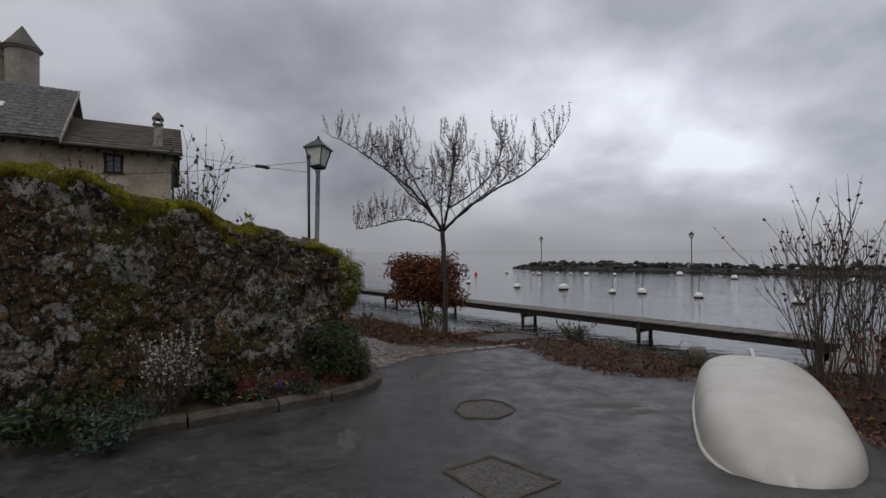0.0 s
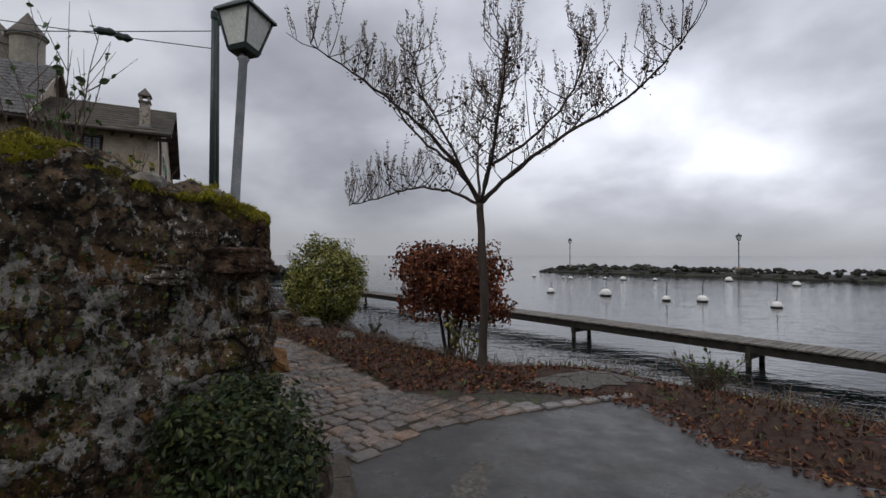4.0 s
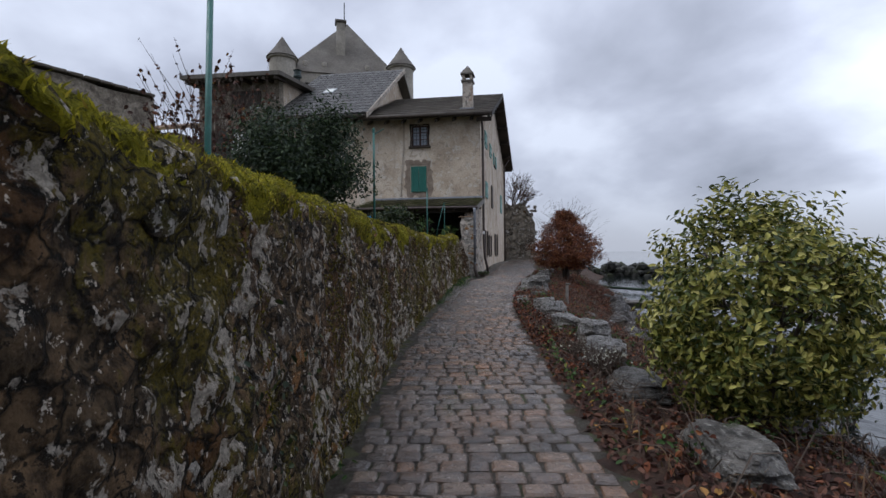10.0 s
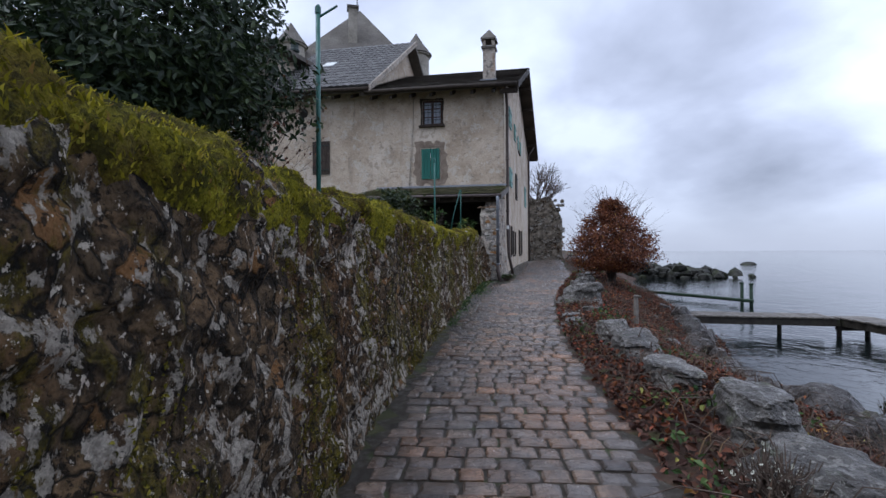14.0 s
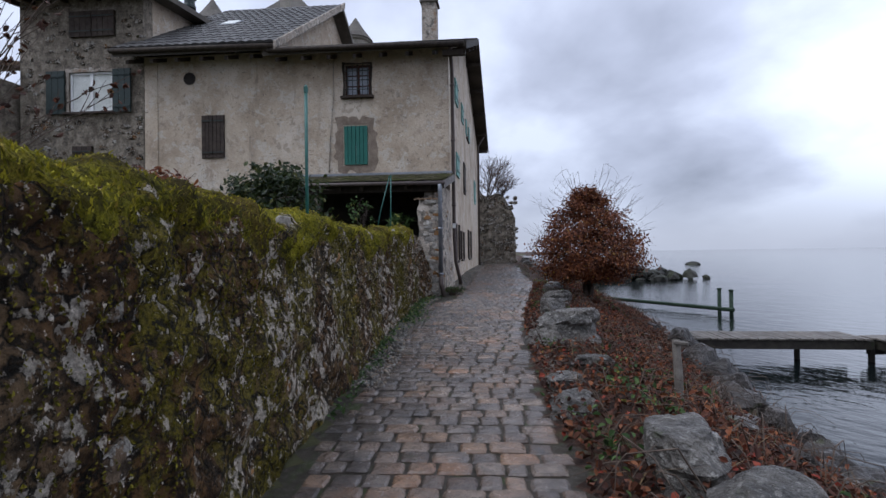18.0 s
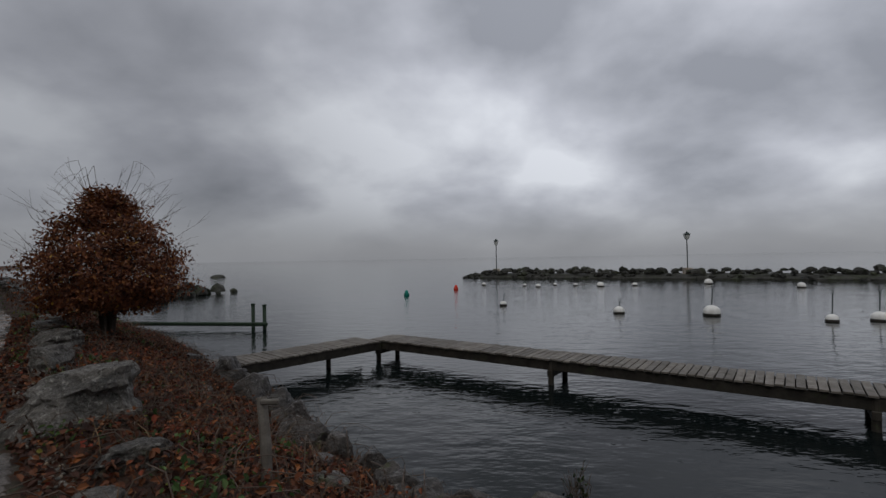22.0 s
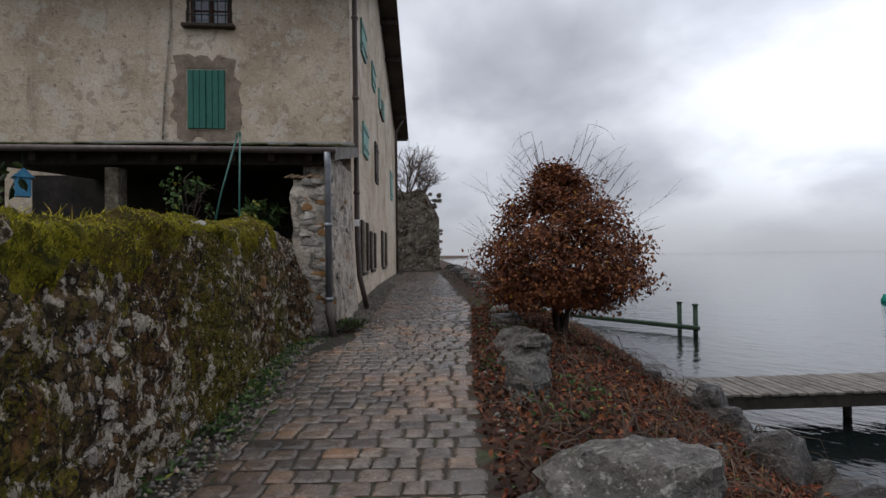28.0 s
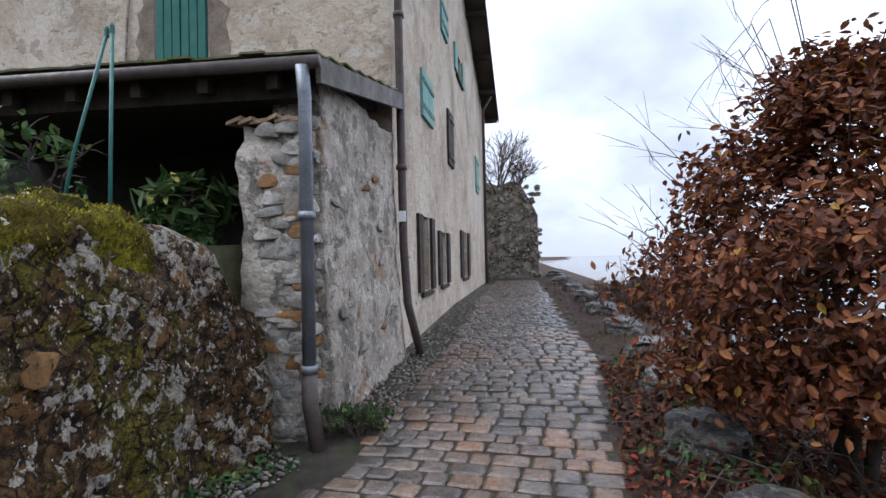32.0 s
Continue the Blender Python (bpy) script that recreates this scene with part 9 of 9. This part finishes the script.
# ---------------------------------------------------------------- stones of the garden wall
def wall_stones():
    r = random.Random(17)
    src = {}
    shapes = [rock_data((0.20, 0.10, 0.15), 500 + k, 2, 0.25) for k in range(7)]
    count = 0
    for tries in range(4000):
        if count >= 290:
            break
        i_ = r.randrange(30, len(WALL_PTS) - 4)
        k = r.uniform(0.06, 0.84)
        q, nr = wall_point(i_, k)
        o = WALL_OUT[i_]
        big = r.uniform(0.5, 1.25) if r.random() < 0.85 else r.uniform(1.3, 2.1)
        ang = math.atan2(o.y, o.x) - math.pi / 2
        m = Matrix.Translation(q - Vector((o.x, o.y, 0)) * 0.028) @ Matrix.Rotation(ang, 4, "Z") @ Matrix.Rotation(r.uniform(-0.4, 0.4), 4, "Y") @ Matrix.Diagonal((big, r.uniform(0.5, 0.9), big * r.uniform(0.55, 1.0), 1)) @ Matrix.Translation((0, 0, -0.07))
        tone = "ochre" if r.random() < 0.05 else "wallstone"
        key = (tone, count % 7)
        if key not in src:
            ob = part("stone", shapes[count % 7], M[tone], GARDEN_WALL)
            ob.matrix_local = m
            src[key] = ob.data
        else:
            share("stone", src[key], m, GARDEN_WALL)
        count += 1
    # squared blocks of the wall's corner
    c_ = min(range(len(WALL_PTS)), key=lambda i: (WALL_PTS[i] - Vector((0.9, 7.85))).length)
    for back, z, size, mat in ((4, 1.70, (0.50, 0.26, 0.19), "redblock"), (13, 1.62, (0.34, 0.2, 0.14), "wallstone"), (5, 0.68, (0.32, 0.24, 0.15), "ochre"), (2, 1.45, (0.3, 0.22, 0.26), "wall_front"), (4, 1.12, (0.42, 0.24, 0.3), "wall_front"), (-5, 0.95, (0.24, 0.16, 0.2), "ochre"), (-9, 0.7, (0.16, 0.12, 0.13), "ochre")):
        p, o = WALL_PTS[c_ - back], WALL_OUT[c_ - back]
        deep = (0.06 if back > 0 else 0.0) + 0.05 * z
        m = Matrix.Translation((p.x - o.x * deep, p.y - o.y * deep, z - size[2] / 2)) @ Matrix.Rotation(math.atan2(o.y, o.x) - math.pi / 2, 4, "Z")
        v, f = slab_rock((size[0], size[1] * 1.5, size[2]), 900 + back)
        part("corner_stone", (v, f), M[mat], GARDEN_WALL).matrix_local = m
    # pale cap stones that show through the moss
    caps = {}
    for n in range(90):
        i_ = r.randrange(90, len(WALL_PTS) - 8)
        q, nr = wall_point(i_, r.uniform(0.80, 0.98))
        o = WALL_OUT[i_]
        m = Matrix.Translation(q - nr * 0.075) @ Matrix.Rotation(math.atan2(o.y, o.x) - math.pi / 2, 4, "Z") @ Matrix.Diagonal((r.uniform(0.6, 1.5), r.uniform(0.9, 1.5), r.uniform(0.5, 0.75), 1))
        if n % 7 not in caps:
            ob = part("cap_stone", shapes[n % 7], M["palestone"], GARDEN_WALL)
            ob.matrix_local = m
            caps[n % 7] = ob.data
        else:
            share("cap_stone", caps[n % 7], m, GARDEN_WALL)


wall_stones()


# ---------------------------------------------------------------- setts of the lane
LANE_MID = [(2.9, 8.4), (2.2, 9), (1.2, 9.5), (0.5, 9.75), (-0.5, 10.3), (-1.5, 11), (-2.6, 11.85), (-4, 12.9), (-5.7, 14.1), (-7.8, 15.6), (-9.4, 16.95), (-10.8, 18.2), (-12.1, 19.5), (-13.5, 21), (-14.9, 22.5), (-15.95, 23.75), (-17.6, 25.55), (-19.9, 27.9), (-23.2, 31.3), (-28.2, 36.2)]
LANE_LEFT = [(1.0, 7.9), (0.62, 8.5)] + LANE[1:] + [tuple(hp(-0.25, -2.7, 0)[:2]), tuple(hp(-0.25, 0.2, 0)[:2]), tuple(hp(-0.12, B_LEN, 0)[:2]), (-31, 34)]


def sett_shape(seed):
    """A worn sett of unit length and width, its top at z = 0."""
    r = random.Random(seed)
    ring, n = [], 8
    corner = [(-0.5, -0.5), (0, -0.5), (0.5, -0.5), (0.5, 0), (0.5, 0.5), (0, 0.5), (-0.5, 0.5), (-0.5, 0)]
    corner = [(x * (0.94 if x and y else 1.0), y * (0.94 if x and y else 1.0)) for x, y in corner]
    low_ = [(x * 0.965 + r.uniform(-0.035, 0.03), y * 0.965 + r.uniform(-0.04, 0.03)) for x, y in corner]
    vs = [(x, y, -0.05) for x, y in low_] + [(x * 0.985, y * 0.985, -0.016) for x, y in low_] + [(x * 0.82, y * 0.80, -0.002 + r.uniform(-0.003, 0.003)) for x, y in low_] + [(0, 0, 0.003)]
    fs = []
    for k in range(n):
        k2 = (k + 1) % n
        fs += [(k, k2, n + k2, n + k), (n + k, n + k2, 2 * n + k2, 2 * n + k), (2 * n + k, 2 * n + k2, 3 * n)]
    return vs, fs


def lay_setts():
    lane = thing("pavement", "wet worn stone setts in rows across the lane", "paving", kind="structure")
    mid_ = smooth_line(resample(LANE_MID, 0.08), 8)
    r = random.Random(19)
    shapes = [sett_shape(k) for k in range(9)]
    src, rest, singles = {}, Bag(), 0
    s, row = 0.0, 0
    i = 2
    pitch = 0.165
    acc = 0.0
    while i < len(mid_) - 2:
        d = (mid_[i + 1] - mid_[i - 1]).normalized()
        nrm = Vector((-d.y, d.x))  # to the wall
        p = mid_[i]
        wl = float(side_of(np.array([p.x]), np.array([p.y]), LANE_LEFT)[0][0]) - 0.05
        wr = float(side_of(np.array([p.x]), np.array([p.y]), EDGE)[0][0]) - 0.02
        wl, wr = min(wl, 1.7), min(wr, 1.6 if p.x < 0.2 else 2.4)
        wl -= float(np.interp(p.x, [-18.5, -17.3, -15.8, -14, -11.5, -10, 0], [0.2, 0.1, 0.16, 0.2, 0.1, 0.05, 0.04]))
        wl += r.uniform(-0.07, 0.05)
        wr += r.uniform(-0.08, 0.06)
        x = -wr
        ang = math.atan2(d.y, d.x)
        wob = r.uniform(-0.01, 0.01)
        while x < wl - 0.08:
            w = min(r.choice((r.uniform(0.13, 0.19), r.uniform(0.17, 0.24), r.uniform(0.19, 0.28))), wl - x)
            if w < 0.09:
                break
            c = p + nrm * (x + w / 2) + d * (wob + r.uniform(-0.008, 0.008))
            z = float(rise(c.x, c.y)) + 0.022 + r.uniform(-0.006, 0.006) - 0.012 * abs((x + w / 2)) ** 2 * 0.6
            m = Matrix.Translation((c.x, c.y, z)) @ Matrix.Rotation(ang + r.uniform(-0.035, 0.035), 4, "Z") @ Matrix.Rotation(r.uniform(-0.025, 0.025), 4, "X") @ Matrix.Rotation(r.uniform(-0.03, 0.03), 4, "Y") @ Matrix.Diagonal((pitch - r.uniform(0.001, 0.009), w - r.uniform(0.001, 0.008), 1, 1))
            k = r.randrange(9)
            ed, es = side_of(np.array([c.x]), np.array([c.y]), EDGING)
            if es[0] < 0 or ed[0] < 0.10:
                x += w
                continue
            if -15.0 < c.x < -11.3 and singles < 300:
                if k not in src:
                    ob = part("sett", shapes[k], M["sett"], lane)
                    ob.matrix_local = m
                    src[k] = ob.data
                else:
                    share("sett", src[k], m, lane)
                singles += 1
            else:
                rest.add(([tuple(m @ Vector(v)) for v in shapes[k][0]], shapes[k][1]))
            x += w
        acc = pitch
        while acc > 0 and i < len(mid_) - 2:
            acc -= (mid_[i + 1] - mid_[i]).length
            i += 1
        if acc < 0:
            mid_[i] = mid_[i] + (mid_[i - 1] - mid_[i]).normalized() * (-acc)
    tagged(part("setts", rest.data(), M["sett_far"], lane), kind="stuff")
    # loose edging blocks between asphalt and setts
    for k, q in enumerate(resample(EDGING[1:], 0.27)):
        v, f = sett_shape(60 + k % 4)
        a = 1.06 - 0.028 * k
        m = Matrix.Translation((q.x, q.y, float(rise(q.x, q.y)) + 0.03)) @ Matrix.Rotation(a, 4, "Z") @ Matrix.Diagonal((0.26, 0.17, 1.2, 1))
        part("edge_block", ([tuple(m @ Vector(p)) for p in v], f), M["sett"], lane)


lay_setts()
